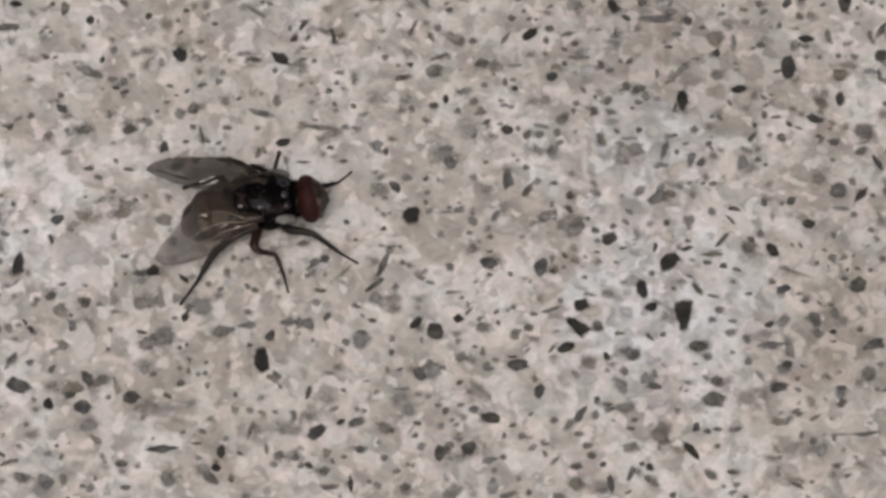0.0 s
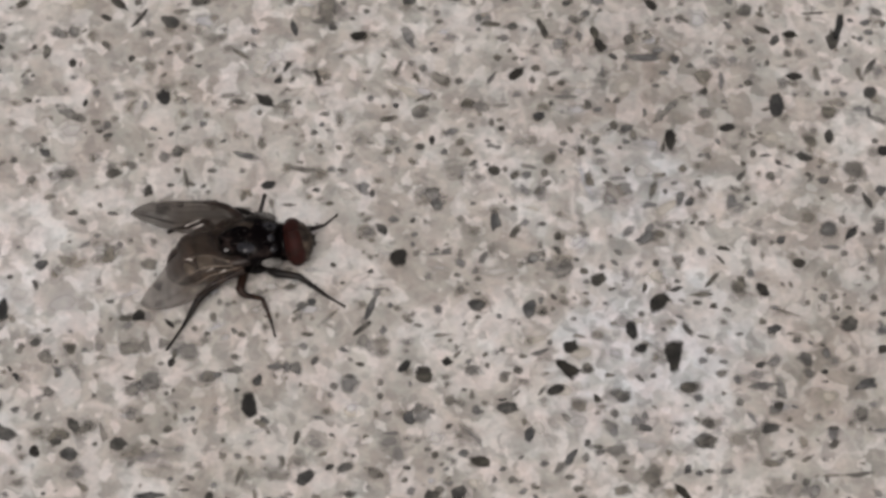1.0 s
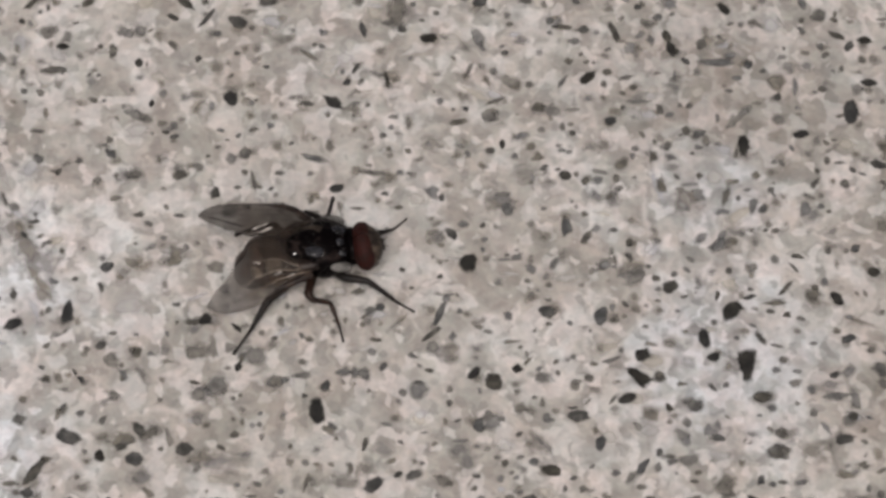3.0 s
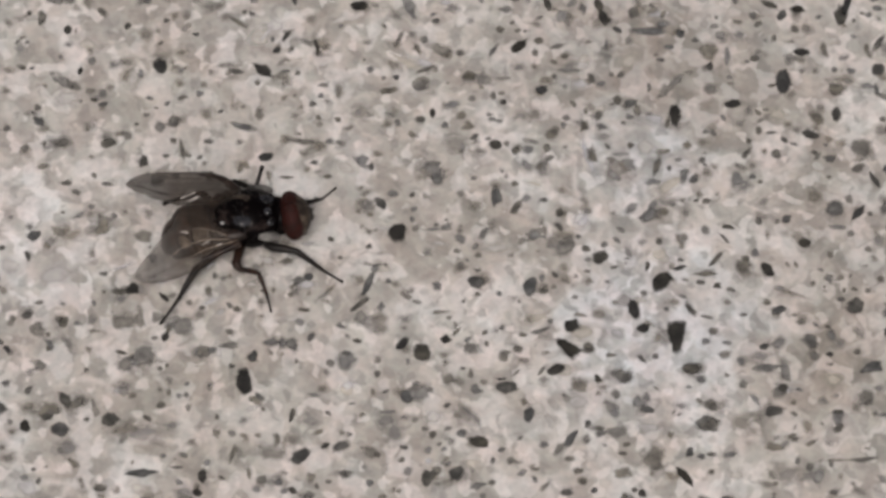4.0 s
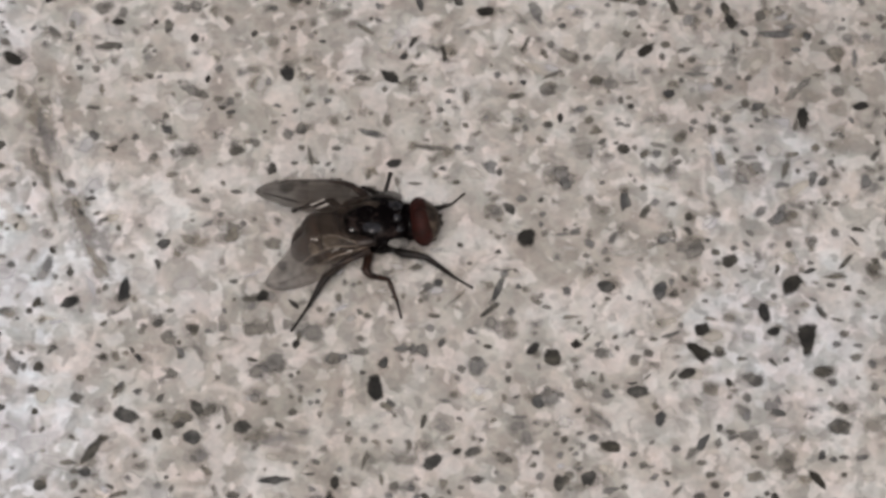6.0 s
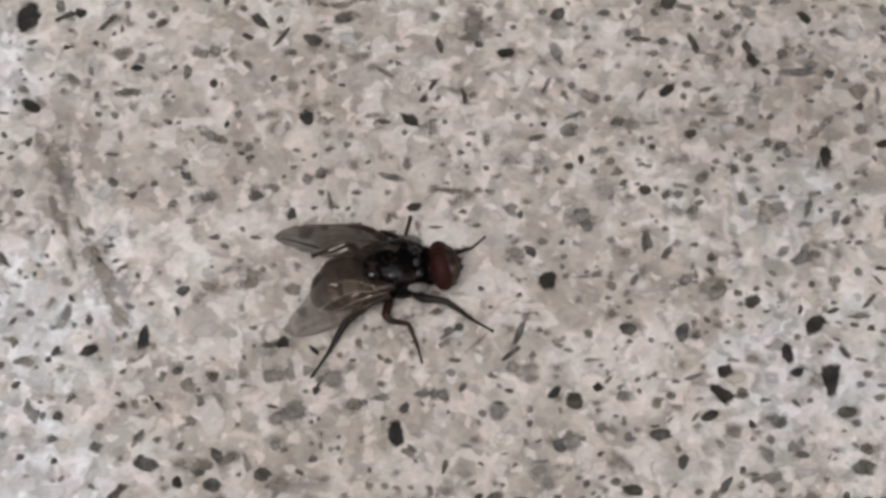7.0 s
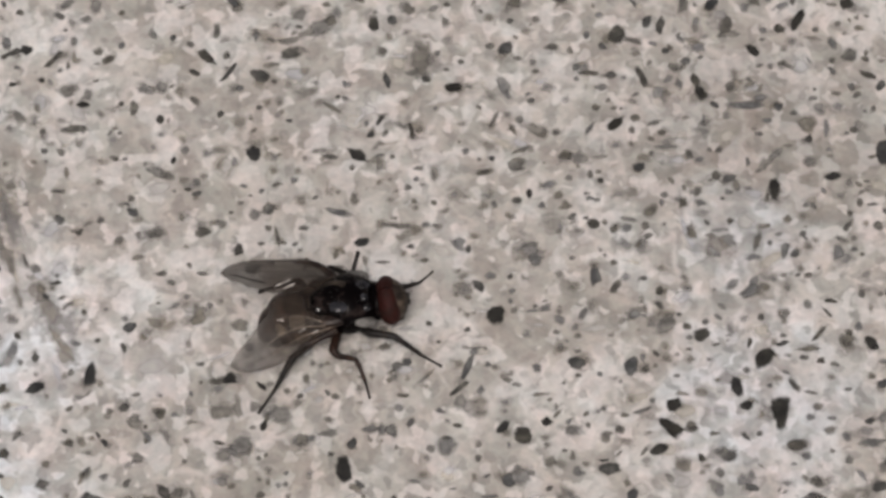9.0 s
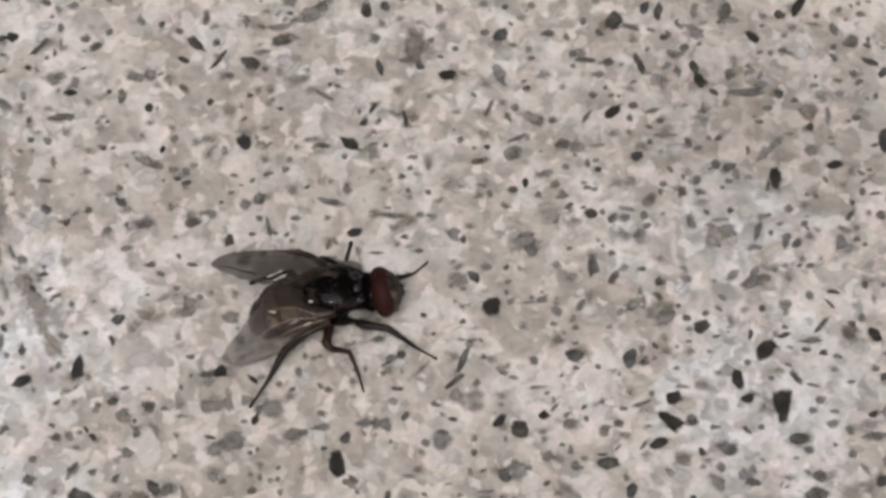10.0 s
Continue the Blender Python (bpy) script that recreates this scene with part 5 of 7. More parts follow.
grain(5.00, 11.77, 0.51, 0.36, 88, 5)
grain(5.01, 12.48, 0.58, 0.36, 89, 4)
grain(5.21, 13.19, 0.49, 0.49, 10, 2)
grain(5.91, 11.91, 0.35, 0.34, 10, 4)
grain(5.95, 11.04, 0.45, 0.32, 88, 3)
grain(6.17, 12.86, 1.00, 0.36, 16, 3)
grain(6.46, 12.22, 0.46, 0.45, 80, 2)
grain(8.14, 10.62, 0.58, 0.37, 37, 3)
grain(8.46, 13.01, 0.70, 0.26, 81, 3)
grain(8.67, 11.19, 0.31, 0.32, 45, 3)
grain(9.09, 11.16, 0.46, 0.45, 77, 2)
grain(11.05, 12.05, 0.55, 0.28, 1, 3)
grain(11.48, 12.83, 0.55, 0.33, 170, 2)
grain(11.68, 10.78, 1.06, 0.30, 47, 4)
grain(12.37, 11.32, 0.67, 0.23, 1, 4)
grain(12.73, 13.24, 0.43, 0.44, 36, 2)
grain(13.41, 12.57, 1.12, 0.88, 69, 4)
grain(14.21, 12.31, 1.09, 0.36, 87, 4)
grain(14.29, 11.03, 0.30, 0.29, 78, 3)
grain(14.31, 10.66, 0.35, 0.19, 1, 4)
grain(15.16, 11.98, 0.30, 0.24, 4, 3)
grain(15.49, 12.15, 0.49, 0.40, 5, 2)
grain(16.31, 10.58, 0.44, 0.42, 71, 4)
grain(16.49, 13.34, 0.54, 0.32, 80, 3)
grain(17.75, 11.46, 0.51, 0.48, 74, 5)
grain(18.37, 11.46, 0.37, 0.36, 63, 5)
grain(19.31, 11.54, 0.46, 0.32, 85, 3)
grain(19.92, 10.84, 0.54, 0.32, 167, 2)
grain(19.94, 12.28, 0.67, 0.33, 49, 5)
grain(20.11, 11.44, 0.49, 0.48, 21, 3)
grain(20.71, 10.61, 0.75, 0.52, 3, 4)
grain(20.91, 12.80, 0.61, 0.32, 79, 3)
grain(-28.80, 10.44, 0.51, 0.50, 131, 2)
grain(-27.96, 10.30, 0.53, 0.29, 104, 3)
grain(-27.39, 9.77, 0.63, 0.24, 6, 2)
grain(-26.81, 9.54, 0.55, 0.32, 27, 3)
grain(-26.60, 10.14, 0.43, 0.27, 95, 5)
grain(-25.08, 9.84, 0.52, 0.29, 88, 3)
grain(-24.23, 9.91, 0.58, 0.48, 175, 4)
grain(-23.50, 8.92, 0.43, 0.42, 111, 5)
grain(-21.93, 9.62, 0.84, 0.32, 180, 3)
grain(-20.13, 10.04, 0.69, 0.52, 178, 5)
grain(-19.96, 7.86, 0.45, 0.44, 109, 3)
grain(-18.56, 9.09, 0.50, 0.36, 95, 4)
grain(-16.53, 9.47, 0.29, 0.29, 138, 4)
grain(-16.17, 7.98, 0.45, 0.32, 94, 3)
grain(-16.08, 10.07, 0.52, 0.37, 179, 4)
grain(-15.89, 9.54, 0.43, 0.27, 165, 1)
grain(-15.51, 9.94, 0.75, 0.51, 94, 3)
grain(-13.82, 8.13, 0.27, 0.28, 161, 3)
grain(-13.38, 8.70, 0.32, 0.33, 119, 4)
grain(-13.31, 9.69, 0.49, 0.31, 165, 3)
grain(-12.97, 9.10, 0.30, 0.24, 178, 3)
grain(-12.42, 9.37, 0.38, 0.38, 108, 3)
grain(-11.71, 9.70, 0.70, 0.33, 20, 4)
grain(-10.89, 9.98, 0.43, 0.42, 100, 4)
grain(-10.49, 8.78, 0.93, 0.77, 94, 5)
grain(-8.04, 8.74, 0.85, 0.54, 103, 4)
grain(-6.86, 9.74, 0.43, 0.42, 95, 5)
grain(-6.21, 7.59, 0.40, 0.22, 0, 4)
grain(-5.27, 8.56, 0.37, 0.32, 91, 2)
grain(-5.18, 8.16, 0.40, 0.37, 179, 5)
grain(-5.08, 10.49, 0.52, 0.34, 0, 4)
grain(-4.33, 8.43, 0.41, 0.34, 142, 2)
grain(-4.30, 10.26, 0.94, 0.66, 91, 5)
grain(-3.35, 8.90, 0.29, 0.30, 172, 4)
grain(-2.82, 8.71, 0.35, 0.26, 0, 5)
grain(-1.91, 8.78, 0.58, 0.33, 0, 5)
grain(-1.49, 8.29, 0.54, 0.36, 150, 4)
grain(0.72, 8.17, 0.50, 0.36, 89, 4)
grain(1.10, 9.36, 0.72, 0.72, 82, 4)
grain(1.50, 8.77, 0.58, 0.52, 50, 3)
grain(1.81, 8.14, 0.64, 0.65, 71, 4)
grain(2.03, 9.70, 0.43, 0.42, 85, 4)
grain(2.49, 10.37, 0.29, 0.26, 3, 4)
grain(2.83, 8.75, 0.32, 0.30, 86, 4)
grain(3.02, 9.94, 0.75, 0.38, 89, 3)
grain(3.30, 8.39, 0.36, 0.32, 2, 3)
grain(3.37, 10.05, 0.40, 0.26, 1, 4)
grain(3.50, 9.52, 0.38, 0.38, 78, 1)
grain(5.01, 8.83, 1.07, 0.90, 87, 5)
grain(7.39, 9.04, 0.42, 0.31, 111, 3)
grain(8.12, 8.09, 0.54, 0.51, 7, 3)
grain(8.95, 9.65, 0.55, 0.56, 22, 2)
grain(9.13, 8.33, 0.29, 0.26, 6, 4)
grain(9.82, 9.03, 0.65, 0.36, 88, 4)
grain(10.44, 10.40, 0.53, 0.32, 93, 2)
grain(11.13, 10.20, 0.86, 0.54, 76, 4)
grain(11.24, 8.41, 0.95, 0.26, 84, 3)
grain(13.03, 7.80, 0.42, 0.32, 3, 3)
grain(13.37, 7.77, 0.57, 0.34, 140, 3)
grain(13.89, 8.66, 0.56, 0.28, 114, 3)
grain(14.62, 8.40, 0.69, 0.52, 3, 5)
grain(15.10, 9.07, 0.66, 0.65, 55, 5)
grain(15.53, 7.91, 0.67, 0.38, 87, 3)
grain(16.17, 7.78, 0.69, 0.24, 1, 3)
grain(16.94, 8.35, 0.50, 0.47, 73, 5)
grain(21.24, 10.39, 0.77, 0.24, 102, 2)
grain(21.45, 8.60, 0.43, 0.36, 5, 3)
grain(-28.21, 7.28, 0.53, 0.51, 153, 5)
grain(-28.07, 7.48, 0.37, 0.32, 100, 3)
grain(-27.96, 6.30, 0.40, 0.29, 177, 4)
grain(-27.08, 5.84, 0.36, 0.31, 173, 3)
grain(-26.23, 6.27, 0.48, 0.43, 3, 2)
grain(-25.61, 5.16, 0.52, 0.33, 21, 4)
grain(-24.57, 5.17, 0.37, 0.35, 105, 2)
grain(-23.32, 5.56, 0.84, 0.26, 109, 3)
grain(-22.90, 5.17, 0.64, 0.59, 105, 4)
grain(-21.85, 4.69, 0.35, 0.26, 80, 3)
grain(-19.06, 6.75, 0.48, 0.39, 177, 3)
grain(-19.05, 6.52, 0.71, 0.70, 118, 5)
grain(-18.17, 7.01, 0.45, 0.38, 97, 3)
grain(-18.11, 5.67, 0.69, 0.36, 20, 4)
grain(-17.01, 4.68, 0.48, 0.46, 169, 2)
grain(-15.89, 6.25, 0.40, 0.37, 174, 6)
grain(-15.71, 5.11, 0.56, 0.30, 122, 3)
grain(-15.06, 4.66, 0.66, 0.34, 166, 3)
grain(-14.24, 7.44, 0.65, 0.50, 153, 4)
grain(-12.38, 6.30, 0.42, 0.31, 179, 2)
grain(-12.09, 7.16, 0.43, 0.41, 102, 4)
grain(-11.89, 5.20, 0.37, 0.38, 112, 2)
grain(-11.29, 6.31, 0.36, 0.24, 180, 3)
grain(-10.79, 6.22, 0.43, 0.30, 31, 3)
grain(-10.42, 7.17, 0.66, 0.35, 0, 3)
grain(-10.29, 5.34, 0.36, 0.23, 180, 1)
grain(-8.88, 7.11, 0.52, 0.44, 178, 5)
grain(-8.87, 5.58, 0.55, 0.36, 81, 4)
grain(-7.49, 5.13, 1.13, 0.36, 99, 5)
grain(-6.75, 5.10, 0.82, 0.23, 0, 3)
grain(-5.44, 5.93, 0.48, 0.35, 0, 2)
grain(-4.74, 5.15, 0.48, 0.31, 0, 2)
grain(-3.14, 6.14, 0.68, 0.53, 34, 3)
grain(-2.77, 5.68, 0.51, 0.38, 86, 2)
grain(0.11, 5.90, 0.89, 0.31, 0, 3)
grain(2.74, 7.36, 0.36, 0.29, 51, 3)
grain(3.58, 7.10, 0.43, 0.36, 88, 4)
grain(3.62, 5.18, 0.49, 0.35, 89, 5)
grain(4.01, 4.79, 0.42, 0.39, 4, 3)
grain(4.47, 5.74, 0.70, 0.53, 88, 5)
grain(4.62, 6.75, 0.63, 0.52, 38, 3)
grain(4.81, 7.21, 0.93, 0.29, 161, 4)
grain(5.32, 5.81, 1.20, 0.89, 88, 5)
grain(5.54, 6.85, 0.59, 0.45, 88, 3)
grain(8.36, 6.94, 0.52, 0.29, 134, 2)
grain(8.51, 5.41, 1.06, 0.53, 88, 5)
grain(8.93, 6.52, 0.86, 0.26, 1, 4)
grain(9.37, 5.90, 0.78, 0.71, 82, 4)
grain(9.47, 6.98, 0.47, 0.42, 62, 2)
grain(11.22, 6.70, 0.32, 0.26, 38, 3)
grain(11.68, 6.18, 0.42, 0.27, 2, 2)
grain(12.81, 6.15, 0.50, 0.40, 68, 2)
grain(14.45, 5.87, 0.36, 0.35, 60, 5)
grain(15.03, 7.28, 0.34, 0.34, 52, 2)
grain(15.11, 5.26, 0.37, 0.38, 59, 2)
grain(15.16, 5.88, 0.36, 0.35, 59, 4)
grain(15.47, 4.93, 0.32, 0.29, 76, 4)
grain(15.75, 6.66, 0.64, 0.42, 86, 5)
grain(16.76, 7.36, 0.57, 0.38, 138, 2)
grain(17.15, 7.13, 0.41, 0.33, 147, 4)
grain(18.73, 5.22, 0.29, 0.29, 37, 4)
grain(-28.38, 1.83, 0.63, 0.43, 177, 4)
grain(-25.31, 2.77, 0.40, 0.25, 89, 1)
grain(-25.18, 3.32, 0.40, 0.28, 136, 3)
grain(-24.79, 3.77, 0.42, 0.30, 96, 4)
grain(-24.52, 3.35, 0.40, 0.36, 171, 5)
grain(-23.80, 2.17, 0.63, 0.58, 106, 5)
grain(-22.58, 4.10, 0.91, 0.53, 94, 5)
grain(-21.88, 4.27, 0.48, 0.39, 176, 1)
grain(-21.55, 3.46, 0.50, 0.26, 39, 3)
grain(-18.57, 2.25, 0.62, 0.47, 96, 5)
grain(-16.54, 4.19, 0.62, 0.37, 152, 3)
grain(-16.27, 2.91, 0.58, 0.35, 28, 5)
grain(-15.74, 3.36, 0.45, 0.36, 16, 4)
grain(-15.38, 2.82, 0.29, 0.28, 102, 3)
grain(-15.12, 2.21, 1.20, 0.83, 62, 4)
grain(-14.70, 2.85, 0.56, 0.35, 93, 4)
grain(-3.04, 3.54, 0.90, 0.88, 91, 5)
grain(-1.73, 4.13, 0.66, 0.54, 163, 3)
grain(-0.84, 4.11, 0.44, 0.32, 85, 2)
grain(-0.84, 2.72, 0.31, 0.29, 89, 4)
grain(-0.76, 3.30, 0.42, 0.39, 1, 3)
grain(0.11, 2.15, 0.65, 0.21, 0, 4)
grain(0.32, 2.41, 0.29, 0.28, 87, 3)
grain(0.76, 2.29, 0.70, 0.50, 44, 3)
grain(1.41, 1.59, 0.70, 0.55, 147, 4)
grain(2.13, 3.58, 0.91, 0.93, 37, 5)
grain(4.29, 1.54, 0.67, 0.36, 68, 4)
grain(4.50, 3.98, 0.53, 0.43, 70, 4)
grain(5.22, 2.57, 0.80, 0.29, 82, 5)
grain(5.29, 1.74, 0.41, 0.31, 2, 3)
grain(5.29, 3.83, 0.48, 0.35, 1, 3)
grain(6.91, 1.75, 0.32, 0.28, 86, 2)
grain(8.68, 1.57, 0.51, 0.28, 130, 3)
grain(10.41, 3.48, 0.79, 0.45, 74, 3)
grain(10.93, 3.25, 0.56, 0.47, 84, 4)
grain(11.36, 3.58, 0.33, 0.31, 8, 3)
grain(11.83, 1.75, 0.48, 0.41, 84, 4)
grain(12.61, 4.14, 0.70, 0.47, 86, 5)
grain(12.84, 2.21, 0.62, 0.59, 126, 3)
grain(15.32, 2.64, 0.54, 0.38, 86, 2)
grain(15.71, 1.91, 0.62, 0.35, 86, 5)
grain(16.16, 2.62, 0.35, 0.29, 82, 4)
grain(19.03, 2.35, 0.98, 0.29, 1, 4)
grain(19.59, 3.96, 0.56, 0.41, 84, 4)
grain(19.59, 2.00, 0.49, 0.41, 80, 4)
grain(20.54, 3.13, 0.30, 0.30, 35, 2)
grain(21.37, 2.30, 0.42, 0.39, 9, 3)
grain(-28.07, -0.83, 0.50, 0.44, 101, 2)
grain(-25.97, 1.04, 0.68, 0.43, 178, 5)
grain(-25.41, 0.57, 0.48, 0.42, 173, 2)
grain(-23.33, -0.12, 0.35, 0.34, 131, 4)
grain(-20.95, -0.75, 0.56, 0.38, 82, 3)
grain(-20.85, 0.90, 0.73, 0.41, 159, 3)
grain(-19.81, 1.00, 0.41, 0.34, 24, 2)
grain(-17.76, 1.11, 0.57, 0.31, 166, 4)
grain(-15.68, 0.68, 0.74, 0.53, 84, 5)
grain(-15.04, -0.46, 0.50, 0.42, 7, 2)
grain(-15.00, -1.43, 0.28, 0.28, 103, 3)
grain(-12.86, 0.44, 0.53, 0.53, 168, 2)
grain(-6.66, 0.26, 0.65, 0.61, 178, 3)
grain(-6.05, -0.78, 0.57, 0.56, 94, 2)
# faint streak from the near front foot: the leg's soft shadow drawn as a grain
grain(-4.64, -1.33, 1.19, 0.26, 47, 5)
grain(-2.97, 0.22, 0.57, 0.32, 167, 5)
grain(-2.84, 1.14, 0.36, 0.38, 92, 2)
grain(-2.44, 0.10, 0.54, 0.23, 7, 2)
grain(-1.92, -0.78, 0.39, 0.34, 62, 2)
grain(-1.58, -0.90, 0.48, 0.47, 89, 5)
grain(0.31, -1.05, 0.78, 0.44, 97, 3)
grain(1.26, 0.92, 0.40, 0.41, 81, 3)
grain(1.43, 0.16, 0.40, 0.27, 101, 4)
grain(2.18, -1.48, 0.35, 0.30, 2, 3)
grain(2.19, -0.18, 0.35, 0.34, 4, 3)
grain(3.19, -1.47, 0.35, 0.31, 88, 2)
grain(5.17, -0.61, 0.57, 0.31, 82, 3)
grain(5.27, -1.24, 0.52, 0.43, 37, 3)
grain(5.74, -1.08, 0.34, 0.35, 56, 4)
grain(5.78, -0.38, 0.52, 0.31, 124, 2)
grain(7.23, 1.09, 0.53, 0.46, 3, 2)
grain(7.26, -0.18, 0.45, 0.25, 1, 4)
grain(7.30, 0.48, 0.35, 0.30, 3, 3)
grain(8.10, 1.31, 0.42, 0.42, 16, 3)
grain(8.52, 0.02, 0.42, 0.26, 15, 2)
grain(9.86, -1.39, 0.44, 0.38, 165, 3)
grain(10.62, 1.49, 0.47, 0.40, 106, 2)
grain(11.60, 0.45, 0.41, 0.30, 2, 3)
grain(11.75, -0.63, 0.56, 0.35, 2, 5)
grain(12.50, -0.78, 0.53, 0.34, 2, 2)
grain(13.25, -0.99, 0.53, 0.45, 14, 2)
grain(13.84, -1.15, 0.53, 0.38, 175, 2)
grain(14.61, 0.56, 0.47, 0.38, 166, 2)
grain(15.09, 0.85, 0.65, 0.41, 86, 3)
grain(16.13, -1.10, 0.45, 0.28, 153, 4)
grain(18.49, -0.55, 0.71, 0.44, 86, 3)
grain(18.56, 0.81, 0.43, 0.31, 102, 4)
grain(18.94, -0.55, 0.48, 0.33, 32, 4)
grain(19.11, -1.21, 0.46, 0.27, 100, 4)
grain(20.33, 1.14, 0.41, 0.35, 80, 4)
grain(20.86, -0.60, 0.51, 0.50, 66, 3)
grain(21.20, -1.47, 0.44, 0.44, 59, 3)
grain(-27.74, -4.21, 0.28, 0.27, 154, 4)
grain(-26.60, -2.27, 0.53, 0.52, 160, 3)
grain(-25.27, -4.45, 0.60, 0.35, 102, 4)
grain(-24.95, -2.42, 0.29, 0.28, 111, 3)
grain(-24.66, -4.32, 0.32, 0.30, 171, 2)
grain(-24.43, -2.02, 0.49, 0.38, 109, 2)
grain(-21.11, -3.94, 0.33, 0.33, 148, 2)
grain(-19.59, -4.20, 0.37, 0.26, 119, 1)
grain(-19.14, -2.93, 0.50, 0.42, 140, 3)
grain(-17.96, -3.35, 0.63, 0.49, 96, 3)
grain(-17.95, -2.05, 0.58, 0.41, 14, 3)
grain(-17.43, -3.82, 0.40, 0.26, 88, 4)
grain(-16.91, -2.10, 0.45, 0.35, 177, 5)
grain(-16.14, -3.19, 0.40, 0.35, 97, 4)
grain(-15.44, -2.09, 0.47, 0.23, 107, 4)
grain(-15.38, -3.59, 0.96, 0.31, 0, 5)
grain(-14.24, -3.08, 0.68, 0.55, 33, 5)
grain(-13.29, -2.92, 1.24, 0.46, 100, 4)
grain(-12.58, -3.97, 0.39, 0.28, 179, 4)
grain(-12.49, -2.79, 0.61, 0.58, 100, 4)
grain(-11.98, -3.44, 0.55, 0.32, 78, 2)
grain(-11.07, -2.00, 0.39, 0.35, 177, 4)
grain(-10.47, -2.34, 0.47, 0.30, 180, 2)
grain(-6.27, -4.30, 0.70, 0.68, 94, 3)
grain(-5.96, -3.09, 0.50, 0.49, 176, 4)
grain(-5.41, -3.86, 0.66, 0.36, 60, 2)
grain(-4.07, -3.30, 0.61, 0.36, 147, 3)
grain(-3.76, -3.82, 0.44, 0.27, 119, 5)
grain(-3.27, -4.13, 0.58, 0.33, 170, 2)
grain(-3.15, -2.85, 0.94, 0.64, 91, 4)
grain(-2.32, -3.04, 0.95, 0.98, 2, 5)
grain(-2.25, -2.26, 0.54, 0.46, 90, 4)
grain(-2.24, -3.47, 0.72, 0.70, 1, 5)
grain(-1.26, -2.87, 0.89, 0.63, 1, 5)
grain(-1.06, -1.68, 0.50, 0.32, 1, 4)
grain(-0.57, -1.93, 0.51, 0.28, 167, 4)
grain(0.42, -2.49, 0.97, 0.28, 7, 4)
grain(0.88, -2.80, 0.28, 0.24, 2, 4)
grain(1.19, -3.57, 0.79, 0.25, 52, 4)
grain(1.53, -1.89, 0.31, 0.28, 49, 3)
grain(1.70, -4.00, 0.58, 0.34, 50, 3)
grain(2.55, -3.59, 0.47, 0.32, 63, 3)
grain(2.60, -4.24, 0.49, 0.28, 96, 3)
grain(3.30, -3.34, 0.35, 0.34, 4, 3)
grain(4.23, -3.71, 0.50, 0.31, 1, 4)
grain(5.53, -2.95, 0.35, 0.37, 50, 3)
grain(6.64, -1.63, 0.41, 0.30, 2, 2)
grain(6.83, -2.60, 0.73, 0.35, 174, 4)
grain(7.28, -4.46, 0.63, 0.62, 80, 3)
grain(8.50, -1.94, 0.28, 0.28, 20, 4)
grain(10.39, -3.88, 0.77, 0.36, 57, 5)
grain(10.87, -2.29, 0.35, 0.34, 79, 2)
grain(11.62, -1.57, 0.54, 0.30, 154, 3)
grain(12.62, -4.06, 0.47, 0.44, 10, 3)
grain(12.69, -2.69, 0.74, 0.22, 162, 3)
grain(13.71, -1.84, 0.73, 0.49, 2, 5)
grain(14.38, -2.58, 0.45, 0.24, 1, 4)
grain(15.52, -1.86, 0.48, 0.41, 82, 4)
grain(15.97, -4.16, 0.80, 0.63, 84, 4)
grain(16.76, -2.57, 0.39, 0.24, 2, 4)
grain(17.00, -3.00, 0.54, 0.47, 26, 3)
grain(17.67, -3.12, 0.36, 0.29, 118, 4)
grain(18.23, -3.21, 0.35, 0.26, 3, 3)
grain(18.39, -3.65, 0.83, 0.44, 97, 3)
grain(18.90, -1.71, 0.53, 0.34, 2, 2)
grain(21.06, -2.42, 0.78, 0.61, 3, 3)
grain(-27.27, -5.90, 0.41, 0.37, 34, 2)
grain(-26.94, -5.38, 0.41, 0.37, 2, 1)
grain(-26.30, -6.14, 0.50, 0.41, 31, 4)
grain(-25.38, -7.30, 0.42, 0.40, 108, 1)
grain(-24.81, -5.12, 1.07, 0.40, 94, 4)
grain(-21.95, -5.73, 0.40, 0.40, 124, 4)
grain(-20.92, -4.58, 0.53, 0.52, 165, 3)
grain(-20.29, -6.46, 0.83, 0.29, 85, 4)
grain(-20.08, -6.06, 0.52, 0.46, 98, 2)
grain(-19.22, -6.47, 0.47, 0.47, 152, 3)
grain(-17.83, -5.45, 0.87, 0.53, 153, 4)
grain(-17.39, -4.56, 0.35, 0.34, 104, 2)
grain(-15.62, -5.71, 0.30, 0.29, 104, 4)
grain(-13.99, -5.40, 1.00, 0.86, 96, 4)
grain(-13.94, -6.86, 0.61, 0.54, 175, 4)
grain(-13.50, -7.11, 0.46, 0.40, 96, 4)
grain(-12.30, -5.66, 0.31, 0.28, 95, 2)
grain(-11.97, -5.48, 0.31, 0.25, 90, 2)
grain(-11.85, -6.91, 0.53, 0.26, 89, 4)
grain(-11.07, -7.09, 0.39, 0.29, 93, 4)
grain(-11.04, -6.45, 0.36, 0.28, 45, 3)
grain(-10.38, -4.70, 0.80, 0.75, 97, 4)
grain(-10.01, -6.69, 0.40, 0.26, 92, 4)
grain(-9.92, -4.63, 0.49, 0.49, 102, 2)
grain(-9.02, -5.49, 0.38, 0.29, 179, 1)
grain(-8.09, -7.28, 0.30, 0.29, 97, 4)
grain(-5.26, -7.05, 0.51, 0.20, 168, 4)
grain(-4.54, -5.34, 0.46, 0.40, 91, 4)
grain(-3.83, -4.78, 0.64, 0.33, 0, 3)
grain(-3.54, -7.50, 0.32, 0.18, 0, 3)
grain(-2.58, -6.95, 0.46, 0.34, 90, 4)
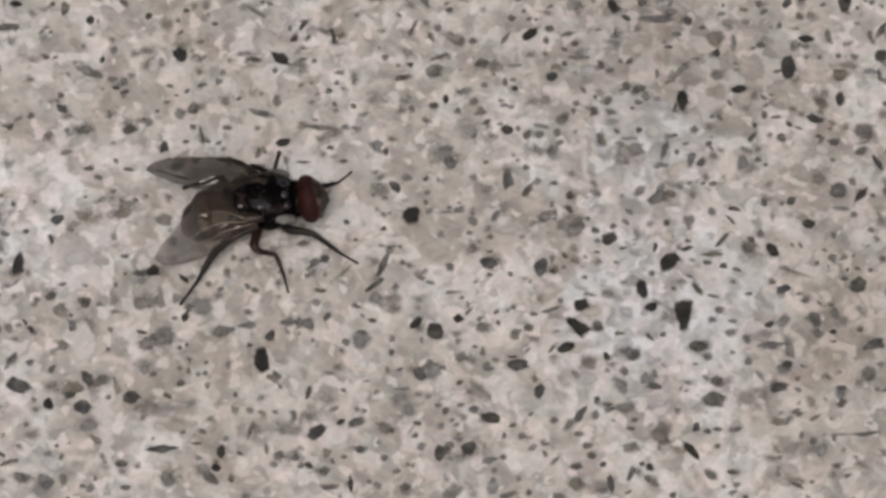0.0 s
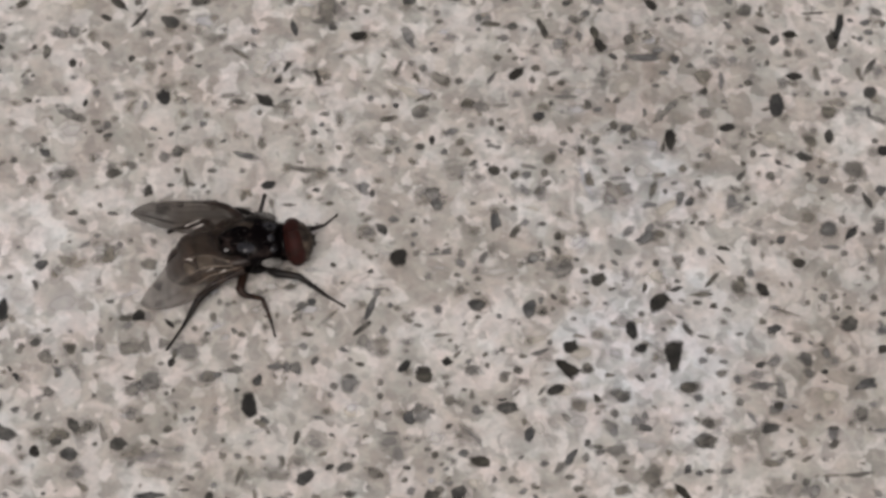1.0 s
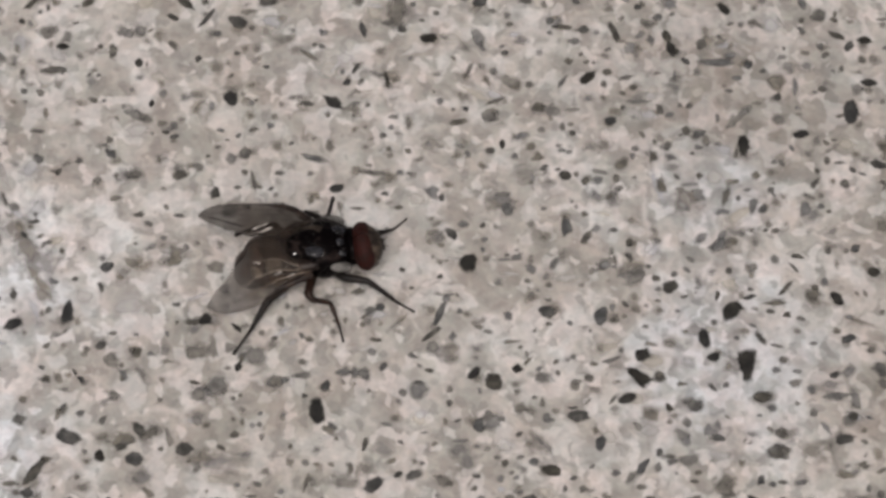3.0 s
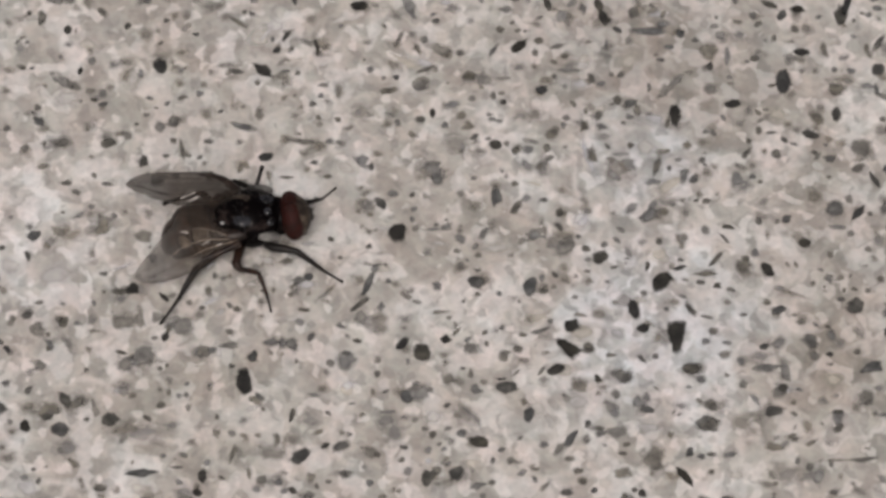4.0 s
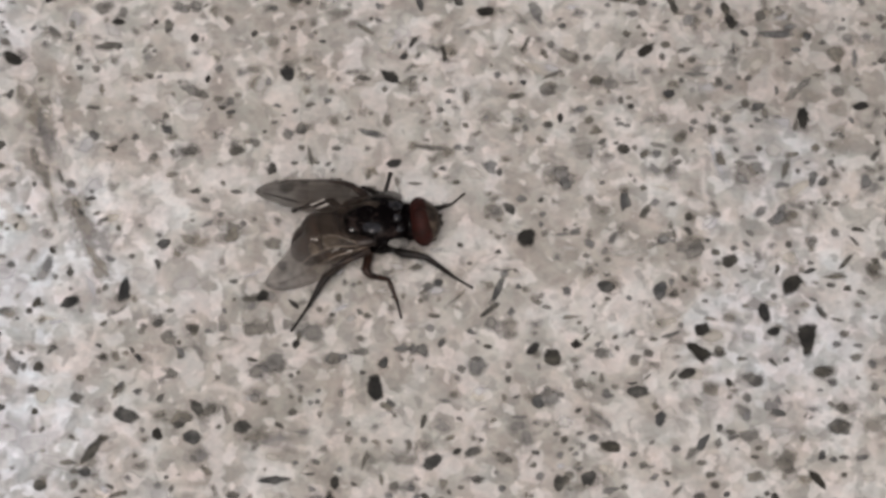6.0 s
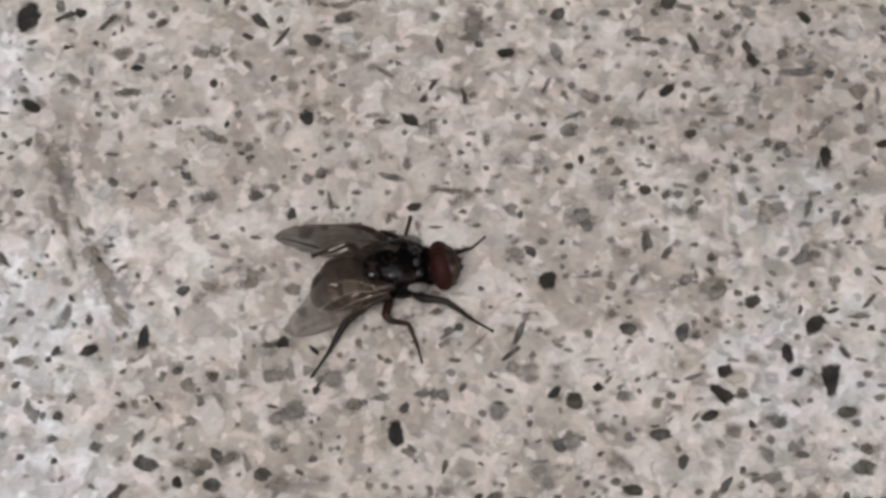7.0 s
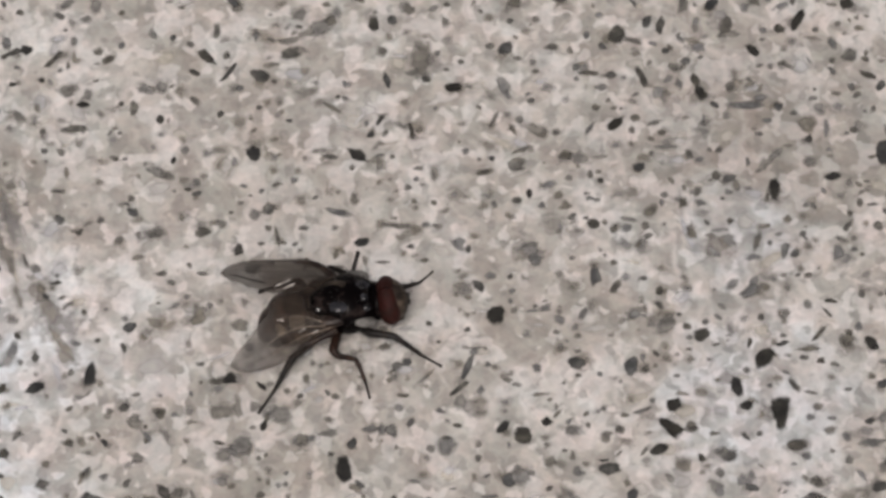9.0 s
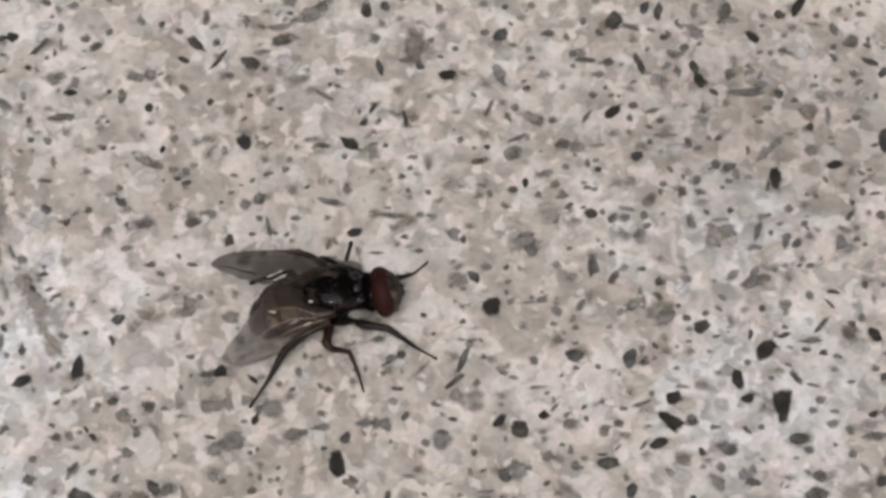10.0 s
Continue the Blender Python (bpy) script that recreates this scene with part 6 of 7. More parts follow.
grain(-2.43, -5.88, 0.41, 0.40, 150, 2)
grain(-2.41, -5.14, 0.46, 0.34, 90, 4)
grain(-2.02, -6.85, 0.42, 0.25, 33, 3)
grain(-0.61, -6.63, 0.95, 0.61, 15, 4)
grain(-0.02, -6.78, 0.46, 0.40, 1, 3)
grain(0.87, -6.16, 0.79, 0.50, 51, 4)
grain(1.49, -5.58, 0.28, 0.28, 85, 3)
grain(1.87, -5.91, 0.68, 0.26, 86, 4)
grain(2.02, -6.61, 0.50, 0.48, 5, 4)
grain(3.23, -6.15, 0.44, 0.22, 7, 0)
grain(3.29, -4.92, 0.56, 0.55, 10, 4)
grain(3.95, -5.80, 0.63, 0.19, 46, 4)
grain(4.01, -4.54, 0.56, 0.49, 87, 3)
grain(4.26, -7.36, 0.52, 0.34, 83, 4)
grain(5.10, -5.67, 0.84, 0.22, 60, 3)
grain(6.76, -6.43, 0.99, 0.86, 86, 4)
grain(7.64, -6.88, 0.44, 0.41, 6, 5)
grain(8.25, -4.82, 0.58, 0.29, 7, 2)
grain(9.39, -7.42, 0.66, 0.40, 88, 4)
grain(9.81, -7.08, 0.53, 0.40, 86, 4)
grain(10.31, -4.87, 0.41, 0.37, 6, 3)
grain(11.74, -6.55, 0.33, 0.21, 2, 4)
grain(12.20, -7.31, 0.44, 0.41, 9, 4)
grain(12.35, -6.12, 0.58, 0.58, 20, 3)
grain(13.52, -4.76, 0.74, 0.69, 77, 4)
grain(13.53, -5.90, 0.30, 0.27, 165, 4)
grain(14.20, -5.19, 0.73, 0.45, 108, 3)
grain(14.23, -6.38, 0.55, 0.43, 85, 2)
grain(14.76, -7.20, 0.90, 0.31, 122, 4)
grain(16.47, -7.37, 0.39, 0.26, 85, 4)
grain(16.78, -6.67, 0.40, 0.22, 168, 3)
grain(17.51, -4.83, 0.72, 0.57, 135, 3)
grain(18.26, -4.73, 0.38, 0.30, 4, 0)
grain(18.28, -5.28, 0.38, 0.33, 16, 3)
grain(19.50, -4.57, 0.43, 0.42, 56, 3)
grain(-27.52, -7.58, 0.46, 0.34, 98, 4)
grain(-27.19, -10.08, 0.38, 0.33, 102, 2)
grain(-27.00, -8.43, 0.46, 0.44, 12, 3)
grain(-25.70, -10.38, 0.33, 0.25, 85, 1)
grain(-23.88, -7.54, 0.38, 0.37, 108, 1)
grain(-22.12, -8.89, 0.44, 0.43, 161, 3)
grain(-19.26, -9.92, 0.29, 0.28, 110, 4)
grain(-18.98, -8.56, 0.46, 0.34, 96, 4)
grain(-16.60, -10.05, 0.38, 0.29, 110, 4)
grain(-16.18, -9.90, 1.24, 1.23, 121, 5)
grain(-15.51, -8.39, 0.35, 0.36, 143, 3)
grain(-15.13, -7.78, 0.98, 0.34, 104, 4)
grain(-13.81, -8.98, 1.64, 1.21, 178, 5)
grain(-12.18, -7.61, 0.55, 0.46, 94, 2)
grain(-11.99, -10.32, 0.34, 0.32, 175, 3)
grain(-11.45, -10.47, 0.25, 0.20, 178, 5)
grain(-10.93, -7.76, 0.52, 0.29, 85, 4)
grain(-9.64, -8.26, 0.40, 0.31, 108, 3)
grain(-9.62, -9.17, 0.58, 0.45, 93, 4)
grain(-8.93, -9.16, 0.46, 0.40, 94, 4)
grain(-8.42, -9.25, 0.38, 0.34, 178, 4)
grain(-7.76, -9.22, 0.33, 0.27, 179, 4)
grain(-7.56, -7.83, 0.30, 0.30, 167, 4)
grain(-7.19, -10.14, 2.21, 0.87, 170, 5)
grain(-5.49, -8.48, 1.37, 1.01, 180, 6)
grain(-5.10, -9.02, 0.56, 0.33, 20, 4)
grain(-4.58, -8.02, 0.41, 0.29, 138, 4)
grain(-3.58, -9.16, 0.33, 0.30, 180, 4)
grain(-2.63, -10.06, 0.71, 0.68, 91, 4)
grain(-2.38, -10.26, 0.34, 0.36, 180, 2)
grain(-1.83, -7.94, 0.86, 0.22, 6, 3)
grain(-1.65, -9.06, 1.60, 0.98, 104, 5)
grain(-1.29, -10.50, 0.37, 0.36, 89, 3)
grain(-1.20, -8.21, 0.33, 0.34, 9, 5)
grain(-1.16, -9.87, 0.43, 0.36, 1, 2)
grain(-0.69, -8.33, 0.33, 0.31, 89, 4)
grain(-0.23, -8.81, 0.40, 0.33, 1, 3)
grain(-0.10, -9.95, 0.52, 0.34, 84, 4)
grain(0.10, -9.14, 0.54, 0.43, 90, 2)
grain(0.61, -9.92, 0.39, 0.40, 75, 4)
grain(0.77, -7.59, 0.45, 0.43, 88, 2)
grain(0.79, -8.83, 0.39, 0.40, 76, 4)
grain(1.88, -8.13, 1.73, 0.56, 129, 5)
grain(3.22, -9.93, 0.53, 0.32, 21, 3)
grain(4.04, -9.35, 0.43, 0.23, 43, 3)
grain(5.12, -9.68, 0.56, 0.46, 20, 4)
grain(5.85, -9.91, 0.73, 0.50, 69, 3)
grain(7.06, -9.31, 0.52, 0.28, 81, 4)
grain(7.63, -8.79, 0.52, 0.29, 174, 2)
grain(7.84, -9.66, 0.27, 0.27, 13, 5)
grain(8.33, -9.00, 1.04, 0.89, 41, 4)
grain(8.66, -10.11, 0.46, 0.25, 174, 2)
grain(8.83, -9.66, 0.47, 0.35, 17, 3)
grain(10.87, -9.16, 0.46, 0.34, 86, 4)
grain(12.23, -10.26, 0.46, 0.32, 168, 2)
grain(12.69, -10.17, 0.69, 0.36, 168, 3)
grain(13.45, -10.17, 0.87, 0.35, 16, 3)
grain(15.50, -9.71, 0.87, 0.70, 36, 4)
grain(16.34, -9.13, 0.61, 0.40, 67, 3)
grain(16.51, -8.01, 0.46, 0.25, 155, 2)
grain(17.21, -9.48, 0.82, 0.28, 35, 4)
grain(18.13, -10.44, 1.57, 0.27, 0, 5)
grain(18.44, -8.27, 0.98, 0.68, 84, 4)
grain(20.78, -7.99, 1.17, 0.27, 6, 4)
grain(-26.86, -11.28, 0.78, 0.62, 99, 4)
grain(-25.40, -11.06, 0.80, 0.58, 12, 3)
grain(-24.00, -13.49, 0.37, 0.32, 31, 3)
grain(-22.08, -12.92, 0.40, 0.33, 94, 2)
grain(-21.94, -10.75, 0.40, 0.36, 174, 3)
grain(-21.77, -13.18, 0.30, 0.26, 65, 3)
grain(-21.51, -11.79, 0.40, 0.36, 174, 3)
grain(-21.21, -12.76, 0.46, 0.36, 91, 2)
grain(-20.51, -12.82, 0.51, 0.44, 121, 2)
grain(-20.25, -11.55, 0.46, 0.30, 146, 2)
grain(-19.64, -11.89, 0.35, 0.35, 147, 3)
grain(-18.90, -10.51, 0.82, 0.80, 162, 5)
grain(-18.17, -11.49, 0.38, 0.33, 174, 4)
grain(-17.76, -11.07, 0.34, 0.33, 107, 3)
grain(-17.53, -11.72, 0.53, 0.30, 86, 3)
grain(-17.38, -12.88, 0.67, 0.39, 94, 3)
grain(-17.22, -10.92, 0.25, 0.23, 168, 5)
grain(-16.46, -13.25, 0.45, 0.42, 173, 3)
grain(-15.89, -10.79, 0.38, 0.23, 179, 4)
grain(-14.52, -13.33, 0.62, 0.35, 180, 3)
grain(-11.36, -10.94, 0.85, 0.29, 0, 3)
grain(-11.26, -11.69, 0.47, 0.31, 140, 4)
grain(-10.01, -10.70, 0.39, 0.39, 121, 4)
grain(-9.70, -12.83, 0.53, 0.36, 92, 3)
grain(-9.35, -11.50, 0.51, 0.32, 173, 3)
grain(-8.12, -11.25, 0.88, 0.23, 100, 4)
grain(-7.78, -12.05, 0.56, 0.38, 152, 4)
grain(-7.54, -11.69, 0.74, 0.60, 92, 3)
grain(-6.78, -11.72, 0.47, 0.36, 92, 2)
grain(-6.52, -12.16, 0.38, 0.39, 119, 4)
grain(-5.41, -12.42, 0.65, 0.61, 48, 3)
grain(-5.35, -11.41, 0.64, 0.45, 100, 4)
grain(-5.24, -13.30, 0.85, 0.49, 0, 3)
grain(-4.54, -11.65, 0.37, 0.28, 180, 3)
grain(-3.76, -11.32, 0.74, 0.50, 7, 3)
grain(-2.70, -11.75, 0.37, 0.39, 172, 2)
grain(-0.98, -11.09, 0.59, 0.50, 53, 4)
grain(0.86, -10.69, 0.32, 0.28, 89, 4)
grain(2.12, -11.84, 0.80, 0.49, 14, 3)
grain(2.29, -12.91, 0.38, 0.28, 89, 4)
grain(2.34, -12.41, 0.45, 0.28, 83, 4)
grain(2.77, -11.72, 0.40, 0.42, 61, 3)
grain(2.81, -10.53, 0.44, 0.29, 69, 4)
grain(3.64, -10.56, 0.56, 0.46, 50, 3)
grain(4.69, -11.47, 0.49, 0.36, 115, 4)
grain(4.72, -10.97, 0.46, 0.25, 7, 3)
grain(5.12, -11.91, 0.75, 0.27, 46, 4)
grain(6.18, -13.21, 1.09, 0.59, 162, 4)
grain(6.67, -11.04, 0.74, 0.43, 1, 3)
grain(7.33, -12.08, 0.45, 0.30, 34, 1)
grain(8.61, -11.15, 1.01, 0.65, 22, 4)
grain(9.15, -12.04, 0.37, 0.36, 78, 2)
grain(9.38, -12.86, 0.41, 0.42, 49, 3)
grain(9.70, -13.10, 0.47, 0.36, 86, 3)
grain(12.61, -11.10, 0.35, 0.35, 32, 3)
grain(13.46, -13.16, 0.30, 0.26, 7, 4)
grain(15.37, -12.59, 0.38, 0.34, 80, 4)
grain(15.46, -11.70, 0.29, 0.28, 69, 4)
grain(16.06, -11.34, 1.26, 1.13, 9, 6)
grain(16.23, -13.21, 0.86, 0.24, 150, 3)
grain(16.53, -10.51, 0.51, 0.27, 79, 3)
grain(16.92, -13.03, 0.34, 0.32, 10, 3)
grain(17.05, -10.80, 0.54, 0.42, 75, 2)
grain(17.53, -11.28, 0.77, 0.62, 73, 4)
grain(18.04, -10.68, 0.39, 0.28, 84, 4)
grain(18.04, -12.13, 0.37, 0.32, 6, 3)
grain(18.54, -12.66, 0.49, 0.33, 35, 3)
grain(-24.58, -13.87, 0.66, 0.48, 91, 3)
grain(-19.64, -14.14, 0.33, 0.30, 99, 3)
grain(-17.15, -13.95, 0.37, 0.26, 63, 2)
grain(-8.99, -13.84, 0.51, 0.45, 93, 4)
grain(3.95, -13.59, 0.46, 0.36, 88, 3)
grain(5.32, -13.81, 0.68, 0.56, 166, 3)
grain(7.27, -13.51, 0.62, 0.32, 1, 3)
grain(8.44, -13.59, 0.39, 0.25, 28, 4)
grain(10.48, -13.73, 0.46, 0.36, 81, 2)
grain(13.23, -13.59, 0.45, 0.42, 9, 2)

# larger greyish and milky stones, well below the dark grains in contrast
grain(-22.36, 18.90, 1.10, 0.30, 13, 8)
grain(-24.90, 18.55, 1.07, 0.48, 102, 4)
grain(-24.61, 17.95, 0.95, 0.35, 23, 1)
grain(-17.60, 15.68, 1.51, 0.97, 3, 6)
grain(-16.83, 15.72, 0.45, 0.22, 40, 4)
grain(-22.87, 13.73, 1.18, 0.39, 26, 8)
grain(-21.73, 12.34, 0.71, 0.30, 22, 8)
grain(-18.56, 14.40, 1.10, 0.48, 92, 5)
grain(-21.38, 13.23, 1.24, 0.61, 178, 4)
grain(-17.32, 10.63, 1.46, 0.56, 145, 4)
grain(-13.48, 13.45, 1.19, 0.87, 26, 5)
grain(-13.88, 15.46, 1.11, 0.65, 171, 5)
grain(-16.21, 12.96, 1.64, 0.97, 169, 7)
grain(-9.89, 18.98, 1.79, 0.74, 26, 4)
grain(-11.48, 18.39, 1.52, 0.39, 3, 5)
grain(-10.82, 16.28, 1.73, 1.08, 174, 7)
grain(-11.00, 15.88, 0.94, 0.48, 161, 8)
grain(-5.88, 17.17, 1.21, 0.65, 172, 7)
grain(-10.45, 15.18, 1.39, 0.65, 21, 5)
grain(-8.27, 13.29, 1.64, 0.97, 39, 7)
grain(-8.00, 13.28, 1.90, 0.35, 56, 8)
grain(-5.88, 12.99, 1.13, 0.48, 149, 5)
grain(-5.08, 12.74, 0.93, 0.48, 34, 5)
grain(-9.60, 11.64, 1.51, 0.56, 8, 5)
grain(-6.96, 10.89, 1.39, 0.78, 178, 5)
grain(-0.96, 15.06, 1.40, 0.39, 117, 4)
grain(-1.01, 11.83, 2.32, 0.52, 144, 8)
grain(-0.40, 10.58, 1.01, 0.78, 31, 4)
grain(-0.12, 11.47, 1.19, 0.30, 25, 4)
grain(-2.01, 10.18, 0.71, 0.39, 21, 4)
grain(-4.33, 10.03, 0.93, 0.43, 117, 5)
grain(-6.47, 11.99, 1.31, 0.22, 10, 8)
grain(-0.46, 12.60, 0.86, 0.56, 139, 5)
grain(8.30, 17.65, 1.36, 0.56, 160, 5)
grain(9.51, 12.08, 1.67, 1.08, 38, 7)
grain(7.39, 11.75, 0.95, 0.65, 164, 7)
grain(7.13, 10.58, 1.71, 0.87, 7, 7)
grain(10.75, 14.82, 1.40, 0.78, 173, 7)
grain(13.24, 12.58, 1.08, 0.74, 117, 4)
grain(11.34, 10.29, 1.54, 0.39, 49, 4)
grain(6.69, 14.60, 1.06, 0.56, 155, 5)
grain(-25.40, 2.97, 1.87, 1.30, 178, 8)
grain(-25.80, 3.95, 1.36, 0.65, 144, 8)
grain(-15.11, 2.36, 1.50, 1.30, 148, 5)
grain(-16.31, 2.93, 0.89, 0.48, 34, 5)
grain(-18.42, 1.70, 0.69, 0.52, 21, 3)
grain(-17.62, 1.36, 1.03, 0.52, 130, 8)
grain(-25.42, 6.05, 0.55, 0.35, 130, 8)
grain(-0.05, 5.38, 1.48, 1.30, 8, 6)
grain(0.32, 4.99, 0.55, 0.48, 46, 2)
grain(-2.97, 3.46, 0.93, 0.87, 23, 5)
grain(-2.11, 2.21, 1.28, 0.26, 167, 8)
grain(-6.29, 7.25, 1.69, 0.52, 174, 5)
grain(-3.21, 5.90, 1.03, 0.43, 128, 4)
grain(4.45, 5.79, 1.17, 0.74, 115, 5)
grain(5.37, 5.66, 1.44, 0.87, 114, 5)
grain(8.74, 5.45, 1.85, 1.51, 145, 6)
grain(9.10, 5.82, 0.85, 0.48, 127, 4)
grain(8.69, 5.24, 0.99, 0.39, 146, 4)
grain(8.51, 6.22, 0.61, 0.30, 152, 4)
grain(7.54, 6.14, 2.65, 0.78, 104, 7)
grain(10.93, 4.52, 2.57, 0.87, 35, 7)
grain(10.38, 3.03, 1.39, 0.74, 32, 3)
grain(11.20, 3.76, 0.99, 0.78, 14, 6)
grain(4.85, 1.91, 1.55, 0.65, 28, 4)
grain(5.30, 2.22, 1.31, 0.30, 102, 5)
grain(6.22, 1.13, 1.07, 0.87, 27, 4)
grain(6.97, 2.81, 1.07, 0.43, 45, 8)
grain(4.90, 4.75, 1.12, 0.35, 158, 8)
grain(9.20, 0.94, 1.10, 0.56, 110, 5)
grain(10.66, 0.68, 1.15, 0.87, 152, 7)
grain(-17.90, -3.57, 1.00, 0.78, 148, 4)
grain(-16.88, -3.08, 0.89, 0.43, 120, 3)
grain(-17.36, -4.31, 0.88, 0.35, 120, 3)
grain(-16.55, -4.23, 1.26, 0.65, 127, 5)
grain(-21.01, -4.63, 0.61, 0.43, 154, 4)
grain(-20.36, -4.54, 0.89, 0.39, 120, 4)
grain(-20.09, -5.11, 0.66, 0.39, 167, 5)
grain(-17.34, -7.88, 1.43, 1.00, 8, 4)
grain(-17.08, -8.04, 0.66, 0.56, 167, 3)
grain(-20.10, -6.34, 0.92, 0.56, 69, 3)
grain(-14.00, -2.95, 1.40, 1.00, 19, 4)
grain(-13.56, -5.34, 1.75, 1.08, 23, 5)
grain(-17.75, -5.58, 0.84, 0.52, 7, 5)
grain(-23.20, -2.65, 1.27, 0.30, 16, 8)
grain(-25.12, -0.67, 1.54, 1.08, 39, 8)
grain(-23.45, -6.61, 1.47, 1.30, 149, 7)
grain(-25.21, -5.74, 1.48, 0.65, 149, 8)
grain(-24.99, -4.98, 1.31, 0.65, 121, 4)
grain(-10.37, -4.80, 1.17, 0.95, 166, 5)
grain(-7.25, -4.27, 0.84, 0.74, 178, 3)
grain(-6.22, -4.45, 0.91, 0.52, 103, 5)
grain(-2.73, -3.05, 1.36, 1.08, 168, 6)
grain(-9.10, -3.65, 0.60, 0.39, 157, 4)
grain(-9.09, -4.32, 0.94, 0.43, 178, 4)
grain(-10.10, -1.91, 0.96, 0.30, 30, 8)
grain(-9.65, -4.51, 1.26, 0.39, 100, 8)
grain(-7.92, -7.72, 1.12, 0.39, 24, 8)
grain(-0.65, -6.95, 1.27, 0.87, 27, 4)
grain(0.05, -8.23, 1.05, 0.74, 12, 8)
grain(-1.99, -8.33, 1.27, 0.95, 29, 5)
grain(-7.88, -7.37, 0.83, 0.43, 152, 4)
grain(-7.81, -1.98, 0.62, 0.48, 122, 5)
grain(-8.85, -2.42, 0.52, 0.48, 129, 3)
grain(-9.19, -2.18, 0.49, 0.30, 133, 2)
# the front leg's shadow once more, drawn as a faint grey streak
grain(-4.83, -1.53, 1.11, 0.30, 41, 5)
grain(1.91, -4.51, 0.97, 0.65, 13, 4)
grain(3.49, -4.76, 0.51, 0.43, 147, 4)
grain(9.60, -7.37, 1.05, 0.87, 12, 5)
grain(12.03, -5.50, 0.93, 0.69, 178, 2)
grain(12.50, -8.60, 1.33, 0.87, 7, 3)
grain(12.68, -7.57, 0.67, 0.56, 106, 4)
grain(1.62, -8.07, 1.84, 1.08, 138, 5)
grain(7.17, -4.55, 0.77, 0.56, 178, 4)

# fainter stones among them
grain(-12.98, -9.13, 2.24, 1.30, 0, 6)
grain(-13.00, -5.10, 1.39, 0.81, 173, 6)
grain(-13.08, -9.96, 1.38, 0.65, 173, 7)
grain(-15.59, -11.91, 1.29, 0.49, 106, 5)
grain(-7.16, -11.71, 1.38, 0.97, 42, 5)
grain(10.01, -10.64, 1.54, 0.97, 159, 5)
grain(14.28, -8.43, 1.38, 1.30, 114, 6)
grain(15.03, -11.75, 1.22, 0.45, 169, 5)
grain(17.20, -11.26, 1.11, 0.78, 16, 5)
grain(16.11, -12.97, 1.52, 0.91, 167, 6)
grain(9.81, -8.69, 1.49, 0.97, 0, 7)
grain(-3.81, -6.80, 1.20, 0.81, 150, 8)
grain(-0.04, -10.55, 0.49, 0.39, 0, 8)
grain(-3.89, -11.29, 0.63, 0.52, 7, 5)
grain(-5.64, -12.44, 0.65, 0.58, 164, 5)
grain(0.84, -11.66, 1.26, 0.81, 14, 5)
grain(-1.65, 11.62, 1.20, 0.97, 161, 5)
grain(-5.42, 12.94, 1.50, 0.97, 165, 6)
grain(1.35, 6.99, 1.50, 1.30, 129, 6)
grain(6.45, 10.59, 1.40, 1.30, 155, 7)
grain(-0.04, 5.91, 1.56, 1.30, 120, 5)
grain(-3.30, 8.77, 1.27, 1.14, 0, 6)
grain(18.07, 4.17, 1.30, 1.14, 11, 5)
grain(17.36, 1.76, 1.64, 1.30, 120, 6)
grain(16.69, -1.41, 2.09, 0.32, 160, 5)
grain(17.76, 1.84, 0.82, 0.65, 167, 7)
grain(10.41, 8.53, 1.62, 0.81, 166, 7)
grain(6.30, 1.68, 1.31, 0.97, 149, 5)
grain(3.16, 1.18, 1.55, 0.81, 0, 7)
grain(4.67, -2.90, 1.58, 0.81, 14, 7)
grain(7.11, -3.74, 1.83, 1.30, 175, 7)
grain(6.33, -0.62, 1.00, 0.81, 158, 5)
grain(7.78, -2.49, 1.13, 0.81, 163, 5)
grain(9.02, -2.01, 1.28, 1.30, 22, 6)
grain(-22.87, -10.06, 2.66, 1.30, 157, 8)
grain(-18.19, -7.78, 0.98, 0.65, 39, 5)
grain(-21.20, 0.11, 1.50, 1.14, 131, 6)
grain(-16.55, 1.87, 1.59, 1.14, 14, 6)
grain(-20.69, 3.23, 1.14, 0.81, 17, 8)

# a greyish scratch-like streak in the stone, with a milky bead beside it
grain(-25.29, 10.27, 2.09, 1.00, 114, 5)
grain(-24.46, 8.69, 3.12, 1.38, 110, 6)
grain(-24.12, 7.62, 3.26, 1.19, 106, 5)
grain(-24.49, 8.77, 1.98, 0.73, 108, 5)
grain(-24.66, 6.96, 2.38, 0.46, 106, 5)
grain(-24.20, 5.65, 2.85, 0.65, 110, 5)
grain(-24.05, 5.40, 1.71, 0.32, 105, 5)
grain(-23.69, 3.78, 2.53, 0.41, 105, 5)
grain(-23.49, 5.65, 1.14, 0.41, 116, 5)
grain(-21.82, 2.10, 2.76, 2.11, 139, 6)
grain(-22.36, 3.71, 2.43, 1.56, 131, 6)
grain(-24.31, 10.05, 0.63, 0.73, 172, 5)
grain(-24.26, 9.40, 0.85, 0.73, 177, 8)
grain(-24.84, 10.18, 0.87, 0.46, 104, 8)
grain(-23.75, 10.10, 1.08, 0.46, 100, 8)
grain(-22.75, 4.84, 1.47, 0.54, 136, 8)
grain(-21.69, -0.52, 2.13, 0.46, 111, 7)

# milky quartz patches
grain(-12.81, -12.02, 1.91, 1.18, 179, 8)
grain(-8.64, -13.06, 2.11, 0.88, 6, 8)
grain(0.15, -8.17, 1.02, 0.79, 1, 8)
grain(1.97, -10.74, 1.03, 0.64, 153, 8)
grain(-0.37, 11.86, 1.33, 0.69, 140, 8)
grain(-0.37, 10.05, 1.23, 0.47, 0, 8)
grain(-3.68, -6.50, 0.91, 0.76, 41, 8)
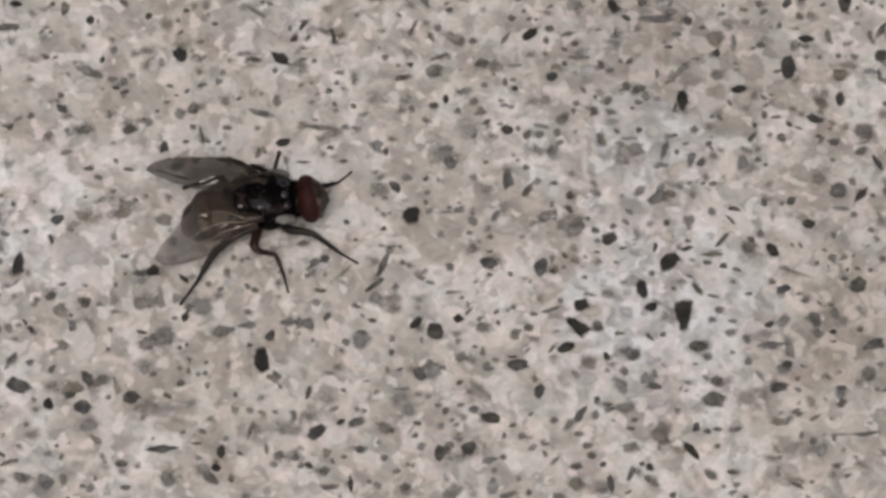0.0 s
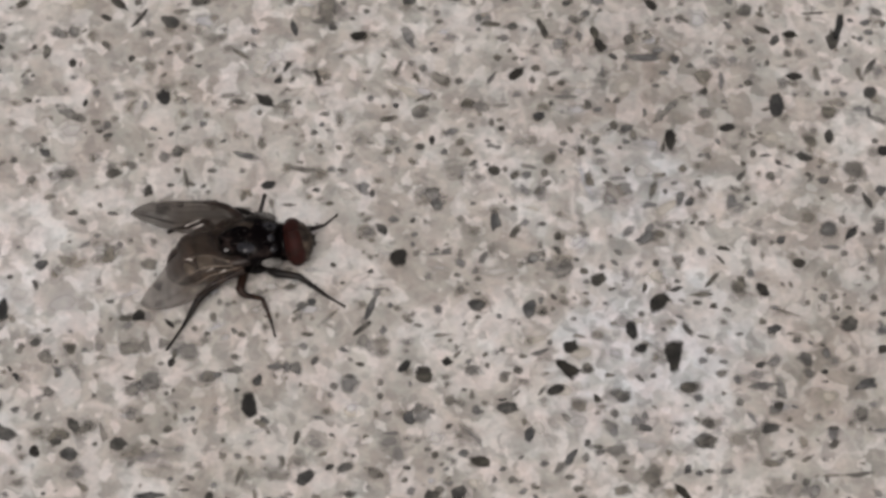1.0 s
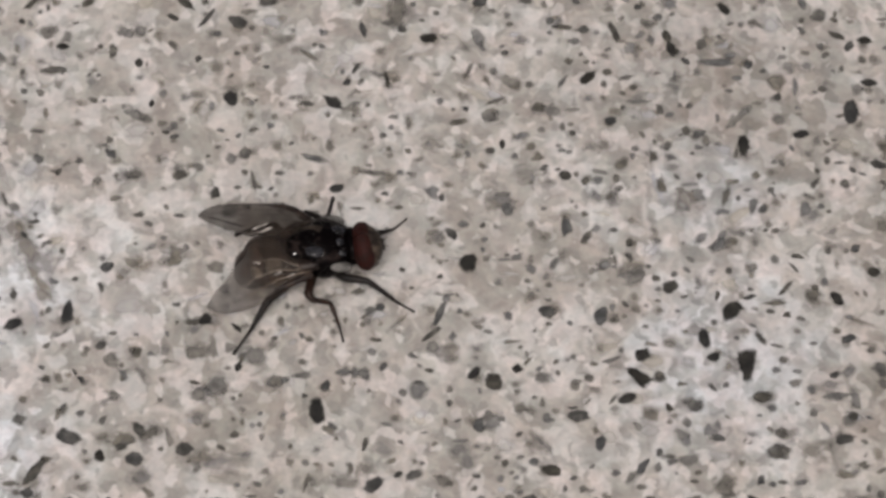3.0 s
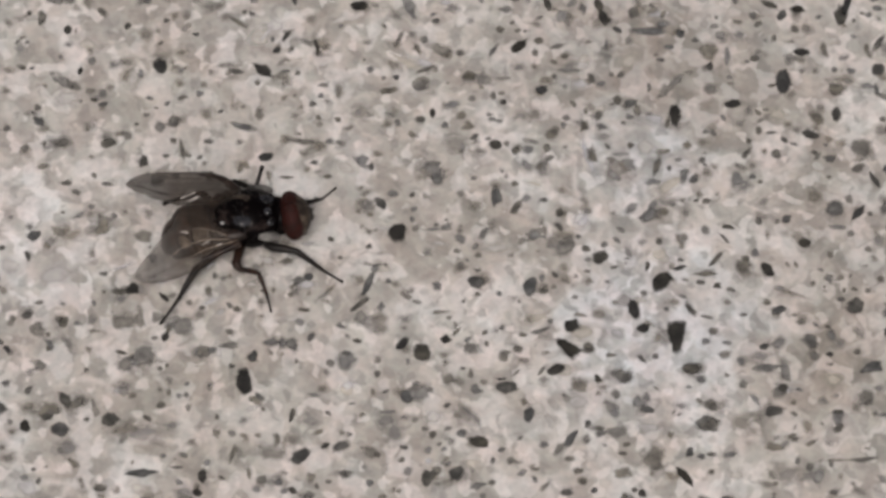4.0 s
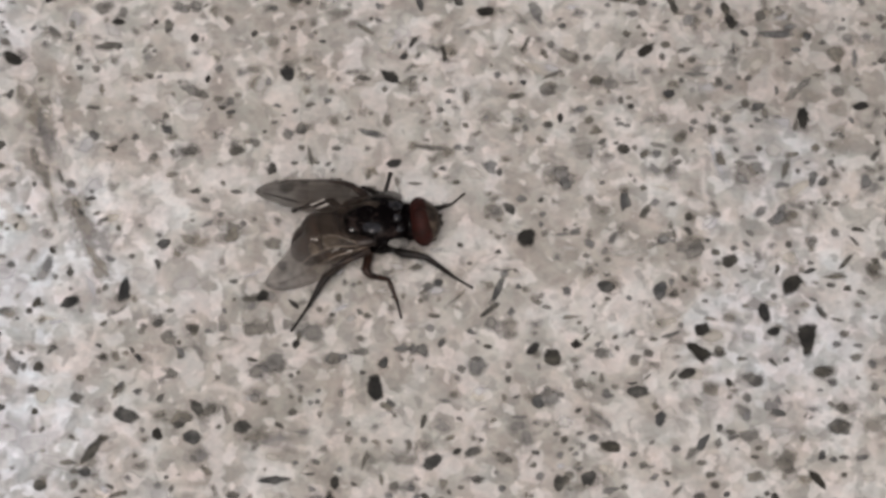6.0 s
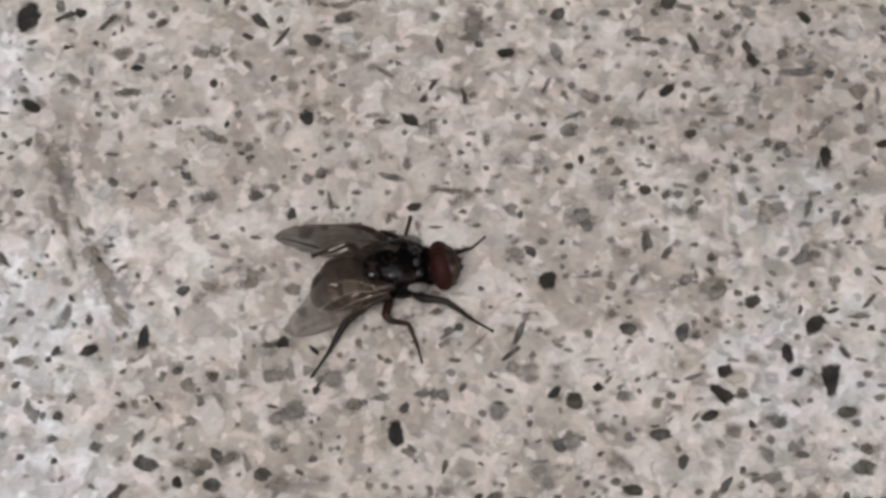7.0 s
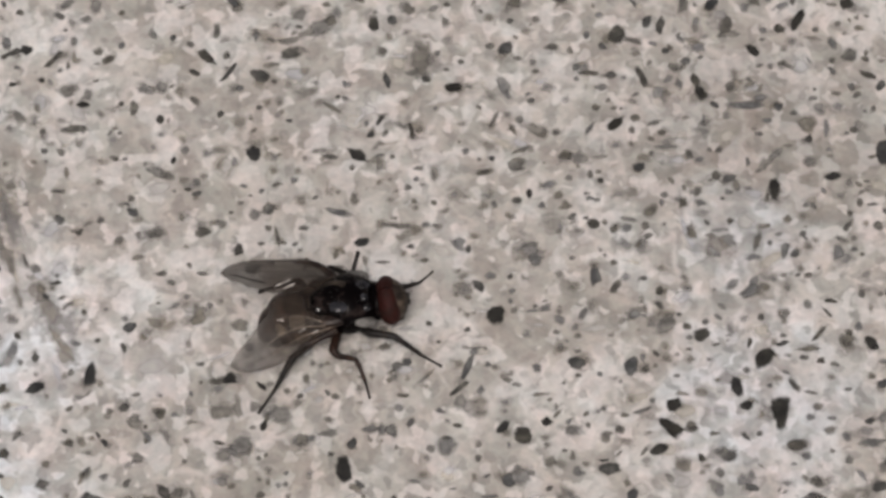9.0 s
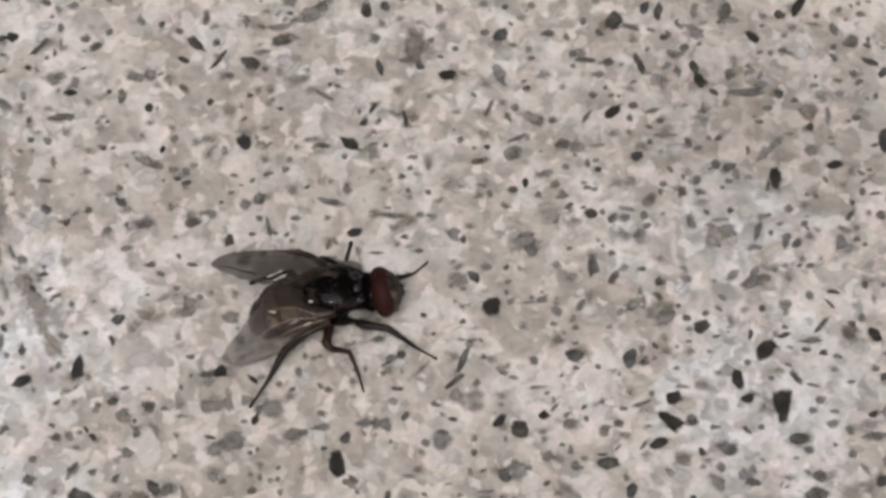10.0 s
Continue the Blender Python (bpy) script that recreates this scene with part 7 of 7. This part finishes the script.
grain(-8.32, 13.49, 1.49, 1.35, 95, 8)
grain(-14.16, 10.85, 1.53, 1.17, 69, 8)
grain(-17.18, 9.66, 1.87, 1.33, 15, 7)
grain(7.42, 12.02, 0.82, 0.80, 48, 8)
grain(8.16, 9.02, 1.23, 0.76, 30, 8)
grain(10.24, 6.89, 1.59, 1.31, 5, 7)
grain(-3.80, 5.64, 1.32, 1.17, 180, 8)
grain(6.98, 2.65, 1.21, 0.94, 66, 8)
grain(10.59, 0.76, 1.05, 0.95, 10, 8)
grain(6.05, -5.52, 1.54, 1.23, 3, 7)
grain(7.04, -7.34, 1.81, 1.20, 16, 7)
grain(-10.36, -5.31, 1.03, 0.43, 19, 8)
grain(-19.21, -0.07, 1.56, 1.26, 176, 7)
grain(-17.25, -0.38, 2.33, 1.58, 14, 7)
grain(-14.28, -0.04, 1.32, 0.37, 25, 8)
grain(16.43, 8.91, 1.24, 1.12, 14, 7)
grain(5.00, -7.66, 1.28, 1.21, 11, 7)
grain(8.41, -3.65, 1.29, 0.93, 2, 7)
grain(-5.81, -0.93, 1.56, 0.75, 0, 7)
grain(0.42, 1.33, 0.94, 0.29, 174, 8)
grain(-2.18, 0.04, 1.30, 0.95, 0, 7)
grain(-9.66, -2.52, 0.90, 0.61, 30, 7)
grain(9.75, -1.77, 1.04, 0.75, 2, 7)
grain(16.27, -6.67, 1.28, 0.43, 1, 7)
grain(13.79, -11.21, 1.01, 0.89, 9, 7)
grain(-18.22, -12.00, 1.51, 1.30, 173, 7)
grain(18.35, -6.05, 1.13, 0.92, 7, 7)
grain(-14.14, -6.87, 1.02, 0.61, 179, 7)
grain(-26.96, 2.16, 2.64, 1.92, 176, 8)
grain(-25.52, 0.25, 2.34, 1.59, 13, 8)
grain(-25.26, -8.42, 2.56, 1.81, 177, 8)
grain(-29.02, 15.42, 1.53, 1.35, 108, 8)
grain(-23.95, -9.02, 2.31, 1.80, 30, 8)
grain(-21.84, 5.08, 1.68, 1.23, 48, 7)
grain(-22.22, 7.37, 1.67, 1.58, 121, 7)
grain(-24.47, 9.41, 0.70, 0.33, 179, 8)
grain(-24.39, 10.51, 1.07, 0.81, 15, 7)
grain(-21.20, 14.07, 1.80, 0.93, 140, 7)
grain(-23.55, -2.42, 1.15, 0.43, 173, 8)
grain(-20.50, -11.70, 0.86, 0.42, 125, 8)
grain(-27.71, 14.05, 1.37, 1.08, 99, 8)
grain(-23.13, 14.75, 1.51, 1.08, 96, 7)
grain(-25.02, 2.80, 1.06, 0.96, 166, 8)
grain(-22.44, 18.76, 0.80, 0.48, 4, 8)
grain(-22.49, 18.12, 1.36, 0.69, 94, 8)
grain(-10.98, 15.74, 1.41, 0.82, 41, 8)
grain(-22.80, 16.10, 1.34, 1.14, 167, 7)
grain(-17.00, 17.44, 1.64, 1.32, 36, 7)
grain(-6.08, 16.77, 1.35, 1.06, 93, 7)
grain(-2.11, 15.31, 1.32, 1.00, 177, 7)
grain(0.80, 15.49, 0.79, 0.47, 178, 8)
grain(10.28, 14.93, 1.66, 0.96, 28, 7)
grain(13.25, 16.18, 1.43, 1.24, 117, 7)
grain(5.32, 16.42, 1.59, 1.35, 179, 7)
grain(-7.14, 13.95, 1.58, 1.00, 177, 8)
grain(-22.22, 18.76, 1.11, 0.35, 11, 8)
grain(-20.10, 21.50, 1.26, 0.35, 165, 8)
grain(5.63, 19.94, 0.61, 0.57, 180, 8)
grain(-16.39, 20.91, 1.12, 0.92, 172, 8)
grain(7.56, -13.74, 1.10, 0.29, 0, 8)
grain(-20.75, -12.08, 0.65, 0.47, 177, 8)
grain(-21.83, -13.03, 2.01, 1.47, 177, 8)
grain(-7.45, 0.38, 1.05, 0.69, 165, 8)
grain(-10.22, -0.01, 1.02, 0.46, 49, 8)
grain(-6.63, 1.21, 1.32, 0.50, 168, 8)
grain(-9.35, 0.47, 0.68, 0.57, 178, 7)
grain(-5.72, 1.28, 1.04, 0.45, 0, 7)
grain(-8.15, -0.95, 0.78, 0.50, 180, 7)

# the streak goes on
grain(-22.35, 3.14, 3.44, 1.10, 119, 6)
grain(-21.30, 0.59, 3.56, 0.65, 124, 6)
grain(-23.89, 5.25, 3.67, 0.52, 112, 8)
grain(-23.53, 7.11, 2.62, 0.39, 110, 8)

# the countless small grains between, denser and darker towards one corner
fill = random.Random(23)
taken = {}
for ob in floor.children:
    taken.setdefault((round(ob.location.x / 0.001), round(ob.location.y / 0.001)), []).append(ob.location.copy())


def crowded(x, y):
    i, j = round(x), round(y)
    return any((p.x / MM - x) ** 2 + (p.y / MM - y) ** 2 < 0.3 for a in (i - 1, i, i + 1) for b_ in (j - 1, j, j + 1) for p in taken.get((a, b_), ()))


def scatter(x, y, inside, corner):
    size = min(0.22 * math.exp(abs(fill.gauss(0, 0.5))), 0.8)
    if inside:
        tone = fill.choices((2, 3, 4, 5, 6), (1.5, 4, 5, 5, 3) if corner else (0.5, 1.8, 4, 5, 4))[0]
        grain(x, y, size * fill.uniform(1.0, 1.9), size, fill.uniform(0, 180), tone)
    else:
        grain(x, y, size * fill.uniform(1.6, 2.8), size * 1.4, fill.uniform(0, 180), fill.choices(range(7), (1, 3, 4, 5, 5, 4, 3))[0])


for _ in range(2900):
    x, y = fill.uniform(-58, 58), fill.uniform(-45, 50)
    inside = -30 < x < 23 and -14.5 < y < 21
    corner = inside and x > 1 and y > 4
    if inside and fill.random() < (0.3 if corner else 0.52):
        continue
    for _ in range(fill.choice((1, 1, 2, 3))):
        gx, gy = x + fill.gauss(0, 0.45), y + fill.gauss(0, 0.45)
        if not crowded(gx, gy):
            scatter(gx, gy, inside, corner)

# grey grains deeper in the binder, seen through it
for _ in range(320):
    x, y = fill.uniform(-30, 23), fill.uniform(-14.5, 21)
    if not crowded(x, y):
        size = fill.uniform(0.3, 0.7)
        grain(x, y, size * fill.uniform(1.0, 1.4), size, fill.uniform(0, 180), fill.choice((5, 5, 6)))

# translucent grey stone that many dark grains sit in
for ob in list(floor.children):
    p, (lx, ly, _) = ob.location / MM, ob.scale
    for _ in range(fill.choice((0, 0, 1, 1))):
        a = fill.uniform(0, 6.28)
        r = fill.uniform(0.3, 0.6) * (lx + ly) / 2
        size = fill.uniform(0.9, 1.35) * math.sqrt(lx * ly)
        grain(p.x + r * math.cos(a), p.y + r * math.sin(a), size * fill.uniform(0.9, 1.3), size, fill.uniform(0, 180), fill.choice((5, 5, 6)))

NAMES = ["black_basalt_grit", "charcoal_grit", "dark_grey_grit", "grey_grit", "mid_grey_grit", "light_grey_grit", "beige_quartz_grit", "milky_quartz_grit", "white_quartz_grit"]
for tone, (verts, faces, core) in sorted(LOOSE.items()):
    me = bpy.data.meshes.new(NAMES[tone])
    me.from_pydata(verts, [], faces)
    me.attributes.new("core", "FLOAT", "POINT").data.foreach_set("value", core)
    me.materials.append(CHIP[tone])
    ob = new(NAMES[tone], me)
    ob.parent = floor
    tagged(ob, kind="stuff")
